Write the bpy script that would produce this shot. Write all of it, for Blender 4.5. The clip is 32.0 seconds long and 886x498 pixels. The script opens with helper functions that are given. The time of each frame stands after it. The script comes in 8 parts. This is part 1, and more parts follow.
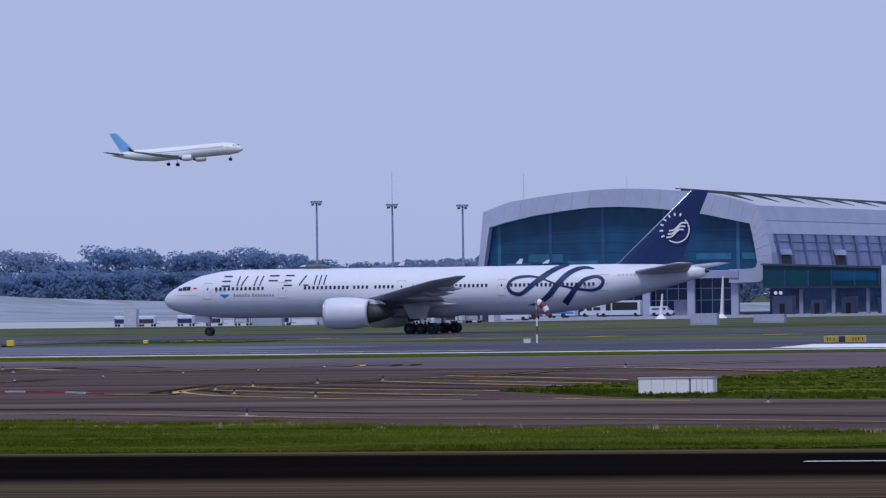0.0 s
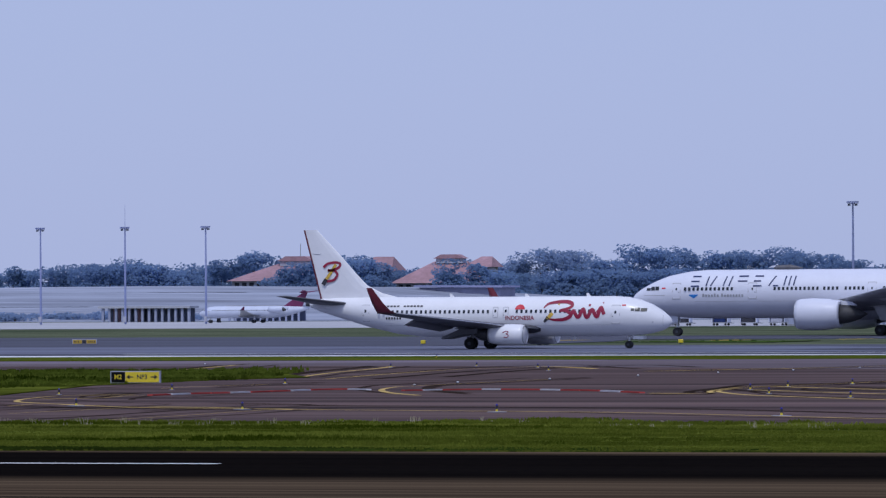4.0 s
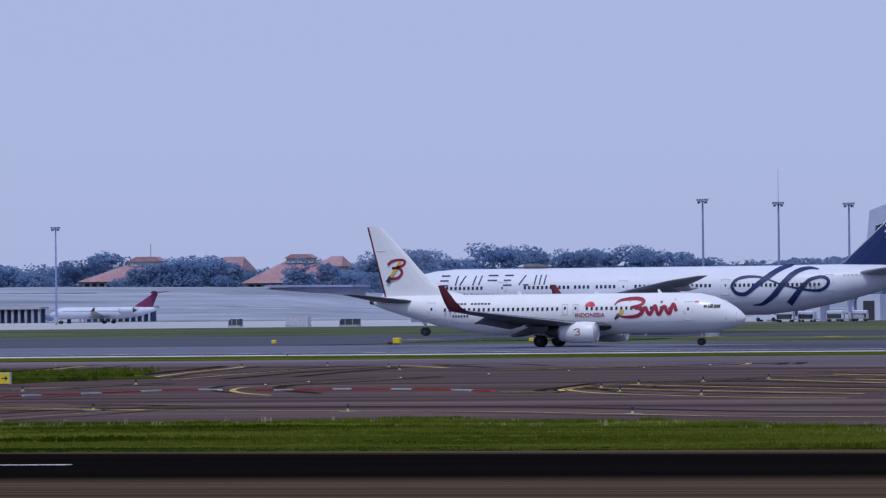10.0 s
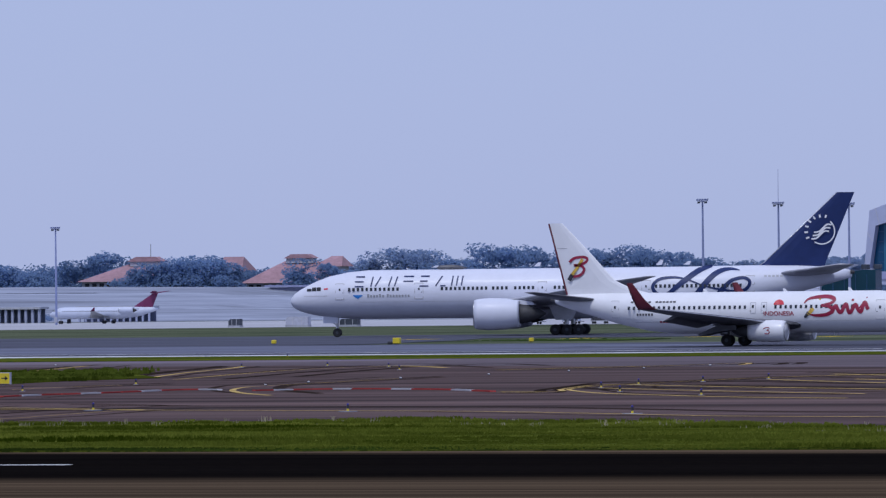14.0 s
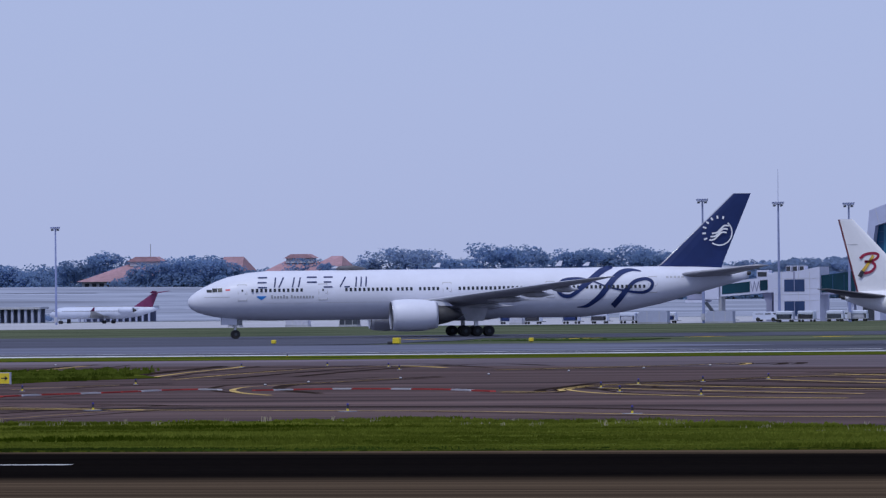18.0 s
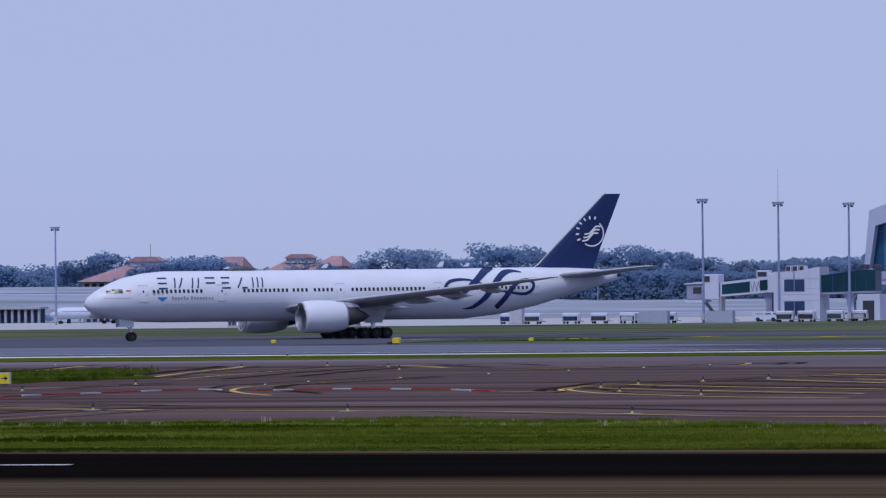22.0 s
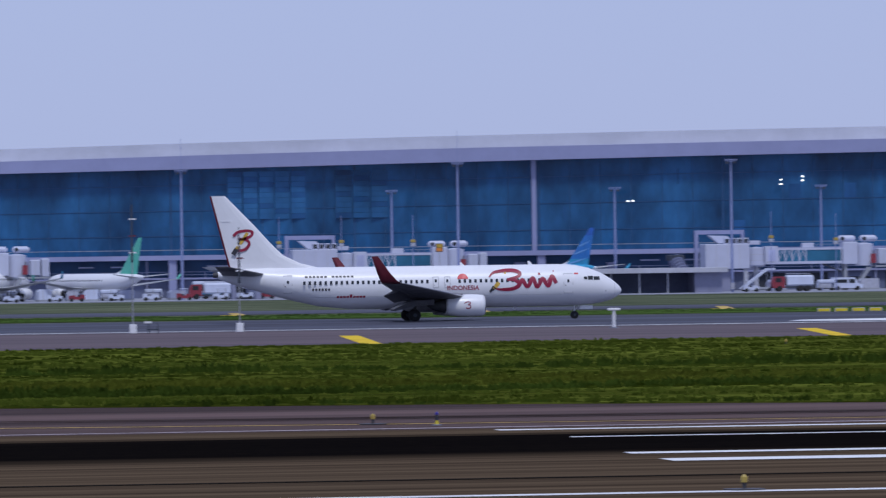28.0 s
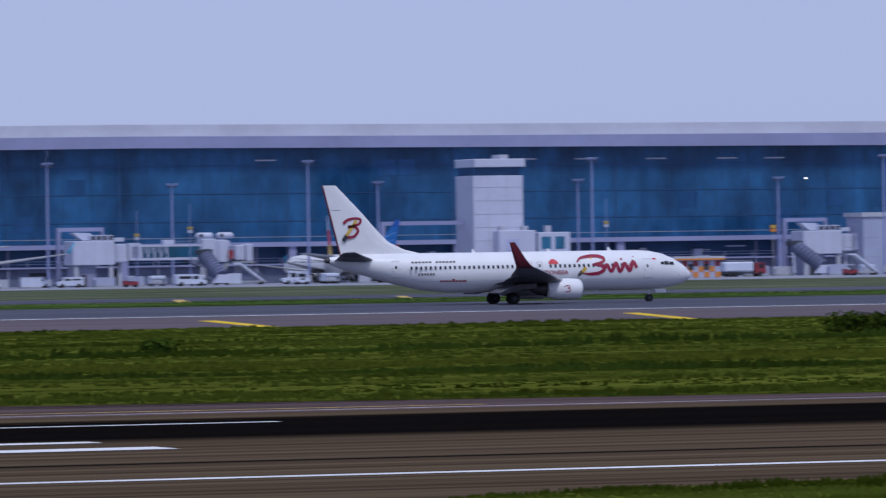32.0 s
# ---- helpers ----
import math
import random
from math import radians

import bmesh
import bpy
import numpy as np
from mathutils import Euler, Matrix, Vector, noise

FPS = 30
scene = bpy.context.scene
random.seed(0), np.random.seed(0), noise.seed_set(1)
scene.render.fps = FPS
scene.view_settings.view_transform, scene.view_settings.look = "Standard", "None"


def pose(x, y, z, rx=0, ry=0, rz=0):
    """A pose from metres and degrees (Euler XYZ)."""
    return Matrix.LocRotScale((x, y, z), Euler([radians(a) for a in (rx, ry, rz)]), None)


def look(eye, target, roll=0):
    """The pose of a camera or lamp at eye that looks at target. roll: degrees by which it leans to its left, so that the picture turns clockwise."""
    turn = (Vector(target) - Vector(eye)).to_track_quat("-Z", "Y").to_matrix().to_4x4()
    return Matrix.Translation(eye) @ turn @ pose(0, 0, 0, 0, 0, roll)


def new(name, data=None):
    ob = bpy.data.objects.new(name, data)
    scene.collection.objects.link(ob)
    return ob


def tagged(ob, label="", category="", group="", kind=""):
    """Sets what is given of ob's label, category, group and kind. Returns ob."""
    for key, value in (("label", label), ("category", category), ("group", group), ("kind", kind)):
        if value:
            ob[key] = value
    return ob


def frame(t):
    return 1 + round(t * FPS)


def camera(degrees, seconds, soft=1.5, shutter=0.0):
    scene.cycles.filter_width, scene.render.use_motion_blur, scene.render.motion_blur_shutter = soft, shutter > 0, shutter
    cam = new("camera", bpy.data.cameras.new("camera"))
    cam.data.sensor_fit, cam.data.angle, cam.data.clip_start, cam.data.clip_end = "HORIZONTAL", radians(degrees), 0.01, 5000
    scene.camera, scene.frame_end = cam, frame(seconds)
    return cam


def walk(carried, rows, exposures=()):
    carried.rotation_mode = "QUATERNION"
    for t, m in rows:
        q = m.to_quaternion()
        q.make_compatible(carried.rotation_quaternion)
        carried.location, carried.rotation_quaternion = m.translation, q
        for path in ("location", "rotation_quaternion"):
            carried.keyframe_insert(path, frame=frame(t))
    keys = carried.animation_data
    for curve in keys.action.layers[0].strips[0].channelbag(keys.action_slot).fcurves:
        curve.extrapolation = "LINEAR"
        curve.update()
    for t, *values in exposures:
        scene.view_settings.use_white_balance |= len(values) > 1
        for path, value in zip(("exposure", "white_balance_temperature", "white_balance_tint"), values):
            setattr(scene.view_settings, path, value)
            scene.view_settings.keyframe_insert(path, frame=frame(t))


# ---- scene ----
EYE = Vector((0.0, 0.0, 5.4))
# time, heading from the runway's normal, tilt, lean of the picture (degrees)
AIM = [
    (0.0, -15.743, 0.356, 0.757),
    (0.5, -15.790, 0.363, 0.806),
    (1.0, -16.020, 0.379, 0.820),
    (1.5, -17.122, 0.389, 0.825),
    (2.0, -18.151, 0.387, 0.778),
    (2.5, -19.244, 0.384, 0.547),
    (3.0, -20.200, 0.387, 0.367),
    (3.5, -20.333, 0.384, 0.316),
    (4.0, -20.268, 0.394, 0.349),
    (4.5, -19.816, 0.390, 0.409),
    (5.5, -19.420, 0.385, 0.500),
    (6.5, -19.215, 0.380, 0.584),
    (7.0, -19.201, 0.362, 0.600),
    (7.5, -19.039, 0.350, 0.635),
    (8.0, -19.008, 0.377, 0.669),
    (8.5, -18.994, 0.377, 0.650),
    (9.0, -19.003, 0.378, 0.647),
    (23.5, -19.001, 0.377, 0.651),
    (24.0, -18.996, 0.376, 0.670),
    (24.1, -18.690, 0.381, 0.691),
    (24.2, -18.353, 0.367, 0.711),
    (24.3, -17.298, 0.353, 0.680),
    (24.4, -16.186, 0.341, 0.680),
    (24.5, -14.897, 0.327, 0.690),
    (24.6, -13.666, 0.314, 0.690),
    (24.7, -12.414, 0.300, 0.690),
    (24.8, -11.029, 0.285, 0.700),
    (24.9, -9.634, 0.270, 0.710),
    (25.0, -8.594, 0.253, 0.740),
    (25.2, -7.223, 0.226, 0.810),
    (25.5, -5.798, 0.204, 0.870),
    (26.0, -3.350, 0.190, 0.880),
    (26.5, -0.550, 0.172, 0.885),
    (27.0, 2.450, 0.156, 0.885),
    (27.5, 5.064, 0.142, 0.881),
    (27.9, 6.598, 0.137, 0.837),
    (28.0, 6.975, 0.128, 0.793),
    (28.5, 8.392, 0.100, 0.820),
    (29.0, 9.019, 0.093, 0.984),
    (29.5, 10.130, 0.108, 0.952),
    (29.7, 10.984, 0.108, 0.976),
    (30.0, 12.024, 0.100, 0.988),
    (30.5, 13.072, 0.083, 0.985),
    (31.0, 14.017, 0.076, 1.044),
    (31.3, 15.533, 0.054, 0.908),
    (31.5, 16.694, 0.055, 0.772),
    (32.0, 19.474, 0.021, 0.863),
]

def sight(yaw, tilt, lean):
    a, b = radians(yaw), radians(tilt)
    d = Vector((math.sin(a) * math.cos(b), math.cos(a) * math.cos(b), math.sin(b)))
    return look(EYE, EYE + d * 100.0, -lean)


cam = camera(7.477, 32.0, soft=1.3, shutter=0.18)
walk(cam, [(t, sight(y, p, r)) for t, y, p, r in AIM], [(0.0, 0.0, 6500.0, 10.0), (32.0, 0.0, 6500.0, 10.0)])

# ---- light ----
world = bpy.data.worlds.new("hazy_sky")
scene.world = world
world.use_nodes = True
wn, wl = world.node_tree.nodes, world.node_tree.links
sky = wn.new("ShaderNodeTexSky")
sky.sky_type, sky.sun_disc = "NISHITA", False
sky.sun_elevation, sky.sun_rotation = radians(60), radians(178)
sky.air_density, sky.dust_density, sky.ozone_density, sky.altitude = 1.0, 0.6, 7.0, 0
wn["Background"].inputs["Strength"].default_value = 0.10
# thick even haze veils most of the clear sky
haze = wn.new("ShaderNodeMix")
haze.data_type = "RGBA"
haze.inputs["Factor"].default_value = 0.85
haze.inputs["B"].default_value = (3.92, 4.62, 7.7, 1)
wl.new(sky.outputs[0], haze.inputs["A"])
wl.new(haze.outputs["Result"], wn["Background"].inputs["Color"])

sun_data = bpy.data.lights.new("sun", "SUN")
sun_data.energy, sun_data.angle, sun_data.color = 1.65, radians(10), (0.93, 0.95, 1.0)
sun = new("sun", sun_data)
# the sun stands behind the camera, veiled by haze
sun.matrix_world = look((0, 0, 0), (-0.02, 0.50, -0.866))


# ---- materials ----
def mat(name, color, rough=0.6, metal=0.0, spot=0.0, size=1.0, bump=0.0, fine=0.0, fine_size=0.1, stretch=(1, 1, 1), world_space=False, coat=0.0, second=None, gloss=0.5):
    """A surface with a base colour that varies at two scales (spot at size, fine at fine_size metres) and a fine relief."""
    m = bpy.data.materials.new(name)
    m.use_nodes = True
    n, l = m.node_tree.nodes, m.node_tree.links
    b = n["Principled BSDF"]
    b.inputs["Base Color"].default_value = (*color, 1)
    b.inputs["Roughness"].default_value = rough
    b.inputs["Metallic"].default_value = metal
    b.inputs["Specular IOR Level"].default_value = gloss
    b.inputs["Coat Weight"].default_value = coat
    b.inputs["Coat Roughness"].default_value = 0.12
    if spot or fine or bump:
        if world_space:
            src = n.new("ShaderNodeNewGeometry").outputs["Position"]
        else:
            src = n.new("ShaderNodeTexCoord").outputs["Object"]
        mp = n.new("ShaderNodeMapping")
        mp.inputs["Scale"].default_value = stretch
        l.new(src, mp.inputs["Vector"])

        def cloud(scale, detail):
            t = n.new("ShaderNodeTexNoise")
            t.inputs["Scale"].default_value = scale
            t.inputs["Detail"].default_value = detail
            t.inputs["Roughness"].default_value = 0.6
            l.new(mp.outputs[0], t.inputs["Vector"])
            return t.outputs["Fac"]
        big, small = cloud(1 / size, 4), cloud(1 / fine_size, 3)
        ramp = n.new("ShaderNodeValToRGB")
        lo = [max(0, c * (1 - spot)) for c in color]
        hi = [min(1, c * (1 + spot)) for c in (second or color)]
        ramp.color_ramp.elements[0].color, ramp.color_ramp.elements[1].color = (*lo, 1), (*hi, 1)
        ramp.color_ramp.elements[0].position, ramp.color_ramp.elements[1].position = 0.32, 0.68
        l.new(big, ramp.inputs["Fac"])
        rr = n.new("ShaderNodeMapRange")
        rr.inputs["To Min"].default_value, rr.inputs["To Max"].default_value = 1 - fine, 1 + fine
        l.new(small, rr.inputs["Value"])
        mul = n.new("ShaderNodeMix")
        mul.data_type, mul.blend_type = "RGBA", "MULTIPLY"
        mul.inputs["Factor"].default_value = 1
        l.new(ramp.outputs[0], mul.inputs["A"])
        l.new(rr.outputs[0], mul.inputs["B"])
        l.new(mul.outputs["Result"], b.inputs["Base Color"])
        if bump:
            bp = n.new("ShaderNodeBump")
            bp.inputs["Strength"].default_value = bump
            bp.inputs["Distance"].default_value = fine_size * 0.3
            l.new(small, bp.inputs["Height"])
            l.new(bp.outputs[0], b.inputs["Normal"])
    return m


def glow(name, color, strength):
    m = mat(name, color, 0.4)
    b = m.node_tree.nodes["Principled BSDF"]
    b.inputs["Emission Color"].default_value = (*color, 1)
    b.inputs["Emission Strength"].default_value = strength
    return m


# glass whose mottled base colour imitates reflections
def pane(name, color, rough=0.08):
    m = mat(name, color, rough, 0.0, spot=0.42, size=11.0, fine=0.22, fine_size=2.6, stretch=(1, 1, 0.6), world_space=True)
    m.node_tree.nodes["Principled BSDF"].inputs["Specular IOR Level"].default_value = 0.22
    return m


M = {}
M["white_paint"] = mat("white_paint", (0.80, 0.80, 0.82), 0.38, spot=0.03, size=2.5, fine=0.03, fine_size=0.3, coat=0.12)
# white for far jets and vehicles, greyed blue in place of haze
M["hazed_white"] = mat("hazed_white", (0.58, 0.62, 0.74), 0.45, spot=0.06, size=2.0, fine=0.04, fine_size=0.3)
M["dull_red"] = mat("dull_red", (0.26, 0.03, 0.045), 0.55, spot=0.15, size=0.8)
M["pearl_paint"] = mat("pearl_paint", (0.69, 0.705, 0.79), 0.50, 0.0, spot=0.03, size=3.0, fine=0.03, fine_size=0.4, coat=0.04)
M["wing_grey"] = mat("wing_grey", (0.42, 0.43, 0.45), 0.42, 0.2, spot=0.12, size=1.5, fine=0.08, fine_size=0.2)
M["mid_wing"] = mat("mid_wing", (0.46, 0.46, 0.50), 0.5, 0.1, spot=0.15, size=1.5, fine=0.08, fine_size=0.2)
M["dark_wing"] = mat("dark_wing", (0.10, 0.10, 0.115), 0.5, 0.1, spot=0.2, size=1.2, fine=0.1, fine_size=0.2)
M["bare_metal"] = mat("bare_metal", (0.55, 0.55, 0.57), 0.3, 0.85, spot=0.1, size=0.6, fine=0.06, fine_size=0.1)
M["duct_grey"] = mat("duct_grey", (0.14, 0.14, 0.16), 0.7, spot=0.15, size=0.5)
M["dark_metal"] = mat("dark_metal", (0.05, 0.05, 0.056), 0.6, 0.15, spot=0.2, size=0.4)
M["tyre"] = mat("tyre", (0.018, 0.018, 0.02), 0.8, spot=0.25, size=0.3, bump=0.2, fine=0.2, fine_size=0.05)
M["red_paint"] = mat("red_paint", (0.3, 0.012, 0.045), 0.4, spot=0.12, size=0.8)
M["bright_red"] = mat("bright_red", (0.62, 0.03, 0.05), 0.4, spot=0.1, size=0.6)
M["maroon"] = mat("maroon", (0.13, 0.012, 0.025), 0.42, spot=0.12, size=0.8)
M["gold"] = mat("gold", (0.62, 0.40, 0.06), 0.4, 0.1, spot=0.2, size=0.3)
M["beacon_yellow"] = mat("beacon_yellow", (0.42, 0.30, 0.06), 0.5, spot=0.2, size=0.3)
M["navy"] = mat("navy", (0.014, 0.030, 0.118), 0.5, spot=0.12, size=2.0, gloss=0.3)
M["sky_blue"] = mat("sky_blue", (0.025, 0.20, 0.56), 0.4, spot=0.15, size=2.0)
M["teal"] = mat("teal", (0.035, 0.34, 0.56), 0.4, spot=0.15, size=2.0)
M["mint"] = mat("mint", (0.10, 0.52, 0.38), 0.4, spot=0.1, size=2.0)
M["deep_blue"] = mat("deep_blue", (0.02, 0.13, 0.48), 0.4, spot=0.15, size=2.0)
M["pale_blue"] = mat("pale_blue", (0.20, 0.46, 0.78), 0.4, spot=0.1, size=2.0)
M["cockpit_glass"] = mat("cockpit_glass", (0.015, 0.018, 0.022), 0.3)
M["cabin_glass"] = mat("cabin_glass", (0.025, 0.03, 0.04), 0.15)
M["seam"] = mat("seam", (0.48, 0.48, 0.51), 0.6)
M["ink"] = mat("ink", (0.03, 0.03, 0.04), 0.5)

M["worn_asphalt"] = mat("worn_asphalt", (0.086, 0.057, 0.053), 0.88, spot=0.72, size=10.0, fine=0.22, fine_size=0.9, bump=0.25, stretch=(0.07, 1, 1), gloss=0.03, world_space=True)
# dark_runway and concrete hold some distance haze as a bluish tint
M["dark_runway"] = mat("dark_runway", (0.066, 0.068, 0.092), 0.8, spot=0.4, size=12.0, fine=0.2, fine_size=1.0, stretch=(0.05, 1, 1), gloss=0.12, world_space=True)
# lighter copy of the runway colour, with sky sheen painted in
M["sheen_runway"] = mat("sheen_runway", (0.112, 0.118, 0.165), 0.7, spot=0.5, size=7.0, fine=0.2, fine_size=0.9, stretch=(0.06, 1, 1), gloss=0.2, world_space=True)
# lighter shoulder colour with haze and glare painted in
M["pale_shoulder"] = mat("pale_shoulder", (0.165, 0.130, 0.150), 0.88, spot=0.3, size=9.0, fine=0.18, fine_size=1.2, stretch=(0.08, 1, 1), gloss=0.1, world_space=True)
M["shoulder"] = mat("shoulder", (0.118, 0.090, 0.098), 0.88, spot=0.22, size=14.0, fine=0.18, fine_size=1.2, stretch=(0.12, 1, 1), gloss=0.1, world_space=True)
M["concrete"] = mat("concrete", (0.27, 0.28, 0.33), 0.85, spot=0.22, size=18.0, fine=0.12, fine_size=1.5, stretch=(0.3, 1, 1), gloss=0.1, world_space=True)
M["pale_concrete"] = mat("pale_concrete", (0.42, 0.42, 0.45), 0.8, spot=0.2, size=12.0, fine=0.1, fine_size=1.5, stretch=(0.2, 1, 1), gloss=0.1, world_space=True)
# earth lightened towards blue-grey in place of distance haze
M["hazed_soil"] = mat("hazed_soil", (0.29, 0.315, 0.385), 0.95, spot=0.32, size=26.0, fine=0.25, fine_size=3.0, stretch=(0.3, 1, 1), gloss=0.0, world_space=True)
M["turf"] = mat("turf", (0.048, 0.066, 0.007), 0.95, spot=0.6, size=9.0, fine=0.35, fine_size=0.7, bump=0.6, stretch=(0.12, 1, 1), gloss=0.0, world_space=True, second=(0.080, 0.094, 0.014))
# far grass shifted a little to blue, standing in for haze
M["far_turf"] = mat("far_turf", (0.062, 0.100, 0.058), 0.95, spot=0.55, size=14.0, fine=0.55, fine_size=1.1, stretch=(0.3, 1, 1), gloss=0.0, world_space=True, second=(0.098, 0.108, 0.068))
M["blade"] = mat("blade", (0.054, 0.090, 0.005), 0.8, spot=0.62, size=8.0, fine=0.35, fine_size=0.6, stretch=(0.12, 1, 1), gloss=0.0, world_space=True, second=(0.088, 0.112, 0.016))
M["verge_blade"] = mat("verge_blade", (0.078, 0.122, 0.006), 0.8, spot=0.55, size=5.0, fine=0.35, fine_size=0.6, stretch=(0.14, 1, 1), gloss=0.0, world_space=True, second=(0.145, 0.165, 0.024))
M["tyre_mark"] = mat("tyre_mark", (0.034, 0.024, 0.02), 0.85, spot=0.4, size=5.0, fine=0.3, fine_size=0.6, stretch=(0.2, 1, 1), gloss=0.0, world_space=True)
M["magenta"] = mat("magenta", (0.16, 0.020, 0.085), 0.5, spot=0.12, size=0.8)
M["grey_mark"] = mat("grey_mark", (0.46, 0.45, 0.48), 0.8, spot=0.25, size=3.0, gloss=0.0, world_space=True)
M["strip_grass"] = mat("strip_grass", (0.06, 0.105, 0.026), 0.9, spot=0.5, size=9.0, fine=0.3, fine_size=0.8, stretch=(0.1, 1, 1), gloss=0.0, world_space=True)
M["straw"] = mat("straw", (0.34, 0.31, 0.20), 0.9, spot=0.3, size=1.5, gloss=0.0, world_space=True)
M["white_line"] = mat("white_line", (0.74, 0.74, 0.74), 0.7, spot=0.12, size=6.0, fine=0.12, fine_size=0.6, gloss=0.0, world_space=True)
M["faded_line"] = mat("faded_line", (0.40, 0.34, 0.35), 0.8, spot=0.25, size=6.0, fine=0.2, fine_size=0.6, gloss=0.0, world_space=True)
M["yellow_line"] = mat("yellow_line", (0.52, 0.37, 0.14), 0.8, spot=0.3, size=6.0, fine=0.2, fine_size=0.5, gloss=0.0, world_space=True)
M["yellow_mark"] = mat("yellow_mark", (0.72, 0.50, 0.06), 0.75, spot=0.12, size=6.0, fine=0.12, fine_size=0.5, gloss=0.0, world_space=True)
M["sock_red"] = mat("sock_red", (0.24, 0.045, 0.05), 0.8, spot=0.25, size=0.4)
M["red_mark"] = mat("red_mark", (0.34, 0.055, 0.05), 0.8, spot=0.2, size=4.0, gloss=0.0, world_space=True)
M["black_line"] = mat("black_line", (0.012, 0.012, 0.012), 0.8, gloss=0.0)

# blue, lifted leaf colours: the distance haze is put into the base colour
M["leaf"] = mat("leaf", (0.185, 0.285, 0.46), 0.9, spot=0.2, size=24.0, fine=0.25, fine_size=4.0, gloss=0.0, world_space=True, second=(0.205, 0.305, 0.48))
M["hazed_leaf"] = mat("hazed_leaf", (0.24, 0.33, 0.49), 0.9, spot=0.25, size=20.0, fine=0.3, fine_size=4.0, gloss=0.0, world_space=True, second=(0.255, 0.345, 0.51))
def leafy(m, share):
    """Let a share of the light through, as thin leaves do."""
    n, l = m.node_tree.nodes, m.node_tree.links
    b, out = n["Principled BSDF"], n["Material Output"]
    t, mix = n.new("ShaderNodeBsdfTranslucent"), n.new("ShaderNodeMixShader")
    mix.inputs[0].default_value = share
    l.new(b.inputs["Base Color"].links[0].from_socket, t.inputs["Color"])
    l.new(b.outputs[0], mix.inputs[1])
    l.new(t.outputs[0], mix.inputs[2])
    l.new(mix.outputs[0], out.inputs["Surface"])


for name, share in (("leaf", 0.6), ("hazed_leaf", 0.6), ("blade", 0.5), ("verge_blade", 0.5)):
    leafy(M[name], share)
M["bark"] = mat("bark", (0.10, 0.08, 0.065), 0.9, spot=0.3, size=1.0)
# tiles, walls, fascia and masts below carry distance haze as bluish tint
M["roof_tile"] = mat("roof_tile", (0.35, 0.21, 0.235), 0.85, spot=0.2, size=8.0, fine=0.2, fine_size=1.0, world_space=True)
M["plaster"] = mat("plaster", (0.45, 0.46, 0.52), 0.8, spot=0.12, size=5.0, fine=0.08, fine_size=0.6)
M["tower_white"] = mat("tower_white", (0.52, 0.54, 0.66), 0.55, spot=0.06, size=6.0, fine=0.05, fine_size=0.8)
M["panel_white"] = mat("panel_white", (0.37, 0.40, 0.54), 0.55, spot=0.08, size=6.0, fine=0.05, fine_size=0.8)
M["fascia"] = mat("fascia", (0.30, 0.315, 0.49), 0.45, 0.1, spot=0.10, size=14.0, fine=0.05, fine_size=1.2, world_space=True)
M["roof_metal"] = mat("roof_metal", (0.52, 0.53, 0.6), 0.45, 0.2, spot=0.10, size=16.0, fine=0.06, fine_size=1.5, world_space=True)
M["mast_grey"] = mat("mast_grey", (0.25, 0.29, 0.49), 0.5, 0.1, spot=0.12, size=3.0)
M["steel_grey"] = mat("steel_grey", (0.36, 0.37, 0.40), 0.5, 0.3, spot=0.15, size=1.5)
M["dark_steel"] = mat("dark_steel", (0.05, 0.06, 0.08), 0.55, 0.2, spot=0.2, size=2.0)
# mottling of both wall glasses is reflection put into the colour
M["wall_glass"] = mat("wall_glass", (0.016, 0.074, 0.182), 0.08, spot=0.46, size=8.0, fine=0.34, fine_size=1.7, stretch=(1, 1, 0.5), world_space=True, gloss=0.22, second=(0.019, 0.090, 0.20))
M["wing_glass"] = mat("wing_glass", (0.020, 0.112, 0.215), 0.08, spot=0.46, size=8.0, fine=0.34, fine_size=1.7, stretch=(1, 1, 0.5), world_space=True, gloss=0.22, second=(0.026, 0.135, 0.25))
M["side_bar"] = mat("side_bar", (0.105, 0.125, 0.27), 0.5, spot=0.1, size=3.0)
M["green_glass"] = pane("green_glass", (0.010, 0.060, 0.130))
# dim_glass and bay_glass also serve as painted reflections on scattered panes
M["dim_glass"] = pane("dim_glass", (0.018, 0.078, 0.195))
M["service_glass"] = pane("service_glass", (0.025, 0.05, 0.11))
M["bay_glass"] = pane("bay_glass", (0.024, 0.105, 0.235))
M["hall_wall"] = mat("hall_wall", (0.25, 0.26, 0.37), 0.7, spot=0.12, size=4.0, fine=0.08, fine_size=0.5)
M["side_glass"] = pane("side_glass", (0.145, 0.175, 0.36))
M["corridor_glass"] = pane("corridor_glass", (0.006, 0.040, 0.062))
M["window_navy"] = pane("window_navy", (0.03, 0.055, 0.13))
M["light_glass"] = pane("light_glass", (0.38, 0.4, 0.56))
M["bridge_glass"] = pane("bridge_glass", (0.03, 0.13, 0.22))
# wall colour darkened for shade under the ledge, bluer for haze
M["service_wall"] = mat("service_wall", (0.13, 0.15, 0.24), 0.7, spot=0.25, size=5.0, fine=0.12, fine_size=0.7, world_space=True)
M["mullion_blue"] = mat("mullion_blue", (0.014, 0.067, 0.164), 0.5, spot=0.2, size=4.0)
M["ditch_grass"] = mat("ditch_grass", (0.034, 0.055, 0.008), 0.9, spot=0.4, size=6.0, fine=0.3, fine_size=0.6, stretch=(0.4, 1, 1), gloss=0.0, world_space=True)
M["dry_grass"] = mat("dry_grass", (0.074, 0.088, 0.012), 0.9, spot=0.35, size=6.0, fine=0.3, fine_size=0.6, stretch=(0.3, 1, 1), gloss=0.0, world_space=True)
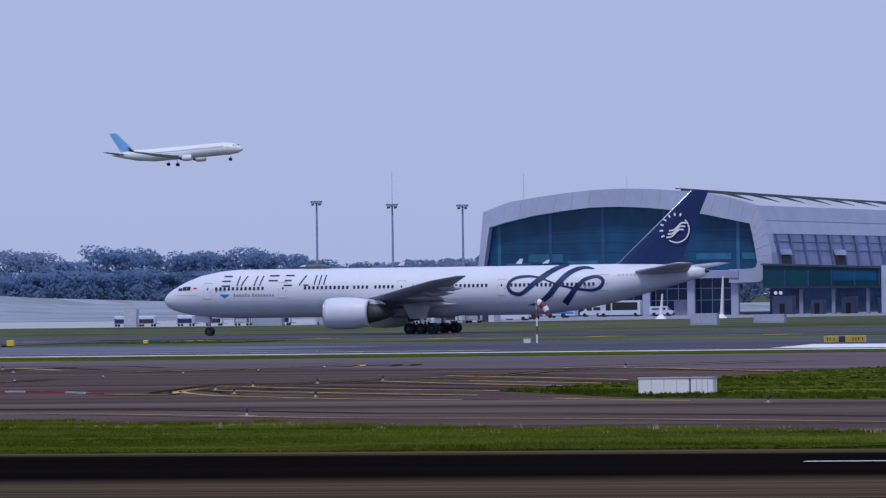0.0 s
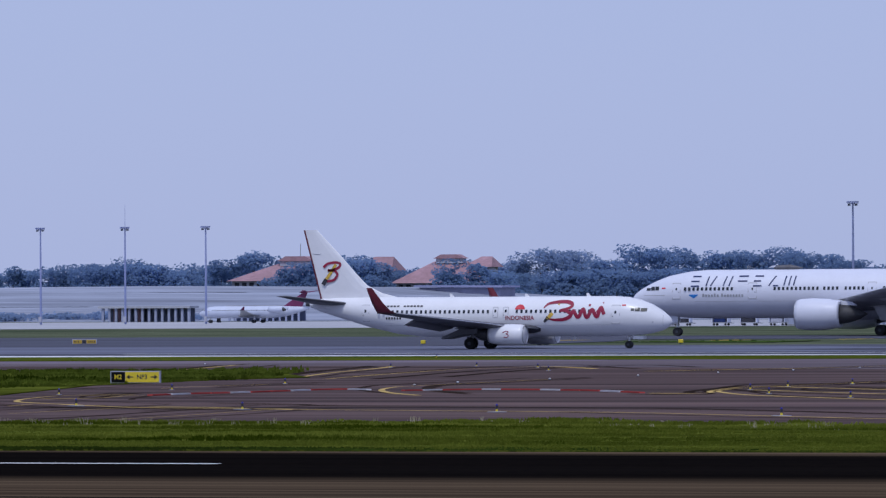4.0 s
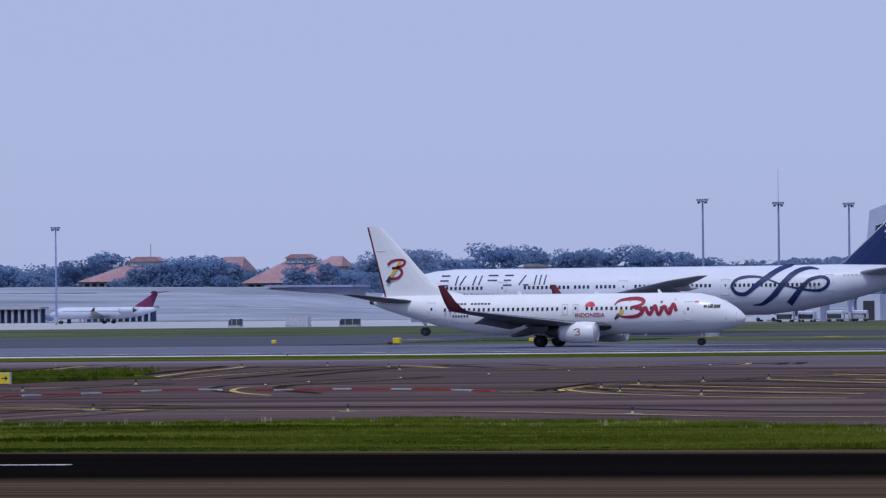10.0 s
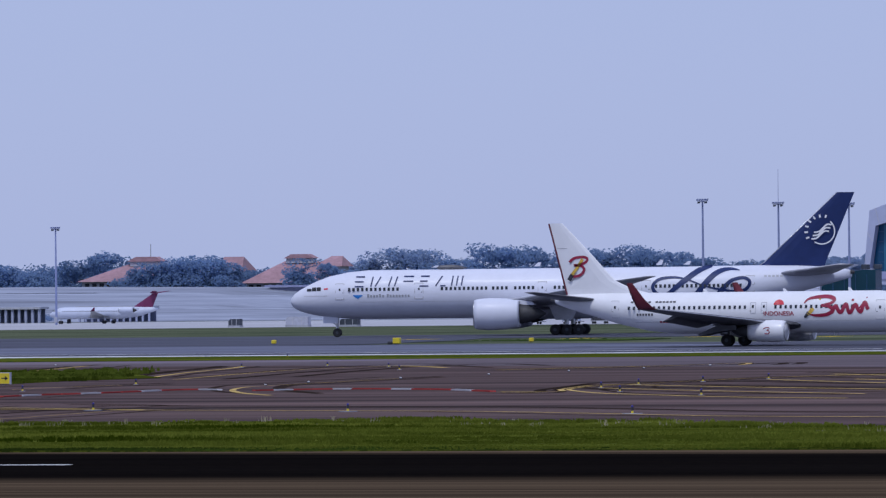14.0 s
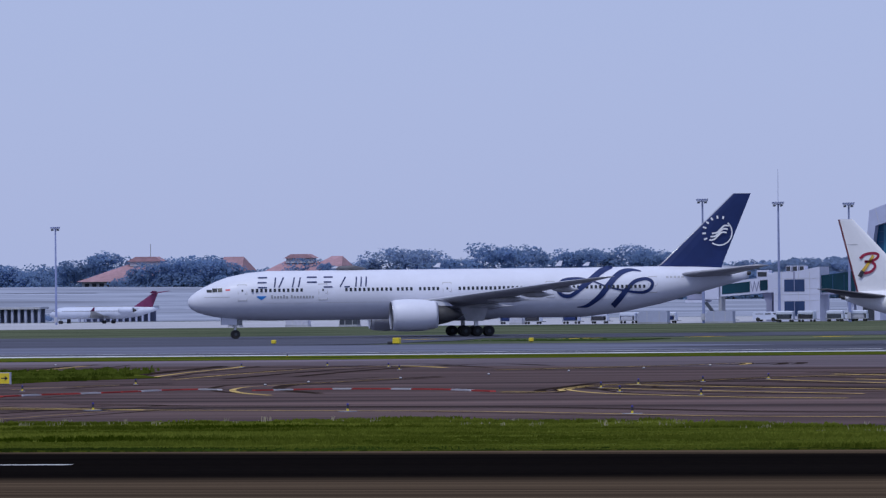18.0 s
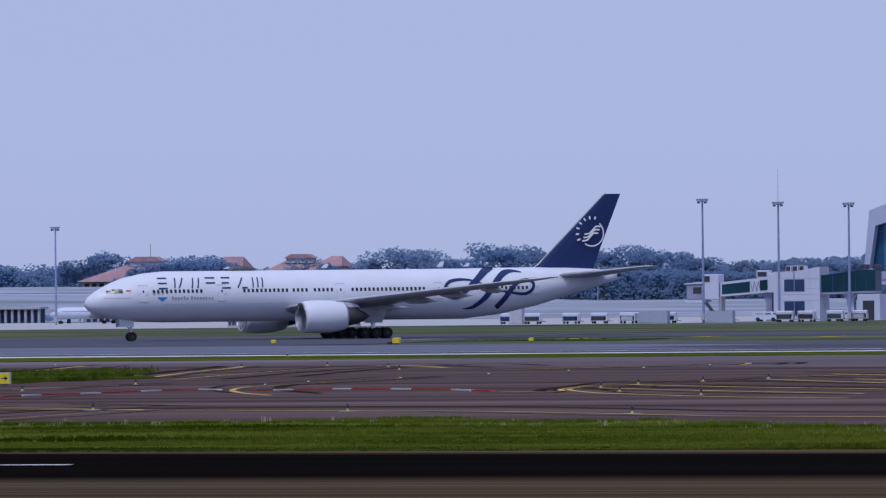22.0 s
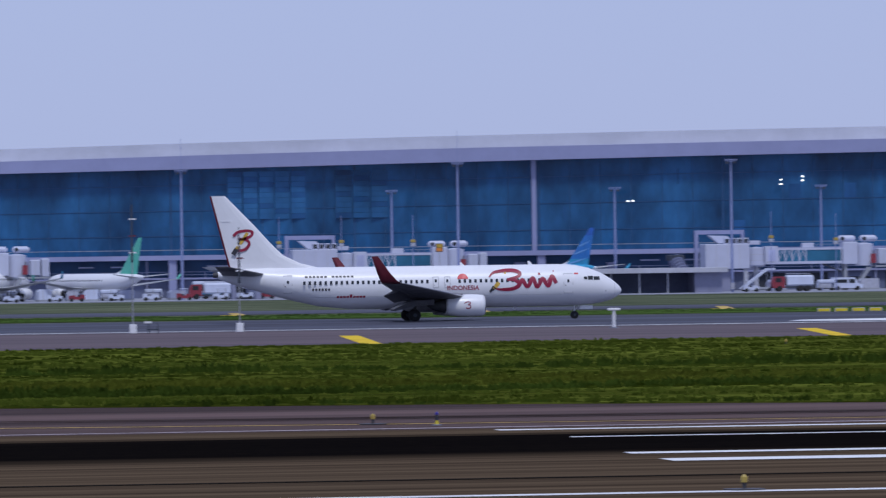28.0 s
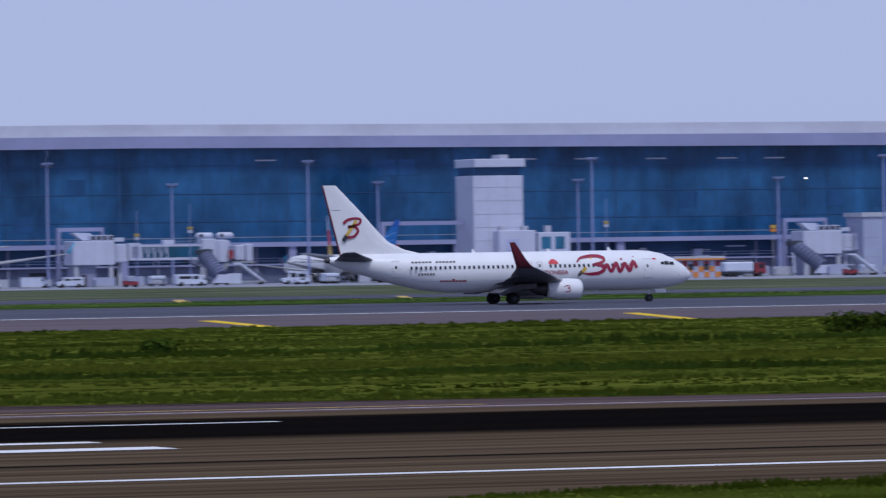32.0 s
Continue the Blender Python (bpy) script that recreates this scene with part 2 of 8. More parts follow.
M["canopy_blue"] = mat("canopy_blue", (0.07, 0.08, 0.15), 0.7, spot=0.2, size=1.0)
# near-black that stands in for shade inside openings and recesses
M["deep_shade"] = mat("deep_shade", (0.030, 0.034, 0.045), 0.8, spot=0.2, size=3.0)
M["signal_yellow"] = mat("signal_yellow", (0.72, 0.56, 0.03), 0.5, spot=0.1, size=0.5)
M["sign_amber"] = mat("sign_amber", (0.50, 0.33, 0.04), 0.5, spot=0.1, size=0.5)
M["orange"] = mat("orange", (0.62, 0.22, 0.04), 0.6, spot=0.15, size=0.5)
M["blue_cap"] = mat("blue_cap", (0.03, 0.03, 0.30), 0.3)
M["plastic_grey"] = mat("plastic_grey", (0.42, 0.43, 0.5), 0.6, spot=0.12, size=0.6)
M["lamp_lit"] = glow("lamp_lit", (1.0, 0.97, 0.92), 3.0)


def runway_surface():
    """Brown asphalt with fine streaks along the runway and a ragged band of tyre rubber."""
    m = mat("runway_surface", (0.10, 0.07, 0.044), 0.9, gloss=0.0)
    n, l = m.node_tree.nodes, m.node_tree.links
    b = n["Principled BSDF"]
    geo = n.new("ShaderNodeNewGeometry")
    xyz = n.new("ShaderNodeSeparateXYZ")
    l.new(geo.outputs["Position"], xyz.inputs[0])

    def streak(sx, sy, detail):
        mp = n.new("ShaderNodeMapping")
        mp.inputs["Scale"].default_value = (sx, sy, 1)
        l.new(geo.outputs["Position"], mp.inputs["Vector"])
        t = n.new("ShaderNodeTexNoise")
        t.inputs["Scale"].default_value, t.inputs["Detail"].default_value = 1.0, detail
        l.new(mp.outputs[0], t.inputs["Vector"])
        return t.outputs["Fac"]

    def calc(op, a, c, d=None):
        q = n.new("ShaderNodeMath")
        q.operation = op
        for k, v in enumerate((a, c, d)):
            if isinstance(v, (int, float)):
                q.inputs[k].default_value = v
            elif v is not None:
                l.new(v, q.inputs[k])
        return q.outputs[0]

    def ease(v, a, c):
        q = n.new("ShaderNodeMapRange")
        q.interpolation_type = "SMOOTHSTEP"
        q.inputs["From Min"].default_value, q.inputs["From Max"].default_value = a, c
        l.new(v, q.inputs["Value"])
        return q.outputs[0]
    wide, thin = streak(0.012, 0.16, 3), streak(0.006, 0.75, 4)
    y = calc("MULTIPLY_ADD", xyz.outputs["X"], -0.02, xyz.outputs["Y"])
    y = calc("ADD", y, calc("MULTIPLY_ADD", wide, 7.0, -3.5))
    y = calc("ADD", y, calc("MULTIPLY_ADD", thin, 6.0, -3.0))
    upper = calc("MULTIPLY_ADD", calc("MINIMUM", xyz.outputs["X"], 0.0), 0.085, y)
    band = calc("MULTIPLY", ease(y, 182.5, 190.0), calc("SUBTRACT", 1.0, ease(upper, 208.0, 213.5)))
    brown = n.new("ShaderNodeValToRGB")
    e = brown.color_ramp.elements
    e[0].position, e[1].position = 0.36, 0.66
    e[0].color, e[1].color = (0.052, 0.036, 0.024, 1), (0.125, 0.088, 0.055, 1)
    l.new(thin, brown.inputs["Fac"])
    grain = streak(2.0, 2.0, 3)
    dark = n.new("ShaderNodeValToRGB")
    dark.color_ramp.elements[0].color, dark.color_ramp.elements[1].color = (0.0015, 0.0015, 0.002, 1), (0.007, 0.006, 0.006, 1)
    l.new(wide, dark.inputs["Fac"])
    mix = n.new("ShaderNodeMix")
    mix.data_type = "RGBA"
    l.new(calc("MULTIPLY", band, calc("MULTIPLY_ADD", grain, 0.08, 0.94)), mix.inputs["Factor"])
    l.new(brown.outputs[0], mix.inputs["A"])
    l.new(dark.outputs[0], mix.inputs["B"])
    l.new(mix.outputs["Result"], b.inputs["Base Color"])
    return m


M["runway_surface"] = runway_surface()


# ---- helpers for meshes ----
def part(name, bm, material, parent=None, label="", smooth=False, m=None):
    me = bpy.data.meshes.new(name)
    bm.normal_update()
    bm.to_mesh(me)
    bm.free()
    return hang(name, me, material, parent, label, smooth, m)


def hang(name, me, material=None, parent=None, label="", smooth=False, m=None):
    if material is not None and not me.materials:
        me.materials.append(M[material] if isinstance(material, str) else material)
    if smooth:
        for p in me.polygons:
            p.use_smooth = True
    ob = new(name, me)
    if m is not None:
        ob.matrix_basis = m
    if parent is not None:
        ob.parent = parent
    if label:
        tagged(ob, label)
    return ob


def thing(name, label, category, x=0, y=0, z=0, rz=0, group="", kind=""):
    ob = new(name)
    ob.empty_display_size = 0.5
    ob.matrix_basis = pose(x, y, z, 0, 0, rz)
    return tagged(ob, label, category, group, kind)


def box(x0, x1, y0, y1, z0, z1, bevel=0.0, bm=None):
    bm = bm or bmesh.new()
    r = bmesh.ops.create_cube(bm, size=1, matrix=Matrix.Translation(((x0 + x1) / 2, (y0 + y1) / 2, (z0 + z1) / 2)) @ Matrix.Diagonal((x1 - x0, y1 - y0, z1 - z0, 1)))
    if bevel:
        es = list({e for v in r["verts"] for e in v.link_edges})
        bmesh.ops.bevel(bm, geom=es, offset=bevel, segments=1, affect="EDGES")
    return bm


def tube(p, q, r0, r1=None, n=10, bm=None):
    bm = bm or bmesh.new()
    p, q = Vector(p), Vector(q)
    d = q - p
    m = Matrix.Translation((p + q) / 2) @ d.to_track_quat("Z", "Y").to_matrix().to_4x4()
    bmesh.ops.create_cone(bm, cap_ends=True, segments=n, radius1=r0, radius2=r0 if r1 is None else r1, depth=d.length, matrix=m)
    return bm


def lathe(profile, n=24, axis="X", bm=None, at=(0, 0, 0)):
    """A body of revolution: profile of (along, radius)."""
    bm = bm or bmesh.new()
    rings = []
    for a, r in profile:
        ring = []
        for k in range(n):
            w = 2 * math.pi * k / n
            c, s = math.cos(w) * r, math.sin(w) * r
            v = (a, c, s) if axis == "X" else (c, a, s) if axis == "Y" else (c, s, a)
            ring.append(bm.verts.new(Vector(v) + Vector(at)))
        rings.append(ring)
    for A, B in zip(rings, rings[1:]):
        for k in range(n):
            bm.faces.new((A[k], A[(k + 1) % n], B[(k + 1) % n], B[k]))
    for ring in (rings[0], rings[-1]):
        try:
            bm.faces.new(ring)
        except ValueError:
            pass
    bmesh.ops.recalc_face_normals(bm, faces=bm.faces)
    return bm


def prism(pts, y0, y1, bm=None):
    """A plate whose outline (x, z) lies between y0 and y1."""
    bm = bm or bmesh.new()
    A = [bm.verts.new((x, y0, z)) for x, z in pts]
    B = [bm.verts.new((x, y1, z)) for x, z in pts]
    n = len(pts)
    bm.faces.new(A)
    bm.faces.new(B[::-1])
    for k in range(n):
        bm.faces.new((A[k], B[k], B[(k + 1) % n], A[(k + 1) % n]))
    bmesh.ops.recalc_face_normals(bm, faces=bm.faces)
    return bm


def slab(pts, z, depth=0.03, bm=None):
    """A flat sheet on the ground with the plan outline pts and a thin edge."""
    bm = bm or bmesh.new()
    A = [bm.verts.new((x, y, z)) for x, y in pts]
    B = [bm.verts.new((x, y, z - depth)) for x, y in pts]
    f = bm.faces.new(A)
    f.normal_update()
    if f.normal.z < 0:
        f.normal_flip()
    n = len(pts)
    for k in range(n):
        bm.faces.new((A[k], A[(k + 1) % n], B[(k + 1) % n], B[k]))
    bmesh.ops.triangulate(bm, faces=[f])
    return bm


def strip(path, width, z, bm=None):
    """A painted line along a plan path."""
    bm = bm or bmesh.new()
    pts = [Vector((x, y, 0)) for x, y in path]
    L, R = [], []
    for i, p in enumerate(pts):
        d = (pts[min(i + 1, len(pts) - 1)] - pts[max(i - 1, 0)]).normalized()
        nrm = Vector((-d.y, d.x, 0)) * width / 2
        L.append(bm.verts.new((p.x + nrm.x, p.y + nrm.y, z)))
        R.append(bm.verts.new((p.x - nrm.x, p.y - nrm.y, z)))
    for i in range(len(pts) - 1):
        f = bm.faces.new((R[i], R[i + 1], L[i + 1], L[i]))
    return bm


def curve(pts, n=8):
    """A smooth path through the points (Catmull-Rom)."""
    P = [Vector(p) for p in pts]
    out = []
    for i in range(len(P) - 1):
        a, b, c, d = P[max(i - 1, 0)], P[i], P[i + 1], P[min(i + 2, len(P) - 1)]
        for k in range(n):
            t = k / n
            out.append(0.5 * ((2 * b) + (c - a) * t + (2 * a - 5 * b + 4 * c - d) * t * t + (3 * b - a - 3 * c + d) * t ** 3))
    out.append(P[-1])
    return out


# ---- ground, from near to far ----
def sheet(name, pts, z, material, label, category, parent=None):
    ob = part(name, slab(pts, z), material)
    tagged(ob, label, category, kind="structure")
    return ob


ground_bm = bmesh.new()
bmesh.ops.create_grid(ground_bm, x_segments=40, y_segments=40, size=1, matrix=Matrix.Translation((0, 2200, 0)) @ Matrix.Diagonal((3600, 2550, 1, 1)))
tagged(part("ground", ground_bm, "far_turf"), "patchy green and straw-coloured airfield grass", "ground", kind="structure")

W0, W1 = -620, 620
sheet("runway_near", [(W0, 120), (W1, 120), (W1, 218), (W0, 218)], 0.05, "runway_surface", "brown weathered runway streaked with black tyre rubber", "runway")
sheet("pavement_near", [(W0, 217.9), (W1, 217.9), (W1, 225), (97, 227), (66, 236), (47, 248), (31, 257), (15, 262), (-30, 294), (-51, 303), (-67, 312), (-81, 322), (-92, 342), (-95, 350), (-93, 414), (-92, 437), (-60, 438), (20, 445), (60, 457), (135, 470), (W1, 475), (W1, 538), (W0, 538)], 0.045, "worn_asphalt", "reddish brown worn taxiway asphalt", "taxiway")
sheet("shoulder_far", [(-93, 430), (-60, 437.8), (20, 444.8), (60, 456.8), (135, 469.8), (W1, 475), (W1, 562), (W0, 562), (W0, 500), (-180, 486)], 0.049, "shoulder", "dusty reddish asphalt shoulder of the runway", "shoulder")
sheet("runway_far", [(W0, 560), (W1, 560), (W1, 660), (W0, 690)], 0.053, "dark_runway", "dark grey runway with rubber streaks", "runway")
sheet("taxiway_far", [(W0, 780), (-100, 764), (W1, 752), (W1, 800), (60, 818), (-100, 845), (-240, 832), (W0, 850)], 0.045, "dark_runway", "dark grey taxiway between strips of grass", "taxiway")
sheet("taxiway_mouth", [(W0, 685), (-262, 672), (-246, 690), (-251, 735), (-264, 786), (W0, 792)], 0.0545, "dark_runway", "dark grey mouth where the taxiway joins the runway", "taxiway")
sheet("apron_left", [(-900, 1080), (-420, 1075), (-330, 1080), (-330, 1330), (-900, 1390)], 0.05, "pale_concrete", "pale concrete apron", "apron")
sheet("apron_right", [(-330, 1080), (-215, 1235), (-120, 1215), (-60, 1085), (250, 1085), (900, 960), (900, 2300), (-330, 2300)], 0.047, "concrete", "grey concrete apron before the terminal", "apron")
sheet("link_taxiway", [(-128, 690), (-84, 660), (-90, 735), (-104, 790), (-106, 840), (-112, 1190), (-120, 1216), (-170, 1178), (-118, 800), (-136, 765)], 0.058, "pale_concrete", "pale concrete taxiway leading to the apron", "taxiway")


def meadow(name, pts, z, label, material="turf"):
    ob = part(name, slab(pts, z, 0.06), material)
    return tagged(ob, label, "grass", kind="structure")


sheet("service_road", [(-105.5, 812), (-64, 812), (-72, 1120), (-110.5, 1150)], 0.052, "dark_runway", "dark patched asphalt beside the taxiway", "road")
meadow("grass_near", [(42, 118), (42, 133), (47, 136.5), (52.3, 139), (57, 141.1), (61, 142.1), (80, 146), (120, 148), (120, 118)], 0.10, "grass beside the near edge of the runway")
meadow("grass_verge", [(W0, 218), (-12, 218), (-10, 220.5), (-24, 232), (-39, 233), (-69, 252), (-81, 262), (-93, 269), (-112, 267), (-300, 270), (W0, 270)], 0.10, "strip of rough green grass beside the runway")
meadow("grass_island", [(-95, 348), (-92, 342), (-81, 322), (-67, 312), (-51, 303), (-30, 294), (15, 262), (31, 257), (47, 248), (66, 236), (97, 227), (W1, 222), (W1, 475), (135, 470), (60, 457), (20, 445), (-60, 438), (-92, 437), (-94, 400)], 0.10, "broad field of mown grass between the taxiways")
meadow("grass_tip", [(-230, 330), (-152, 341), (-163, 380), (-165, 405), (-163, 416), (-175, 440), (-186, 461), (-210, 440), (-240, 420)], 0.10, "pointed grass island beside the taxiway sign")
meadow("grass_line", [(W0, 522), (-200, 526), (-60, 541), (10, 551), (10, 556), (-60, 553), (-200, 557), (W0, 561)], 0.10, "thin line of grass along the runway edge")

meadow("grass_strip_far", [(-243, 722), (-225, 712), (-225, 732), (-240, 730)], 0.10, "strip of green grass behind the runway", "strip_grass")
meadow("grass_strip_far", [(-128, 690), (W1, 676), (W1, 716), (-92, 738)], 0.10, "strip of green grass behind the runway", "strip_grass")
meadow("dry_strip", [(-70, 330), (60, 314), (200, 316), (W1, 318), (W1, 294), (200, 290), (60, 288), (-30, 299)], 0.104, "strip of yellowed dry grass in the field", "dry_grass")
# painted lines
def paint(name, bm, material, label):
    return tagged(part(name, bm, material), label, "marking", kind="structure")


paint("edge_line_near", strip([(W0, 155), (W1, 154.6)], 1.0, 0.062), "white_line", "white edge line of the runway")
paint("edge_line_middle", strip([(-40, 219.2), (40, 219.6), (W1, 219)], 0.8, 0.062), "faded_line", "faded edge line of the runway")
paint("joint_line", strip([(W0, 167.5), (W1, 166.5)], 0.6, 0.062), "black_line", "black sealed joint of the runway")
for a, b, y in ((-160, -82, 201.2), (-45.6, -9, 202.2), (29, 67.0, 205.5), (106, 145, 205.5), (182, 220, 205.5)):
    paint("centre_stripe", strip([(a, y), (b, y)], 0.75, 0.064), "white_line", "white stripe on the runway")
for y, w in ((215.4, 1.3), (187.2, 1.6), (180.2, 2.4)):
    paint("touchdown_bar", strip([(28, y), (55.5, y)], w, 0.066), "white_line", "white touchdown bar on the runway")
paint("runway_edge_far", strip([(W0, 566), (0, 565), (W1, 562)], 3.2, 0.064), "white_line", "white edge line of the far runway")
paint("runway_edge_far", slab([(-330, 556), (-262, 553), (-232, 561), (-262, 568), (-330, 570)], 0.067, 0.004), "white_line", "broad white edge marking of the far runway")
paint("runway_edge_far", slab([(-330, 566), (-239, 566), (-199, 563.5), (-150, 561), (-60, 559), (-60, 562.5), (-150, 565.5), (-199, 569), (-239, 571), (-330, 571)], 0.069, 0.004), "white_line", "broad white edge line of the far runway")
for k in (0, 1, 2, 3, 4, 6, 8, 10, 12, 14, 16):
    q = -0.1706 + 0.03505 * k
    y0 = float(np.interp(q, [-0.14, 0.11, 0.33], [440, 457, 471]))
    y1 = y0 + 56
    lean = float(np.interp(k, [1, 3, 8, 14], [0.0013, -0.0012, -0.0035, -0.0108]))
    a, b = q - lean / 2, q + lean / 2
    bm = slab([((a - 0.0015) * y0, y0), ((a + 0.0015) * y0, y0), ((b + 0.0015) * y1, y1), ((b - 0.0015) * y1, y1)], 0.066, 0.004)
    paint("shoulder_mark", bm, "yellow_mark", "yellow mark across the runway shoulder")
YELLOW = (
    ((-113.9, 256.4), (-116.2, 270.6), (-117.0, 282.3), (-118.6, 296.4), (-117.6, 297.8)),
    ((-142.8, 322.6), (-140.9, 319.0), (-136.9, 313.9), (-128.4, 304.1), (-121.8, 300.9), (-118.2, 299.3)),
    ((-127.8, 287.8), (-128.1, 296.5), (-128.4, 304.1)),
    ((-142.8, 322.6), (-144.8, 327.9), (-146.9, 335.4), (-147.8, 341.1), (-144.8, 342.9)),
    ((-144.5, 329.7), (-142.3, 331.4), (-143.5, 339.0), (-143.4, 342.8)),
    ((-136.5, 307.4), (-137.4, 312.2)),
    ((-128.7, 306.8), (-122.4, 302.4), (-118.0, 298.5), (-100.5, 291.5), (-92.8, 285.8), (-82.1, 276.3), (-72.5, 272.2), (-63.3, 266.4), (-55.6, 260.8), (-43, 255.5), (-26, 253), (-9, 238), (25, 226), (80, 222)),
    ((-188.1, 448.6), (-192.5, 467.7), (-199, 492)),
    ((-165.2, 420.2), (-172.0, 443.8), (-177.5, 466.2), (-181.5, 480.3)),
    ((-153.4, 367.5), (-153.9, 375.6), (-153.0, 383.5)),
    ((-158.8, 407.9), (-165.1, 437.9), (-168.9, 461.9), (-167.8, 476.2), (-159.2, 462.8)),
    ((-127.1, 340.4), (-131.9, 348.9), (-136.6, 359.7), (-140.0, 370.5), (-141.0, 376.9), (-141.8, 391.9), (-142.6, 405.7)),
    ((-116.4, 347.2), (-113.7, 346.3), (-113.7, 349.8), (-115.7, 355.9), (-118.5, 370.3), (-117.6, 373.9), (-117.0, 381.9), (-116.6, 392.4), (-115.5, 400.9), (-112.3, 411.0), (-114.5, 435.5), (-112.0, 444.2), (-100.8, 426.6), (-88.7, 407.1)),
    ((-89.5, 320.5), (-96.9, 325.9), (-104.0, 334.6), (-108.9, 341.2), (-113.8, 351.6), (-115.7, 357.8), (-117.1, 365.9), (-116.9, 371.7)),
    ((-113.5, 388.9), (-101.5, 371.6), (-93.8, 362)),
    ((-116.9, 371.7), (-107.1, 360.2), (-95.2, 348.6)),
    ((-114.6, 359.3), (-102.3, 344.1), (-92.4, 334.0)),
    ((-116.0, 412), (-104.2, 396.5), (-97.8, 386.5)),
    ((-107.9, 388.1), (-94.6, 371.5)),
    ((-150.0, 446.9), (-147.3, 453.9), (-142.7, 466.0), (-141.5, 477.5), (-139.6, 473.4), (-138.2, 466.6)),
    ((-118.8, 446.1), (-113.1, 461.3), (-109.3, 473.2)),
    ((-85.4, 322.6), (-79.7, 316), (-76.1, 312.7)))
def pen_line(path, thin, broad):
    """A worn line, thin where it runs away from the runway and broadened along it to show in the camera's grazing view.
    """
    bm = strip(path, thin, 0.062)
    low = [bm.verts.new((a, b - broad / 2, 0.066)) for a, b in path]
    top = [bm.verts.new((a, b + broad / 2, 0.066)) for a, b in path]
    for k in range(len(path) - 1):
        if abs(path[k + 1][0] - path[k][0]) > 0.05:
            bm.faces.new((low[k], low[k + 1], top[k + 1], top[k]))
    return bm


for path in YELLOW:
    y = sum(q[1] for q in path) / len(path)
    dense = [(p.x, p.y) for p in curve([(a, b, 0) for a, b in path], 6)]
    paint("taxi_line", pen_line(dense, 0.16, 0.9 * (y / 340) ** 2), "yellow_line", "worn yellow taxiway line")
# dark curved tyre tracks beside the turning lines
track_rng = random.Random(8)
for path in YELLOW:
    for _ in range(3):
        if len(path) < 3:
            continue
        off, lag = track_rng.uniform(-5, 5), track_rng.uniform(-4, 14)
        dense = [(p.x + off, p.y + lag) for p in curve([(a, b, 0) for a, b in path], 6)]
        mid = sum(q[1] for q in dense) / len(dense)
        paint("tyre_track", strip(dense, track_rng.uniform(0.25, 0.7) * mid / 330, 0.055 + 0.001 * track_rng.random()), "tyre_mark", "dark tyre track curving over the taxiway")
# overlay whose paler colour imitates sheen on the runway's left part
sheet("runway_sheen", [(W0, 600), (-215, 594), (-178, 602), (-196, 622), (-186, 640), (-214, 668), (W0, 688)], 0.056, "sheen_runway", "stretch of the far runway painted paler for sheen", "runway")
# overlay that brightens the left shoulder by colour, for glare and haze
sheet("shoulder_pale", [(W0, 506), (-230, 500), (-196, 508), (-178, 522), (-186, 534), (-160, 545), (-150, 558), (W0, 559)], 0.0515, "pale_shoulder", "stretch of the shoulder painted paler for haze and glare", "shoulder")
paint("lead_line_far", strip([(-250, 590), (-160, 585)], 1.6, 0.064), "white_line", "white line on the far runway")
for pts in ([(-133.2, 577), (-113.2, 571), (-111.5, 582), (-115.5, 604), (-137, 612)], [(101, 580), (124, 561), (150, 557), (155, 575), (133, 604), (104, 590)], [(19.3, 552), (27.6, 556), (29.6, 585), (21, 588), (-18, 588), (-20, 565)]):
    paint("stopway_mark", slab(pts, 0.066, 0.004), "white_line", "broad white marking on the far runway")
for k in range(-6, 7):
    q = 0.127 + 0.0365 * k
    paint("taxi_mark_far", slab([((q - 0.0004) * 783, 783), ((q + 0.0013) * 783, 783), ((q + 0.0028) * 735, 735), ((q + 0.0006) * 735, 735)], 0.066, 0.004), "yellow_line", "yellow mark beside the far taxiway")
paint("edge_stripe", strip([(-98.5, 482), (-86.0, 438)], 0.9, 0.066), "yellow_mark", "yellow line across the shoulder")


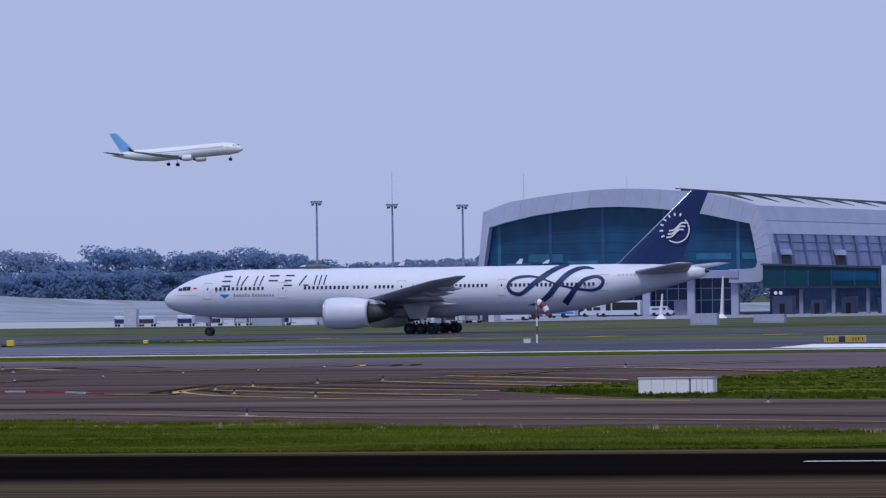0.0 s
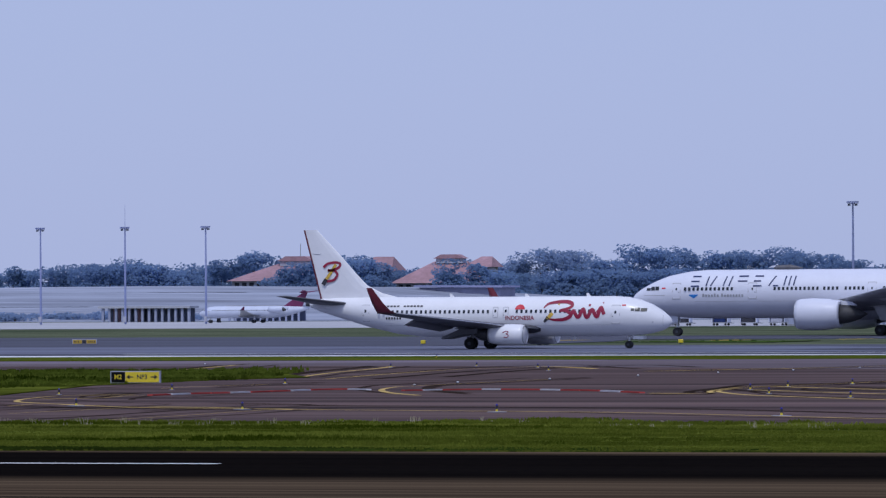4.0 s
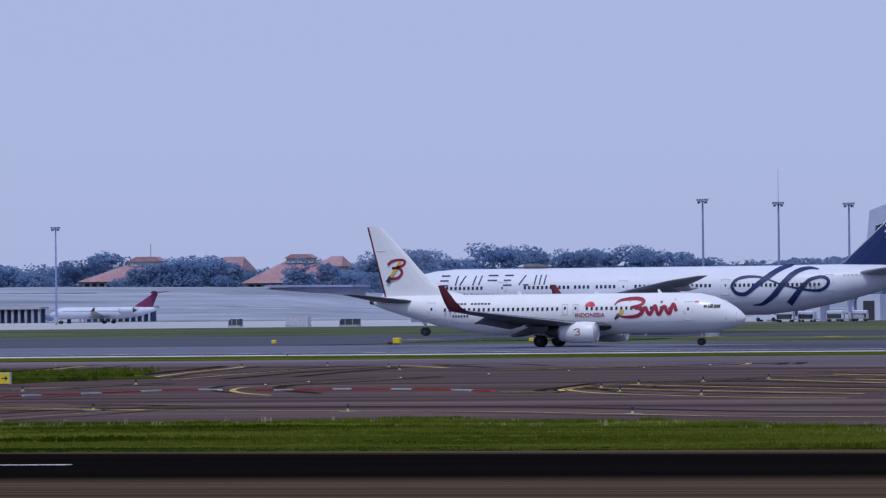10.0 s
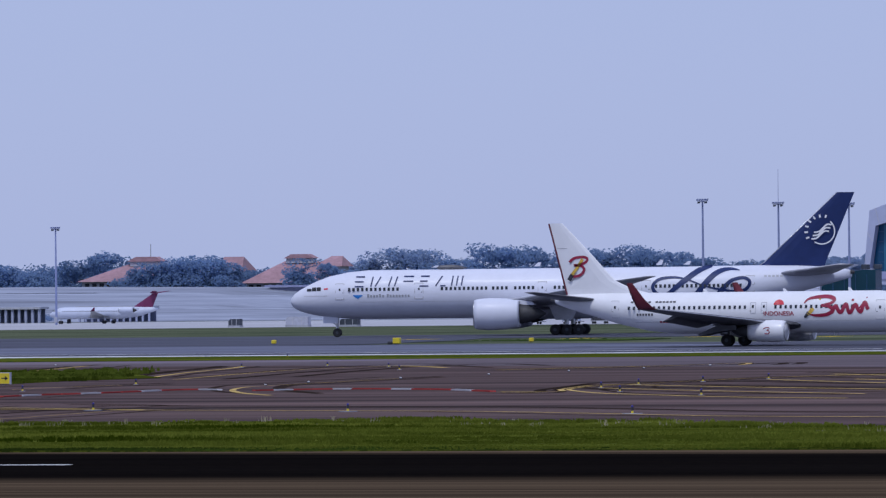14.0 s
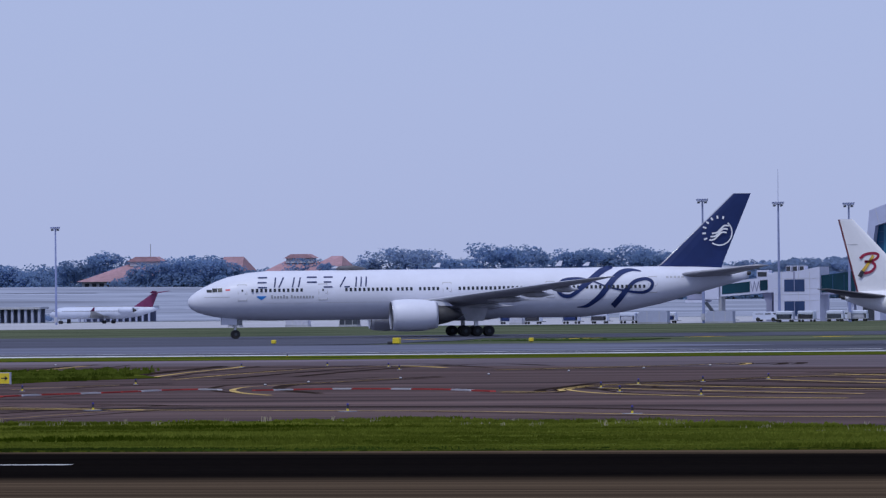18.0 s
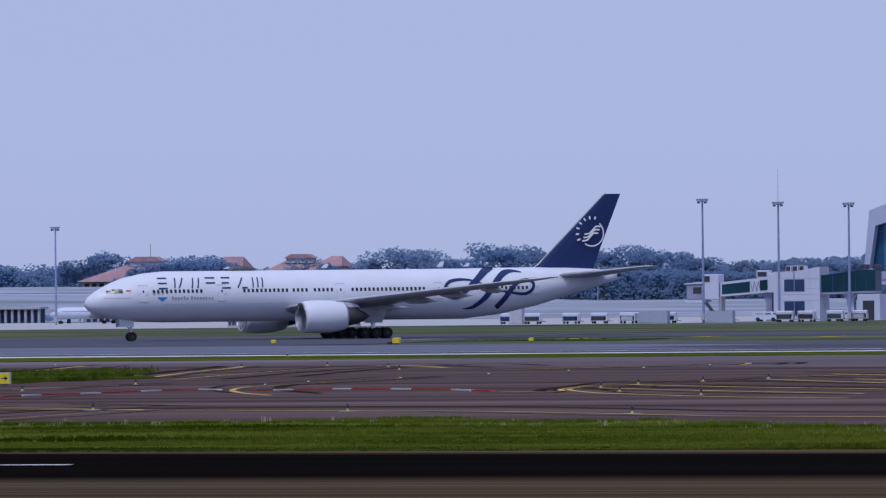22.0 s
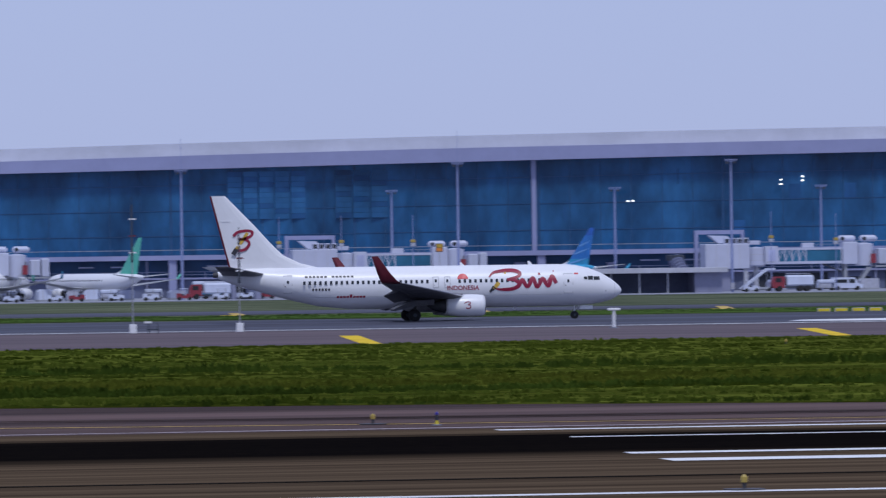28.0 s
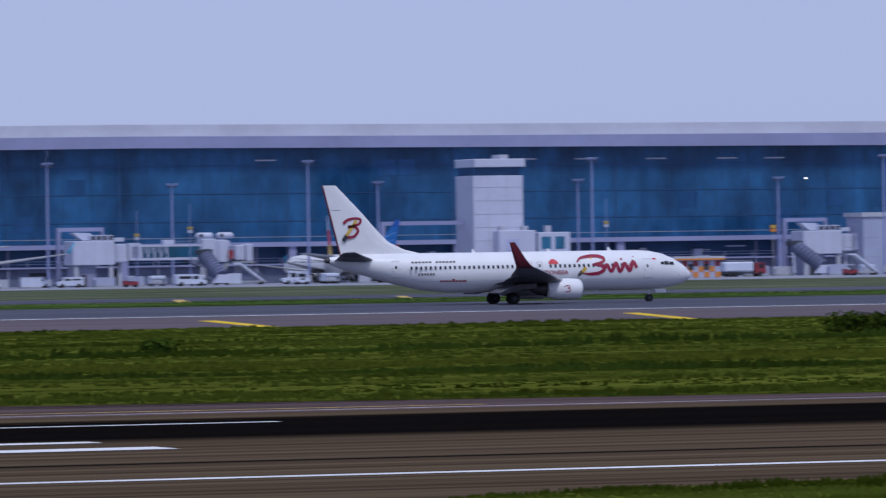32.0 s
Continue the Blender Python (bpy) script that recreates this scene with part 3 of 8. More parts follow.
# ---- aircraft ----
class Hull:
    """A fuselage from cross-sections (s behind the nose, height of the middle, half width, half height). The nose points along +x."""

    def __init__(self, rows, origin):
        self.rows, self.origin = np.array(rows), origin

    def at(self, s):
        r = self.rows
        return [float(np.interp(s, r[:, 0], r[:, k])) for k in (1, 2, 3)]

    def x(self, s):
        return self.origin - s

    def y(self, s, z, lift=0.0):
        zc, w, h = self.at(s)
        q = max(-0.98, min(0.98, (z - zc) / h))
        return w * math.sqrt(1 - q * q) + lift

    def mesh(self, n=36):
        bm = bmesh.new()
        r = self.rows
        S = sorted(set([float(v) for v in r[:, 0]] + [float(v) for v in np.linspace(r[0, 0], r[-1, 0], 60)]))
        rings = []
        for s in S:
            zc, w, h = self.at(s)
            rings.append([bm.verts.new((self.x(s), math.cos(2 * math.pi * k / n) * w, zc + math.sin(2 * math.pi * k / n) * h)) for k in range(n)])
        for A, B in zip(rings, rings[1:]):
            for k in range(n):
                bm.faces.new((A[k], A[(k + 1) % n], B[(k + 1) % n], B[k]))
        bm.faces.new(rings[0])
        bm.faces.new(rings[-1])
        bmesh.ops.recalc_face_normals(bm, faces=bm.faces)
        return bm

    def ribbon(self, path, widths, side, lift=0.02, bm=None):
        """A band painted on the skin along (s, z) points; side -1 is the right-hand side."""
        bm = bm or bmesh.new()
        rows = []
        n = len(path)
        for i, (s, z) in enumerate(path):
            p, q = path[max(i - 1, 0)], path[min(i + 1, n - 1)]
            dx, dz = q[0] - p[0], q[1] - p[1]
            L = math.hypot(dx, dz) or 1
            w = widths if isinstance(widths, (int, float)) else float(np.interp(i / max(1, n - 1), np.linspace(0, 1, len(widths)), widths))
            row = []
            for k in (1, 0, -1):
                ss, zz = s - dz / L * w * k / 2, z + dx / L * w * k / 2
                row.append(bm.verts.new((self.x(ss), side * self.y(ss, zz, lift), zz)))
            rows.append(row)
        for A, B in zip(rows, rows[1:]):
            bm.faces.new((A[0], B[0], B[1], A[1]))
            bm.faces.new((A[1], B[1], B[2], A[2]))
        return bm

    def patch(self, s0, s1, z0, z1, side, lift=0.02, bm=None, nz=4, ns=3):
        bm = bm or bmesh.new()
        V = [[bm.verts.new((self.x(s), side * self.y(s, z, lift), z)) for s in np.linspace(s0, s1, ns)] for z in np.linspace(z0, z1, nz)]
        for a in range(nz - 1):
            for b in range(ns - 1):
                bm.faces.new((V[a][b], V[a][b + 1], V[a + 1][b + 1], V[a + 1][b]))
        return bm


def smooth2(pts, n=8):
    return [(p.x, p.y) for p in curve([(a, b, 0) for a, b in pts], n)]


def surface(stations, thick=0.11, bm=None, upright=False):
    """A wing, stabiliser or fin: stations of (span, height, leading edge x, chord). Thickness from a symmetric section."""
    bm = bm or bmesh.new()
    cut = [(0, 0), (0.03, 0.45), (0.12, 0.85), (0.3, 1.0), (0.6, 0.7), (1, 0.04)]
    loop = cut + [(c, -t) for c, t in cut[-2:0:-1]]
    rings = []
    for st in stations:
        span, z, le, ch = st[:4]
        tk = (st[4] if len(st) > 4 else thick) * ch / 2
        ring = []
        for c, t in loop:
            ring.append(bm.verts.new((le - c * ch, span + t * tk, z) if upright else (le - c * ch, span, z + t * tk)))
        rings.append(ring)
    n = len(loop)
    for A, B in zip(rings, rings[1:]):
        for k in range(n):
            bm.faces.new((A[k], A[(k + 1) % n], B[(k + 1) % n], B[k]))
    bm.faces.new(rings[0])
    bm.faces.new(rings[-1])
    bmesh.ops.recalc_face_normals(bm, faces=bm.faces)
    return bm


def wheel(parent, x, y, r, w):
    tyre = part("wheel", lathe([(-w / 2, r * 0.55), (-w / 2, r * 0.88), (-w * 0.34, r), (w * 0.34, r), (w / 2, r * 0.88), (w / 2, r * 0.55)], 20, "Y"), "tyre", parent, smooth=False)
    tyre.matrix_basis = pose(x, y, r)
    rim = part("rim", lathe([(-w * 0.52, r * 0.18), (-w * 0.48, r * 0.48), (-w * 0.2, r * 0.56), (w * 0.2, r * 0.56), (w * 0.48, r * 0.48), (w * 0.52, r * 0.18)], 14, "Y"), "dark_steel", tyre)
    return tyre


def engine(plane, name, x0, y, z, r, length, cowl_mat, core, pylon_top, lip="bare_metal"):
    """x0 is the inlet's lip; the nacelle is open in front, with a fan inside and a core behind."""
    prof = [(-0.9 * length, r * 0.72), (-length, r * 0.80), (-0.93 * length, r * 0.86), (-0.7 * length, r * 0.98), (-0.35 * length, r * 1.02), (-0.1 * length, r * 0.97), (-0.02 * length, r * 0.90)]
    nac = part(name, lathe(prof, 32), cowl_mat, plane, smooth=True, m=pose(x0, y, z))
    part("inlet_lip", lathe([(-0.02 * length, r * 0.90), (0.0, r * 0.86), (-0.01 * length, r * 0.82), (-0.04 * length, r * 0.80)], 32), lip, nac, "metal lip of the engine inlet", True)
    # duct coloured dark grey in place of the shade inside the inlet
    part("inlet_duct", lathe([(-0.04 * length, r * 0.80), (-0.14 * length, r * 0.785), (-0.26 * length, r * 0.79), (-0.26 * length, r * 0.81), (-0.05 * length, r * 0.83)], 32), "duct_grey", nac, "shaded grey inlet duct", True)
    part("fan", lathe([(-0.24 * length, r * 0.80), (-0.25 * length, r * 0.25), (-0.12 * length, 0.01)], 32), "dark_metal", nac, "dark fan disc behind the inlet")
    part("core", lathe([(-0.88 * length, r * 0.70), (-length * (1 + 0.5 * core), r * 0.52), (-length * (1 + core), r * 0.34), (-length * (1 + core * 1.45), 0.03)], 24), "dark_metal", nac, "dark metal exhaust core", True)
    bm = bmesh.new()
    pts = [(x0 - 0.25 * length, z + r * 0.9), (x0 - 0.95 * length, pylon_top - 0.1), (x0 - length * 1.25, pylon_top - 0.35), (x0 - length * 1.35, z + r * 0.55), (x0 - 0.8 * length, z + r * 0.6)]
    part("pylon", prism(pts, y - 0.18, y + 0.18), cowl_mat, plane)
    return nac


def text_mesh(words, size, material, parent, name, m, extrude=0.0):
    cu = bpy.data.curves.new(name, "FONT")
    cu.body, cu.size, cu.align_x, cu.align_y, cu.extrude = words, size, "CENTER", "CENTER", extrude
    cu.offset = 0.018 * size
    ob = bpy.data.objects.new(name, cu)
    scene.collection.objects.link(ob)
    dg = bpy.context.evaluated_depsgraph_get()
    me = bpy.data.meshes.new_from_object(ob.evaluated_get(dg))
    bpy.data.objects.remove(ob)
    me.materials.clear()
    return hang(name, me, material, parent, m=m)


def cabin_windows(plane, hull, spans, z, side, w, h, material="cabin_glass", mid=20):
    bm = hull.patch(-w / 2 + mid, w / 2 + mid, z - h / 2, z + h / 2, side, 0.025, None, 3, 2)
    bmesh.ops.translate(bm, verts=bm.verts, vec=(-hull.x(mid), 0, 0))
    me = bpy.data.meshes.new("window")
    bm.to_mesh(me)
    bm.free()
    me.materials.append(M[material])
    for a, b, step in spans:
        s = a
        while s <= b + 1e-6:
            ob = new("window", me)
            ob.location = (hull.x(s), 0, 0)
            ob.parent = plane
            s += step


def door(plane, hull, s, w, z0, z1, side, window_z=None, t=0.05):
    d = part("door", hull.patch(s - w / 2, s + w / 2, z0, z1, side, 0.012, None, 6, 3), M_SKIN[0], plane, smooth=True)
    bm = bmesh.new()
    hull.ribbon([(s - w / 2, z0), (s - w / 2, (z0 + z1) / 2), (s - w / 2, z1)], t, side, 0.03, bm)
    hull.ribbon([(s + w / 2, z0), (s + w / 2, (z0 + z1) / 2), (s + w / 2, z1)], t, side, 0.03, bm)
    hull.ribbon([(s - w / 2, z1), (s + w / 2, z1)], t, side, 0.03, bm)
    hull.ribbon([(s - w / 2, z0), (s + w / 2, z0)], t, side, 0.03, bm)
    part("door_seam", bm, "seam", d, "grey seam round the door")
    zz = window_z or z0 + 0.62 * (z1 - z0)
    part("door_window", hull.patch(s - 0.1, s + 0.1, zz - 0.14, zz + 0.14, side, 0.035, None, 2, 2), "cabin_glass", d)
    part("door_latch", hull.patch(s + w * 0.28, s + w * 0.40, zz - 0.45, zz - 0.38, side, 0.035, None, 2, 2), "ink", d)
    return d


M_SKIN = ["white_paint"]
NARROW_HULL = Hull([(0, 2.62, .02, .02), (.12, 2.63, .28, .3), (.5, 2.68, .62, .65), (1, 2.75, .95, .98), (2, 2.92, 1.36, 1.42), (3.2, 3.07, 1.66, 1.75), (4.5, 3.17, 1.83, 1.93), (6, 3.2, 1.88, 2.0), (26, 3.2, 1.88, 2.0), (29, 3.36, 1.78, 1.85), (32, 3.70, 1.48, 1.50), (35, 4.12, 1.02, 1.05), (37.3, 4.42, .62, .66), (38.4, 4.56, .32, .36), (38.9, 4.62, .12, .14)], 20.0)


def narrow_jet():
    """The white twin jet that rolls along the far runway."""
    H = NARROW_HULL
    p = thing("airliner", "white twin-engine airliner with red script and maroon winglets", "airplane")
    part("fuselage", H.mesh(), "white_paint", p, "glossy white fuselage", True)
    part("belly_fairing", lathe([(H.x(12.2), 0.1), (H.x(13.5), 1.2), (H.x(16), 1.75), (H.x(20), 1.75), (H.x(22.5), 1.1), (H.x(23.5), 0.1)], 24, at=(0, 0, 2.55)), "white_paint", p, smooth=True)
    # flight deck windows and radome seam
    for side in (1, -1):
        for s0, s1, z0, z1 in ((2.25, 2.85, 3.66, 3.98), (2.92, 3.42, 3.68, 4.04), (3.48, 3.82, 3.72, 3.98)):
            part("cockpit_window", H.patch(s0, s1, z0, z1, side, 0.03, None, 3, 3), "cockpit_glass", p, "dark cockpit window")
        part("radome_seam", H.ribbon([(0.75, z) for z in np.linspace(2.2, 3.3, 7)], 0.03, side, 0.02), "seam", p)
    for side in (1, -1):
        for s, w, z0, z1 in ((5.35, 0.86, 2.45, 4.30), (32.0, 0.76, 2.8, 4.45)):
            door(p, H, s, w, z0, z1, side)
        for s in (16.9, 18.0):
            door(p, H, s, 0.52, 3.15, 4.15, side)
        cabin_windows(p, H, [(7.1, 16.2, 0.508), (18.8, 30.6, 0.508)], 3.72, side, 0.23, 0.33)
    # wings coloured dark all over, standing in for their shaded lower sides
    for side in (1, -1):
        w = part("wing", surface([(side * 1.2, 1.95, H.x(13.1), 8.6), (side * 5.6, 2.35, H.x(16.1), 5.6), (side * 16.75, 3.62, H.x(22.9), 1.95)], 0.11), "dark_wing", p, "dark grey swept wing", True)
        part("leading_edge", surface([(side * 1.9, 2.02, H.x(13.4), 0.32, 0.5), (side * 5.6, 2.37, H.x(16.02), 0.28, 0.5), (side * 16.75, 3.63, H.x(22.84), 0.16, 0.5)], 0.5), "bare_metal", w, "bare metal leading edge", True)
        part("winglet", surface([(side * 16.7, 3.60, H.x(22.95), 1.9, 0.08), (side * 17.0, 3.9, H.x(23.45), 1.55, 0.08), (side * 17.2, 4.6, H.x(24.1), 1.2, 0.08), (side * 17.45, 6.12, H.x(25.2), 0.6, 0.08)], 0.08), "maroon", w, "maroon blended winglet", True)
        for y in (3.6, 7.2, 9.9, 12.6):
            zz = 2.0 + 0.118 * (y - 1.2)
            xx = H.x(12.6 + (y - 1.2) * 0.595)
            ch = 8.6 - (y - 1.2) * 0.72 if y < 5.6 else 5.4 - (y - 5.6) * 0.32
            part("flap_fairing", lathe([(-0.5 * ch, 0.02), (-0.65 * ch, 0.2), (-0.9 * ch, 0.22), (-1.12 * ch, 0.02)], 10, at=(xx, side * y, zz - 0.25)), "dark_wing", w, smooth=True)
        # dark flap colour also covers for the shadow under the belly
        part("flap", prism([(H.x(18.6), 2.05), (H.x(20.6), 1.95), (H.x(22.5), 1.15), (H.x(22.3), 1.0), (H.x(20.2), 1.45), (H.x(18.6), 1.55)], side * 2.0, side * 5.5), "dark_wing", w, "lowered dark flap")
        bm = bmesh.new()
        ends = []
        for y, s0, z0 in ((5.7, 20.9, 2.3), (11.5, 22.6, 3.0)):
            ends.append([bm.verts.new((H.x(s0 + a), side * y, z0 + b)) for a, b in ((-0.3, 0.1), (0.5, 0.0), (1.5, -0.55), (0.3, -0.25))])
        bm.faces.new(ends[0])
        bm.faces.new(ends[1][::-1])
        for k in range(4):
            bm.faces.new((ends[0][k], ends[1][k], ends[1][(k + 1) % 4], ends[0][(k + 1) % 4]))
        bmesh.ops.recalc_face_normals(bm, faces=bm.faces)
        part("outer_flap", bm, "dark_wing", w, "lowered dark flap")
        part("aileron_seam", surface([(side * 12.5, 3.24, H.x(21.0), 0.05, 1.0), (side * 16.3, 3.70, H.x(23.1), 0.05, 1.0)], 1.0), "seam", w)
    for side in (1, -1):
        n = engine(p, "engine", H.x(13.75), side * 4.83, 1.42, 1.04, 3.75, "white_paint", 0.32, 2.35)
        bm = bmesh.new()
        loop = smooth2([(-2.05, 0.20), (-1.85, 0.32), (-1.55, 0.33), (-1.48, 0.20), (-1.70, 0.08), (-1.50, 0.02), (-1.45, -0.14), (-1.65, -0.26), (-1.92, -0.22)], 4)
        ring = [(q[0], side * (math.sqrt(1.075 ** 2 - q[1] ** 2) - 0.03), q[1]) for q in loop]
        for c, d in zip(ring, ring[1:]):
            tube(c, d, 0.045, None, 6, bm)
        part("engine_badge", bm, "red_paint", n, "small red badge on the cowling")
    # tail
    part("fin", surface([(0, 4.9, H.x(28.2), 9.0, 0.03), (0, 5.22, H.x(29.1), 8.26, 0.04), (0, 5.62, H.x(30.7), 6.76, 0.055), (0, 6.39, H.x(32.3), 5.36, 0.075), (0, 7.58, H.x(33.5), 4.46, 0.085), (0, 9.2, H.x(34.95), 3.42, 0.09), (0, 12.05, H.x(37.72), 1.38, 0.10)], 0.1, None, True), "white_paint", p, "tall white fin")
    part("rudder_edge", surface([(0, 4.95, H.x(37.2), 0.18, 0.9), (0, 12.03, H.x(39.02), 0.18, 0.9)], 0.6, None, True), "maroon", p, "dark red trailing edge of the rudder")
    part("rudder_seam", surface([(0, 9.6, H.x(37.1), 1.3, 0.19), (0, 9.64, H.x(37.1), 1.3, 0.19)], 0.19, None, True), "seam", p)
    # white tailplane given a dark colour for its shaded underside
    for side in (1, -1):
        part("stabilizer", surface([(side * 0.4, 4.55, H.x(33.9), 4.2), (side * 7.1, 5.35, H.x(38.1), 1.3)], 0.10), "dark_wing", p, "dark tailplane", True)
    # fin badge: gold stylus and red loops
    for side in (1, -1):
        def onfin(pts, w, mname, label):
            bm = bmesh.new()
            A = []
            for i, (s, z) in enumerate(pts):
                q0, q1 = pts[max(i - 1, 0)], pts[min(i + 1, len(pts) - 1)]
                dx, dz = q1[0] - q0[0], q1[1] - q0[1]
                L = math.hypot(dx, dz) or 1
                row = []
                for k in (1, -1):
                    ss, zz = s - dz / L * w * k / 2, z + dx / L * w * k / 2
                    row.append(bm.verts.new((H.x(ss), side * (0.245 - 0.023 * (zz - 6)), zz)))
                A.append(row)
            for a, b in zip(A, A[1:]):
                bm.faces.new((a[0], b[0], b[1], a[1]))
            part("fin_badge", bm, mname, p, label)
        onfin(smooth2([(37.0, 8.25), (36.55, 8.62), (35.7, 8.75), (35.2, 8.6), (35.4, 8.2), (36.2, 7.95), (36.5, 7.95), (35.8, 7.9), (35.5, 7.5), (35.9, 7.0), (36.6, 6.85)]), 0.26, "red_paint", "red looped badge on the fin")
        onfin([(35.65, 8.55), (36.3, 7.6), (36.75, 7.0)], 0.30, "gold", "gold stylus of the badge")
        onfin([(36.7, 7.05), (37.05, 6.5)], 0.42, "ink", "black tip of the stylus")
    # script on the side: a running red band with loops and a gold stylus
    for side in (1, -1):
        base = [(12.9, 4.05), (12.5, 4.45), (11.7, 4.62), (10.6, 4.66), (9.95, 4.4), (10.2, 4.05), (11.2, 3.8), (10.5, 3.75), (10.0, 3.35), (10.6, 2.95), (11.6, 2.86), (12.3, 2.95)]
        wave = []
        for k in range(33):
            u = k / 32
            tall = 0.42 + 0.30 * math.exp(-((u - 0.42) / 0.07) ** 2) + 0.34 * math.exp(-((u - 0.84) / 0.07) ** 2)
            wave.append((10.0 - 3.5 * u, 3.35 + 0.20 * u + tall * math.sin(u * 7.2 * math.pi) * (0.9 if math.sin(u * 7.2 * math.pi) > 0 else 0.62)))
        for lst, w in ((base, [0.12, 0.26, 0.36, 0.38, 0.28, 0.2, 0.34, 0.38, 0.3, 0.14]), (wave, 0.36)):
            part("script_band", H.ribbon(smooth2(lst, 5), w, side, 0.03), "red_paint", p, "red flowing script band")
        part("script_dot", H.patch(8.0, 8.22, 4.2, 4.42, side, 0.03), "red_paint", p)
        part("script_tail", H.ribbon([(7.6, 3.3), (7.1, 3.9), (6.7, 4.6)], [0.1, 0.16, 0.1], side, 0.03), "red_paint", p)
        part("stylus", H.ribbon([(11.3, 4.5), (12.1, 3.4), (12.5, 2.95)], [0.14, 0.40, 0.3], side, 0.045), "gold", p, "gold stylus painted on the side")
        part("stylus_tip", H.ribbon([(12.4, 3.12), (12.85, 2.65)], [0.42, 0.2], side, 0.05), "ink", p)
        dome = [(15.42 - 0.52 * math.cos(a), 3.92 + 0.5 * math.sin(a)) for a in np.linspace(0, math.pi, 13)]
        bm = bmesh.new()
        c = bm.verts.new((H.x(15.42), side * H.y(15.42, 3.92, 0.03), 3.92))
        ring = [bm.verts.new((H.x(s), side * H.y(s, z, 0.03), z)) for s, z in dome]
        for a, b in zip(ring, ring[1:]):
            bm.faces.new((c, a, b))
        part("red_dome", bm, "bright_red", p, "red half disc above the windows")
        yy = side * (H.y(16.15, 3.08) + 0.03)
        text_mesh("INDONESIA", 0.58, "red_paint", p, "lettering", Matrix.Translation((H.x(15.42), yy, 3.06)) @ (pose(0, 0, 0, 94, 0, 0) if side < 0 else pose(0, 0, 0, 86, 0, 180)))
        for k in range(13):
            s = 30.25 - k * 0.36
            if k == 6:
                continue
            part("type_mark", H.patch(s - 0.13, s + 0.13, 4.22, 4.38, side, 0.03, None, 2, 2), "ink", p)
        for k in range(6):
            s = 29.65 - k * 0.30
            part("registration_bar", H.patch(s - 0.09, s + 0.09, 2.98, 3.20, side, 0.03, None, 2, 2), "ink", p)
        for k in range(9):
            s = 27.3 - k * 0.31
            part("group_mark", H.patch(s - 0.12, s + 0.12, 2.28, 2.46 + (0.14 if k == 4 else 0), side, 0.03, None, 2, 2), "red_paint", p)
        part("flag", H.patch(4.35, 4.75, 4.22, 4.36, side, 0.03, None, 2, 2), "bright_red", p)
        part("static_port", H.patch(1.6, 1.75, 2.55, 2.65, side, 0.02, None, 2, 2), "seam", p)
        part("seam_line", H.ribbon([(s, 2.35) for s in np.linspace(6, 30, 25)], 0.025, side, 0.012), "seam", p)
    # gear
    strut = part("nose_gear", tube((0, 0, 0.55), (0, 0, 1.6), 0.09), "bare_metal", p, m=pose(H.x(4.55), 0, 0))
    part("brace", tube((0.05, 0, 0.9), (0.7, 0, 1.5), 0.05), "bare_metal", strut)
    for y in (0.2, -0.2):
        wheel(p, H.x(4.55), y, 0.37, 0.22)
    part("gear_door", box(H.x(4.0), H.x(2.85), -0.42, -0.38, 0.9, 1.24), "white_paint", p, "small white nose gear door")
    part("gear_door", box(H.x(4.0), H.x(2.85), 0.38, 0.42, 0.9, 1.24), "white_paint", p)
    for side in (1, -1):
        part("main_gear", tube((H.x(20.2), side * 2.86, 0.55), (H.x(20.05), side * 2.6, 1.9), 0.14), "bare_metal", p)
        for o in (0.42, -0.42):
            wheel(p, H.x(20.2), side * 2.86 + o, 0.565, 0.38)
    for s, z, h in ((8.5, 5.18, 0.35), (15.0, 5.18, 0.3), (23.0, 5.18, 0.35)):
        part("antenna", prism([(H.x(s), z), (H.x(s + 0.45), z), (H.x(s + 0.5), z + h), (H.x(s + 0.3), z + h)], -0.03, 0.03), "white_paint", p)
    part("belly_antenna", prism([(H.x(10), 1.25), (H.x(10.4), 1.25), (H.x(10.4), 0.95), (H.x(10.2), 0.95)], -0.03, 0.03), "white_paint", p)
    part("tail_cone", lathe([(H.x(38.5), 0.3), (H.x(38.95), 0.22), (H.x(38.97), 0.02)], 16, at=(0, 0, 4.58)), "dark_metal", p)
    return p


WIDE_HULL = Hull([(0, 4.56, .03, .03), (.12, 4.56, .42, .44), (.5, 4.58, .86, .88), (1.2, 4.66, 1.33, 1.33), (2.2, 4.78, 1.78, 1.76), (3.4, 4.93, 2.2, 2.18), (5, 5.10, 2.62, 2.6), (7.5, 5.26, 2.96, 2.95), (10, 5.33, 3.1, 3.1), (50, 5.33, 3.1, 3.1), (55, 5.62, 2.95, 2.86), (60, 6.14, 2.42, 2.36), (64.5, 6.72, 1.68, 1.70), (68, 7.10, 1.0, 1.14), (70.2, 7.26, .5, .72), (71.3, 7.32, .10, .42)], 31.0)


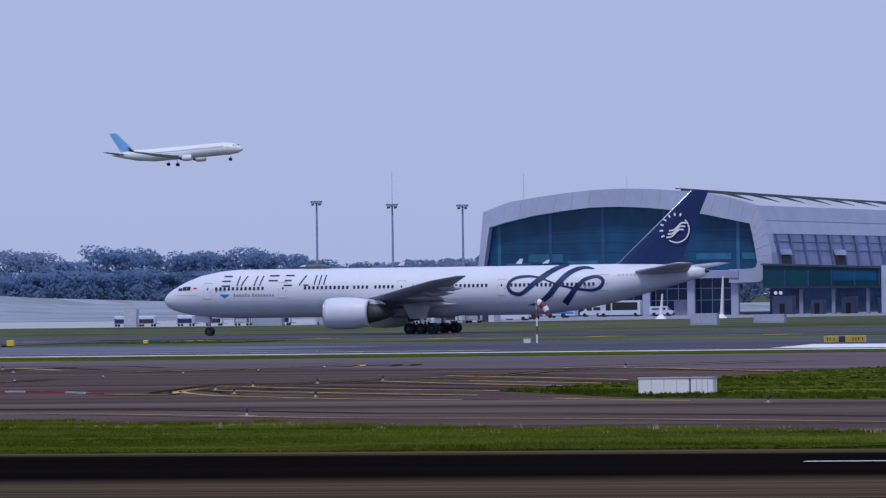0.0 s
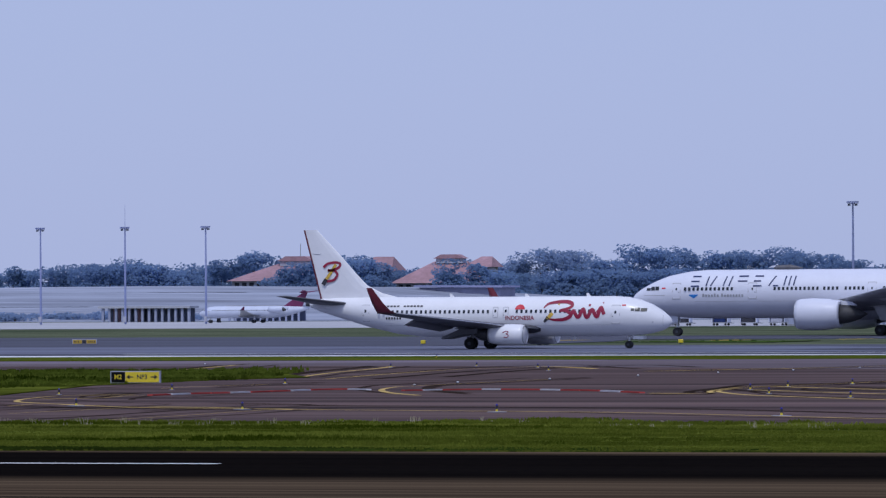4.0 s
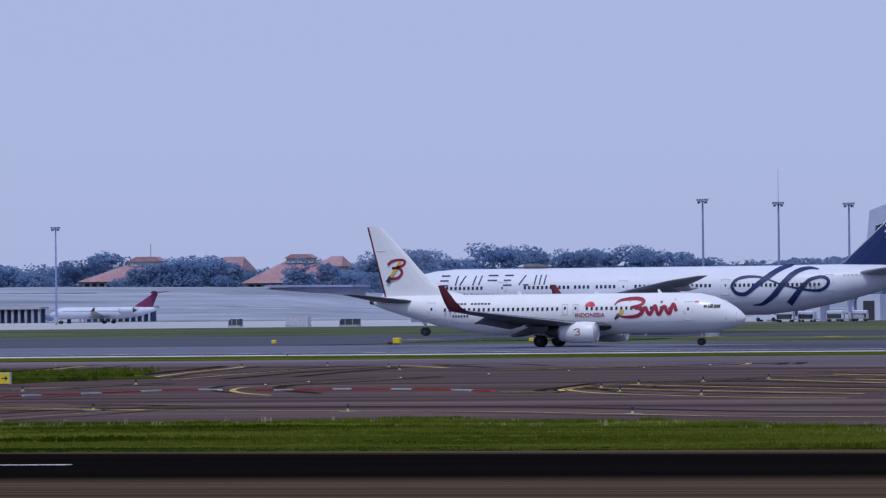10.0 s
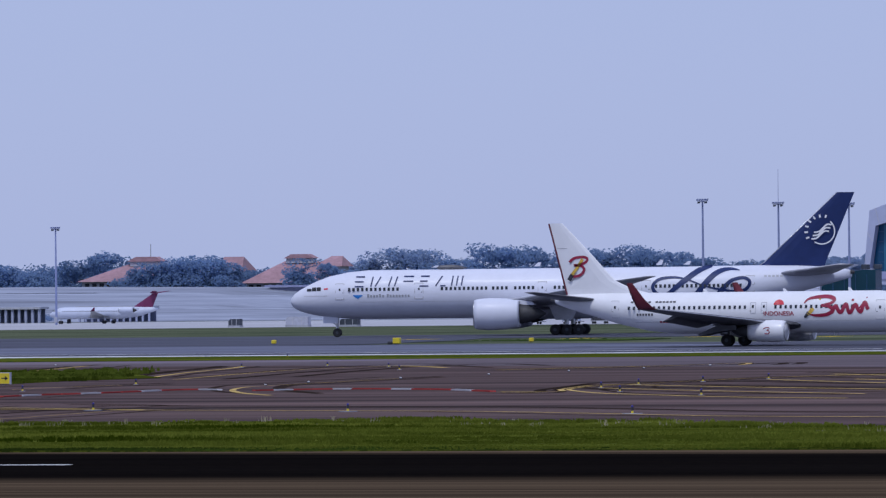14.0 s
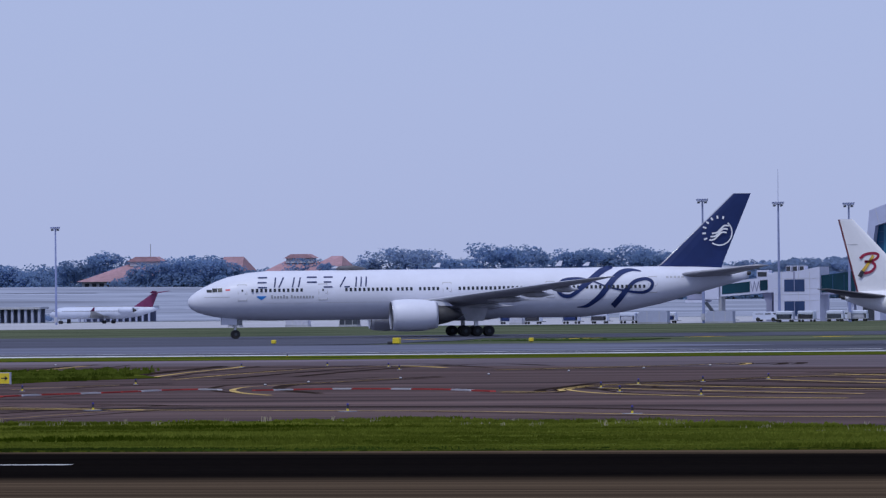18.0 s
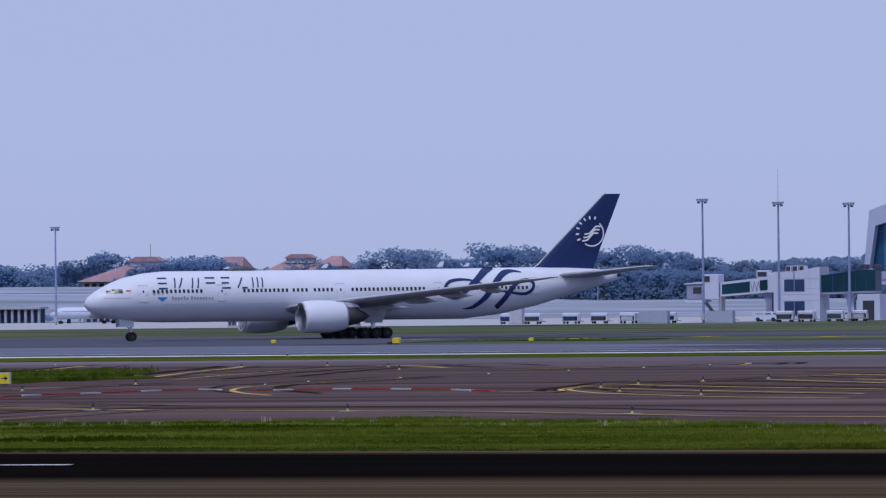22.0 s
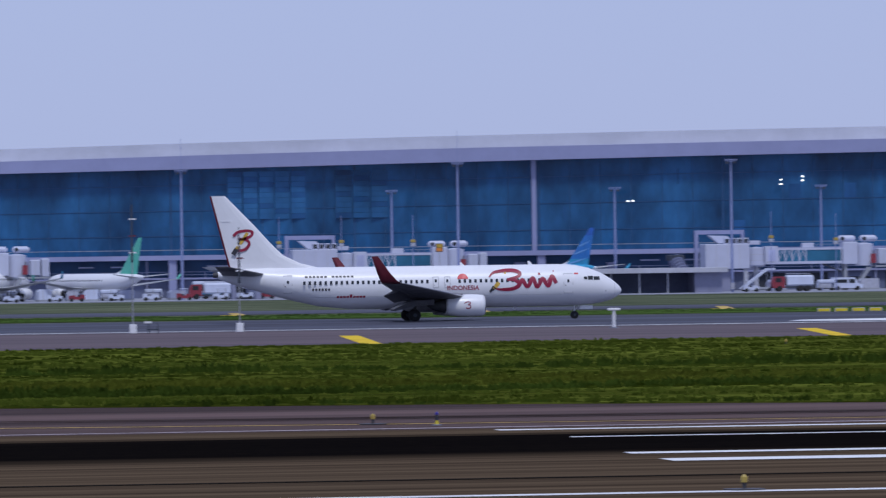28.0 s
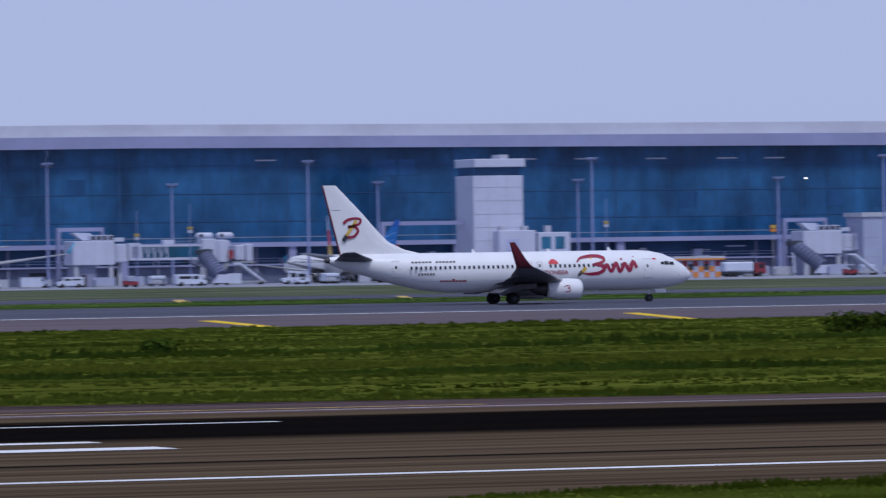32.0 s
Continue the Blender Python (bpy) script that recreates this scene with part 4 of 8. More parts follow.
def wide_jet():
    """The long pearl-white jet that turns on the far taxiway."""
    H = WIDE_HULL
    M_SKIN[0] = "pearl_paint"
    p = thing("wide_airliner", "long silver-white twin-engine airliner with a navy fin taxiing past", "airplane")
    part("fuselage", H.mesh(44), "pearl_paint", p, "silver-white fuselage", True)
    part("belly_fairing", lathe([(H.x(24), 0.1), (H.x(26.5), 1.9), (H.x(30), 2.75), (H.x(38), 2.75), (H.x(43), 1.8), (H.x(46), 0.1)], 28, at=(0, 0, 4.75)), "pearl_paint", p, "silver belly fairing", True)
    for side in (1, -1):
        for s0, s1, z0, z1 in ((2.25, 2.85, 5.82, 6.16), (2.92, 3.5, 5.84, 6.32), (3.56, 4.1, 5.86, 6.34)):
            part("cockpit_window", H.patch(s0, s1, z0, z1, side, 0.04, None, 3, 3), "cockpit_glass", p, "dark cockpit window")
        part("chin_line", H.ribbon([(s, 5.22) for s in np.linspace(1.9, 5.0, 8)], 0.07, side, 0.02), "seam", p)
        part("flag", H.patch(4.5, 5.05, 6.02, 6.2, side, 0.03, None, 2, 2), "bright_red", p)
        for s in (6.56, 16.66, 32.32, 45.42, 58.55):
            up = max(0, (s - 52) * 0.07)
            door(p, H, s, 1.07, 4.75 + up, 6.75 + up, side, None, 0.085)
        for a, b in ((7.8, 14.2), (19.6, 25.2), (26.1, 27.9), (28.9, 31.2), (33.9, 43.9), (46.7, 57.7)):
            cabin_windows(p, H, [(a, b, 0.56)], 6.0, side, 0.30, 0.42)
    for side in (1, -1):
        w = part("wing", surface([(side * 2.0, 3.7, H.x(24.6), 13.6), (side * 10.3, 4.75, H.x(31.0), 8.0), (side * 27.5, 6.6, H.x(42.8), 3.6), (side * 32.2, 7.2, H.x(47.6), 0.9)], 0.11), "mid_wing", p, "grey swept wing", True)
        part("leading_edge", surface([(side * 3.2, 3.86, H.x(25.4), 0.5, 0.5), (side * 10.3, 4.78, H.x(30.9), 0.42, 0.5), (side * 27.5, 6.62, H.x(42.72), 0.26, 0.5), (side * 32.0, 7.2, H.x(47.3), 0.12, 0.5)], 0.5), "bare_metal", w, "bare metal leading edge", True)
        for y in (6.0, 13.0, 18.0, 23.0):
            q = (y - 2) / 30.2
            xx, ch, zz = H.x(23.2 + (y - 2) * 0.79), (14.6 - 0.75 * (y - 2) if y < 10.3 else 8.4 - 0.28 * (y - 10.3)), 3.6 + 0.117 * (y - 2)
            part("flap_fairing", lathe([(-0.5 * ch, 0.03), (-0.7 * ch, 0.36), (-0.95 * ch, 0.38), (-1.2 * ch, 0.03)], 12, at=(xx, side * y, zz - 0.35)), "mid_wing", w, smooth=True)
        part("spoiler_seam", surface([(side * 6, 4.35, H.x(34.6), 0.06, 12.0), (side * 24, 6.35, H.x(44.0), 0.06, 6.0)], 1.0), "seam", w)
        engine(p, "engine", H.x(24.2), side * 9.6, 2.72, 1.98, 5.8, "pearl_paint", 0.40, 4.6)
        part("stabilizer", surface([(side * 0.8, 7.35, H.x(61.6), 7.4), (side * 10.7, 8.45, H.x(69.7), 2.3)], 0.10), "mid_wing", p, "grey tailplane", True)
    part("fin", surface([(0, 8.1, H.x(59.0), 8.8, 0.07), (0, 8.8, H.x(60.2), 7.8, 0.09), (0, 17.6, H.x(69.46), 2.25, 0.09)], 0.1, None, True), "navy", p, "tall navy blue fin")
    part("fin_edge", surface([(0, 8.15, H.x(58.85), 0.35, 0.7), (0, 8.8, H.x(60.08), 0.30, 0.7), (0, 17.56, H.x(69.36), 0.22, 0.7)], 0.5, None, True), "bare_metal", p, "bright leading edge of the fin", True)
    # badge on the fin: ring segment, waves and a run of plain marks
    for side in (1, -1):
        def flat(pts, w, label="", m="white_paint", nm="fin_badge"):
            bm = bmesh.new()
            A = []
            for i, (s, z) in enumerate(pts):
                q0, q1 = pts[max(i - 1, 0)], pts[min(i + 1, len(pts) - 1)]
                dx, dz = q1[0] - q0[0], q1[1] - q0[1]
                L = math.hypot(dx, dz) or 1
                A.append([bm.verts.new((H.x(s - dz / L * w * k / 2), side * (0.42 - 0.024 * (z - 9)), z + dx / L * w * k / 2)) for k in (1, -1)])
            for a, b in zip(A, A[1:]):
                bm.faces.new((a[0], b[0], b[1], a[1]))
            part(nm, bm, m, p, label)
        cx, cz, R = 67.55, 12.7, 1.62
        flat([(cx + R * math.cos(a), cz + R * math.sin(a)) for a in np.linspace(radians(-125), radians(48), 24)], 0.16, "white ring segment of the fin badge")
        for dz in (-0.42, 0.0, 0.42):
            flat(smooth2([(cx - 1.15 + dz * 0.4, cz - 0.55 + dz), (cx - 0.5 + dz * 0.4, cz - 0.45 + dz), (cx + dz * 0.4, cz + dz), (cx + 0.5 + dz * 0.4, cz + 0.42 + dz), (cx + 1.1 + dz * 0.4, cz + 0.38 + dz)], 4), 0.2, "white waves of the fin badge")
        for k, a in enumerate(np.linspace(radians(205), radians(75), 7)):
            c, s_ = math.cos(a), math.sin(a)
            flat([(cx + (R + 0.12) * c, cz + (R + 0.12) * s_), (cx + (R + 0.58) * c, cz + (R + 0.5) * s_)], 0.22, "", "white_paint", "fin_mark")
        # great navy ribbon badge on the rear fuselage
        loop = [(53.7, 8.5), (52.15, 7.98), (50.45, 6.79), (49.28, 5.88), (48.48, 5.2), (47.75, 4.85), (46.8, 5.05), (46.28, 5.78), (46.57, 6.5), (47.45, 6.96), (49.06, 7.08), (50.6, 6.8), (52.4, 6.1), (54.45, 5.56), (56.8, 5.22), (57.83, 5.42), (58.4, 5.97), (58.4, 6.6), (57.6, 6.96), (56.3, 6.67), (55.57, 6.08), (54.98, 5.45), (54.2, 4.42), (53.45, 3.54)]
        bar = [(57.2, 7.92), (56.0, 8.1), (54.75, 7.83), (53.67, 7.11), (52.65, 5.98), (51.6, 4.71), (50.3, 3.72), (49.6, 3.52), (48.8, 3.46)]
        for pts, w in ((loop, [0.3, 0.7, 0.72, 0.62, 0.5, 0.5, 0.45, 0.42, 0.4, 0.38, 0.3, 0.2, 0.18, 0.24, 0.36, 0.42, 0.44, 0.42, 0.4, 0.45, 0.55, 0.65, 0.74, 0.78]), (bar, [0.1, 0.38, 0.62, 0.72, 0.74, 0.7, 0.5, 0.28, 0.06])):
            part("ribbon_badge", H.ribbon(smooth2(pts, 6), w, side, 0.05), "navy", p, "navy ribbon badge on the rear fuselage")
        # seven groups of plain bars and a line of small bars
        for k in range(7):
            s, w, top, low = 8.5 + k * 2.06, 1.25, 7.6, 6.36
            mid = (top + low) / 2
            groups = ([[(0.1, top), (1, top)], [(0, mid), (0.9, mid)], [(0, low), (0.9, low)]],
                      [[(0.2, top), (0, low)], [(1, top), (0.45, low)]],
                      [[(0.45, top), (0.15, low)], [(1.05, top), (0.75, low)]],
                      [[(0.05, top), (1.05, top)], [(0.0, mid), (1.0, mid)]],
                      [[(0.1, top), (1, top)], [(0.05, mid), (0.8, mid)], [(0, low), (0.9, low)]],
                      [[(0.65, top), (0, low)], [(0.45, low), (1.0, low)]],
                      [[(0.1, top), (-0.05, low)], [(0.6, top), (0.45, low)], [(1.1, top), (0.95, low)]])[k]
            for g in groups:
                a, b = [(s + u * w if side > 0 else 31.0 - s - u * w, z) for u, z in g]
                part("title_bar", H.ribbon([a, ((a[0] + b[0]) / 2, (a[1] + b[1]) / 2), b], 0.17, side, 0.05), "navy", p, "plain navy bar above the windows")
        for k in range(14):
            s = 10.1 + k * 0.38 + (0.2 if k > 5 else 0)
            part("subtitle_bar", H.patch(s, s + 0.24, 4.98, 5.28 + (0.12 if k in (0, 4, 6) else 0), side, 0.03, None, 2, 2), "steel_grey", p)
        part("bird_mark", H.ribbon([(8.3, 5.25), (8.9, 5.05), (9.5, 5.25)], [0.1, 0.5, 0.1], side, 0.03), "sky_blue", p, "small blue mark")
        for k in range(5):
            part("registration_bar", H.patch(60.3 + k * 0.5, 60.62 + k * 0.5, 7.0, 7.25, side, 0.03, None, 2, 2), "seam", p)
        part("seam_line", H.ribbon([(s, 4.4) for s in np.linspace(9, 55, 40)], 0.03, side, 0.012), "seam", p)
    strut = part("nose_gear", tube((0, 0, 0.5), (0, 0, 2.9), 0.16), "bare_metal", p, m=pose(H.x(5.95), 0, 0))
    part("brace", tube((0.05, 0, 1.4), (1.5, 0, 2.7), 0.08), "bare_metal", strut)
    part("gear_door", box(H.x(6.1), H.x(4.2), 0.55, 0.6, 1.75, 2.7), "pearl_paint", p)
    part("gear_door", box(H.x(6.1), H.x(4.2), -0.6, -0.55, 1.75, 2.7), "pearl_paint", p)
    for y in (0.36, -0.36):
        wheel(p, H.x(5.95), y, 0.56, 0.40)
    for side in (1, -1):
        part("main_gear", tube((H.x(35.6), side * 5.5, 0.8), (H.x(35.4), side * 5.2, 4.2), 0.28), "bare_metal", p)
        part("bogie_beam", tube((H.x(33.9), side * 5.5, 0.66), (H.x(37.3), side * 5.5, 0.66), 0.16), "dark_metal", p)
        part("gear_door", prism([(H.x(34.2), 1.9), (H.x(36.4), 1.9), (H.x(37.0), 3.6), (H.x(33.4), 3.6)], side * 6.2, side * 6.3), "mid_wing", p)
        for dx in (-1.48, 0, 1.48):
            for o in (0.7, -0.7):
                wheel(p, H.x(35.6) + dx, side * 5.5 + o, 0.67, 0.5)
    for s, z, h in ((18, 8.68, 0.25), (31, 8.68, 0.5), (46.5, 8.68, 0.65), (50, 8.68, 0.45)):
        part("antenna", prism([(H.x(s), z), (H.x(s + 0.8), z), (H.x(s + 1.0), z + h), (H.x(s + 0.6), z + h)], -0.05, 0.05), "pearl_paint", p)
    part("radio_dome", lathe([(H.x(18.6), 0.02), (H.x(19.2), 0.35), (H.x(21), 0.42), (H.x(22.6), 0.02)], 16, at=(0, 0, 8.62)), "dark_wing", p, "low dark dome on the roof")
    part("tail_pipe", lathe([(H.x(71.1), 0.3), (H.x(71.6), 0.2), (H.x(71.62), 0.02)], 14, at=(0, 0, 7.5)), "dark_metal", p)
    M_SKIN[0] = "white_paint"
    return p


AIRLINER = narrow_jet()
AIRLINER.matrix_basis = pose(-246, 638, 0.06)
WIDE_AIRLINER = wide_jet()
WIDE_AIRLINER.matrix_basis = pose(-241.5, 832, 0.05, 0, 0, 182)


def stub_jet(label, length, radius, span, fin_h, body_mat, tail_mats, engines, sweep=0.5, z_mid=None, gear=True, t_tail=False, name="parked_airliner", rear_engines=False, stripes=(), wing_mat="wing_grey", fin=(.735, .205, .185, .034)):
    """A smaller or farther airliner: body, wings, tail, engines and gear, with the nose along +x and its middle at the origin."""
    p = thing(name, label, "airplane")
    zc = z_mid or radius * 1.75
    L = length
    H = Hull([(0, zc - .3 * radius, .02, .02), (.008 * L, zc - .28 * radius, .25 * radius, .25 * radius), (.04 * L, zc - .18 * radius, .62 * radius, .66 * radius), (.09 * L, zc - .05 * radius, .9 * radius, .93 * radius), (.14 * L, zc, radius, radius), (.66 * L, zc, radius, radius), (.8 * L, zc + .18 * radius, .8 * radius, .8 * radius), (.92 * L, zc + .48 * radius, .38 * radius, .42 * radius), (.985 * L, zc + .62 * radius, .08 * radius, .12 * radius)], L / 2)
    part("fuselage", H.mesh(28), body_mat, p, smooth=True)
    for side in (1, -1):
        for k in range(3):
            s = (.032 + .012 * k) * L
            part("cockpit_window", H.patch(s, s + .009 * L, zc + .28 * radius, zc + .5 * radius, side, 0.03, None, 2, 2), "cockpit_glass", p)
        cabin_windows(p, H, [(.14 * L, .655 * L, .0145 * L)], zc + .3 * radius, side, .006 * L, .16 * radius, "cabin_glass", .4 * L)
        part("door", H.patch(.095 * L, .112 * L, zc - .35 * radius, zc + .6 * radius, side, 0.02, None, 3, 2), "seam", p)
        hs = span / 2
        le = .36 * L
        w = part("wing", surface([(side * .6 * radius, zc - .62 * radius, H.x(le), .2 * L), (side * .34 * hs, zc - .45 * radius, H.x(le + .34 * hs * sweep * 1.05), .125 * L), (side * .97 * hs, zc - .1 * radius + .05 * hs, H.x(le + hs * sweep), .036 * L)], 0.11), wing_mat, p, "grey swept wing", True)
        part("winglet", surface([(side * .97 * hs, zc - .1 * radius + .05 * hs, H.x(le + hs * sweep), .034 * L, 0.1), (side * 1.0 * hs, zc - .1 * radius + .05 * hs + .07 * hs, H.x(le + hs * sweep + .03 * L), .014 * L, 0.1)], 0.1), tail_mats[0], w, "", True)
        if rear_engines:
            engine(p, "engine", H.x(.66 * L), side * radius * 1.75, zc + .45 * radius, radius * .52, .13 * L, body_mat, 0.2, zc + .6 * radius)
        else:
            engine(p, "engine", H.x(.335 * L), side * .33 * hs, zc - 1.05 * radius, engines, engines * 3.3, "white_paint", 0.3, zc - .4 * radius)
        zt = fin_h - 0.2 if t_tail else zc + .55 * radius
        xt = .90 * L if t_tail else .87 * L
        part("stabilizer", surface([(side * .15 * radius, zt, H.x(xt), .085 * L), (side * .19 * span, zt + .02 * span, H.x(xt + .09 * L), .032 * L)], 0.1), tail_mats[-1] if t_tail else wing_mat, p, "", True)
    z0, z1 = zc + .75 * radius, fin_h
    nb = len(tail_mats)

    def fin_at(u):
        return (0, z0 + (z1 - z0) * u, H.x((fin[0] + fin[1] * u) * L), (fin[2] + (fin[3] - fin[2]) * u) * L, 0.08)
    for k, tm in enumerate(tail_mats):
        part("fin", surface([fin_at(k / nb), fin_at((k + 1) / nb)], 0.08, None, True), tm, p)
    if not t_tail:
        part("dorsal_fin", prism([(H.x(.70 * L), zc + .93 * radius), (H.x(.80 * L), z0 + (z1 - z0) * 0.2), (H.x(.83 * L), zc + .8 * radius)], -.04 * radius, .04 * radius), body_mat, p, "low fillet before the fin")
    for u in stripes:
        for side in (1, -1):
            bm = bmesh.new()
            row = []
            for f in np.linspace(0.1, 0.97, 7):
                for w in (0, 0.05 * math.sin(math.pi * min(1, f + 0.1))):
                    v = u + 0.20 * f ** 1.5 + w
                    q = fin_at(v)
                    half = 0.046 * q[3] * float(np.interp(f, [0, 0.3, 0.6, 1], [0.6, 1.0, 0.75, 0.1]))
                    row.append(bm.verts.new((q[2] - f * q[3], side * (half + 0.03), q[1])))
            for k in range(0, len(row) - 2, 2):
                bm.faces.new((row[k], row[k + 1], row[k + 3], row[k + 2]))
            part("fin_stripe", bm, "pale_blue", p, "pale slanting stripe on the fin")
    if gear:
        for x, y in ((.10 * L, 0), (.53 * L, .11 * span), (.53 * L, -.11 * span)):
            r = max(0.35, .0125 * L)
            part("gear_leg", tube((H.x(x), y, r), (H.x(x), y * 0.9, zc - .6 * radius), .12), "bare_metal", p)
            for o in (-.35, .35):
                wheel(p, H.x(x), y + o, r, .3)
    return p


# wings and fin painted paler to stand in for the haze before them
LANDING_AIRLINER = stub_jet("white airliner with a striped blue fin coming in to land", 62, 2.82, 60, 16.8, "white_paint", ["pale_blue", "pale_blue", "pale_blue"], 1.35, 0.62, 5.6, name="landing_airliner", stripes=(0.1, 0.38, 0.6), wing_mat="hazed_white", fin=(.80, .135, .11, .055))
LANDING_AIRLINER.matrix_basis = pose(-927, 2850, 66)


# ---- terminal ----
def tan_x(az, y):
    return y * math.tan(radians(az))


WALL = [(-278, 1500, 20.4, 15.9), (-247.5, 1474.3, 21.1, 16.4), (-190.8, 1426.5, 22.2, 17.5), (-140.3, 1383.9, 22.9, 18.5), (-93, 1344, 24.0, 19.7), (-54.3, 1311.4, 24.9, 20.3), (29, 1241.1, 26.6, 22.3), (68.7, 1213.4, 27.1, 22.6), (107.3, 1206.6, 27.8, 23.0), (145.4, 1199.8, 28.3, 23.5), (189.6, 1191.9, 28.7, 24.0), (270, 1190, 29.4, 24.8), (360, 1190, 29.6, 25.1), (421, 1190, 29.3, 24.8), (510, 1190, 29.1, 24.4), (640, 1190, 29.0, 24.3)]
WX = [w[0] for w in WALL]


def wall_at(x):
    """Depth, roof height and glass height of the terminal's front at x."""
    return [float(np.interp(x, WX, [w[k] for w in WALL])) for k in (1, 2, 3)]


def sweep_wall(name, lo, hi, off, material, label, parent, thick=0.6, span=(-278, 640)):
    """A band of the terminal front between the heights lo(x) and hi(x), off metres before the glass line."""
    bm = bmesh.new()
    rings = []
    for x in sorted(set([w for w in WX if span[0] <= w <= span[1]] + [float(v) for v in np.linspace(span[0], span[1], 60)])):
        y, roof, glass = wall_at(x)
        a, b = lo(roof, glass), hi(roof, glass)
        rings.append([bm.verts.new(v) for v in ((x, y - off, a), (x, y - off, b), (x, y - off + thick, b), (x, y - off + thick, a))])
    for A, B in zip(rings, rings[1:]):
        for k in range(4):
            bm.faces.new((A[k], B[k], B[(k + 1) % 4], A[(k + 1) % 4]))
    bm.faces.new(rings[0])
    bm.faces.new(rings[-1][::-1])
    bmesh.ops.recalc_face_normals(bm, faces=bm.faces)
    return part(name, bm, material, parent, label)


LEDGE = 7.6
SCREEN = [-214 + 4.1 * k for k in range(18)]
LAMPS = ((9.855, 0.684), (9.855, 0.646), (10.037, 0.710), (10.036, 0.676), (8.575, 0.516), (8.618, 0.520), (22.560, 0.619))
terminal = tagged(new("terminal_building"), "long glass-fronted airport terminal with a pale metal roof edge", "building", kind="structure")
# brighter teal colour stands in for what this slanting wall reflects
sweep_wall("glass_wall", lambda r, g: LEDGE, lambda r, g: g, 0.0, "wing_glass", "teal glass wall of the slanting wing", terminal, 0.6, (-278, 66))
sweep_wall("glass_wall", lambda r, g: LEDGE, lambda r, g: g, 0.0, "wall_glass", "blue-green glass wall", terminal, 0.6, (66, 640))
y, roof, g = wall_at(162.8)
part("expansion_joint", box(162.4, 163.2, y - 0.5, y + 0.1, LEDGE, g), "fascia", terminal, "broad lilac joint in the glass wall")
sweep_wall("fascia", lambda r, g: g, lambda r, g: r - 2.35, 2.6, "fascia", "pale lilac metal fascia", terminal, 3.0)
sweep_wall("roof_edge", lambda r, g: r - 2.4, lambda r, g: r, -6.0, "roof_metal", "light roof edge set back", terminal, 40.0)
sweep_wall("roof", lambda r, g: r - 2.4, lambda r, g: r - 2.25, 2.0, "roof_metal", "", terminal, 9.0)
sweep_wall("ledge", lambda r, g: LEDGE - 0.85, lambda r, g: LEDGE, 3.0, "fascia", "grey ledge above the ground floor", terminal, 3.5)
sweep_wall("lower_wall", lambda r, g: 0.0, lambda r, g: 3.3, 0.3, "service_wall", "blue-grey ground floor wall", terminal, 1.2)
# dark colour stands in for shade in the recess below the ledge
sweep_wall("gallery_recess", lambda r, g: 3.3, lambda r, g: LEDGE - 0.85, -0.6, "mullion_blue", "dark band painted as the shaded recess under the ledge", terminal, 0.6)
sweep_wall("gallery_slab", lambda r, g: 3.3, lambda r, g: 3.62, 1.4, "fascia", "pale edge of the gallery floor", terminal, 2.4)
for h in (4.1, 4.6):
    sweep_wall("gallery_rail", lambda r, g: h, lambda r, g: h + 0.07, 1.3, "panel_white", "", terminal, 0.07)
sweep_wall("rail", lambda r, g: LEDGE + 0.9, lambda r, g: LEDGE + 1.0, 2.9, "steel_grey", "", terminal, 0.1)
for k in range(3):
    sweep_wall("transom", lambda r, g: LEDGE + (g - LEDGE) * (k + 0.75) / 3.4, lambda r, g: LEDGE + (g - LEDGE) * (k + 0.75) / 3.4 + 0.11, 0.08, "mullion_blue", "dark transom of the glass wall", terminal, 0.1)
x = -270.0
k = 0
while x < 600:
    y, roof, g = wall_at(x)
    wide = k % 6 == 0
    part("mullion", box(x - (0.2 if wide else 0.06), x + (0.2 if wide else 0.06), y - 0.05, y, LEDGE, g - 0.05), "mullion_blue", terminal, "broad steel mullion" if wide else "")
    if wide:
        part("column", box(x - 0.7, x + 0.7, y - 2.6, y - 1.4, 0, LEDGE - 0.85), "fascia", terminal, "pale column under the ledge")
    x += 4.3 if x < 60 else 5.4
    k += 1
# louvre rails and trusses seen inside the slanting wing, set on its opaque glass
for k in range(9):
    bm = bmesh.new()
    rows = []
    for x in (-276, -190.8, -93, 29, 66):
        y, roof, g = wall_at(x)
        z = LEDGE + (g - LEDGE) * (0.30 + 0.078 * k)
        rows.append([bm.verts.new(v) for v in ((x, y - 0.1, z), (x, y - 0.1, z + 0.16), (x, y - 0.02, z + 0.16), (x, y - 0.02, z))])
    for A, B in zip(rows, rows[1:]):
        for q in range(4):
            bm.faces.new((A[q], B[q], B[(q + 1) % 4], A[(q + 1) % 4]))
    part("louvre_rail", bm, "mullion_blue", terminal, "dark louvre rail of the glass wall")
for k in range(7):
    x = -232 + 46 * k
    y, roof, g = wall_at(x)
    y2 = wall_at(x + 5)[0]
    part("truss", tube((x, y - 0.08, g - 0.3), (x + 5, y2 - 0.08, LEDGE + (g - LEDGE) * 0.62), 0.32, 0.22, 5), "mullion_blue", terminal, "dark slanting truss on the face of the glass")
    part("truss", tube((x + 5, y2 - 0.08, g - 0.3), (x + 5, y2 - 0.08, LEDGE + (g - LEDGE) * 0.62), 0.2, 0.2, 5), "mullion_blue", terminal)
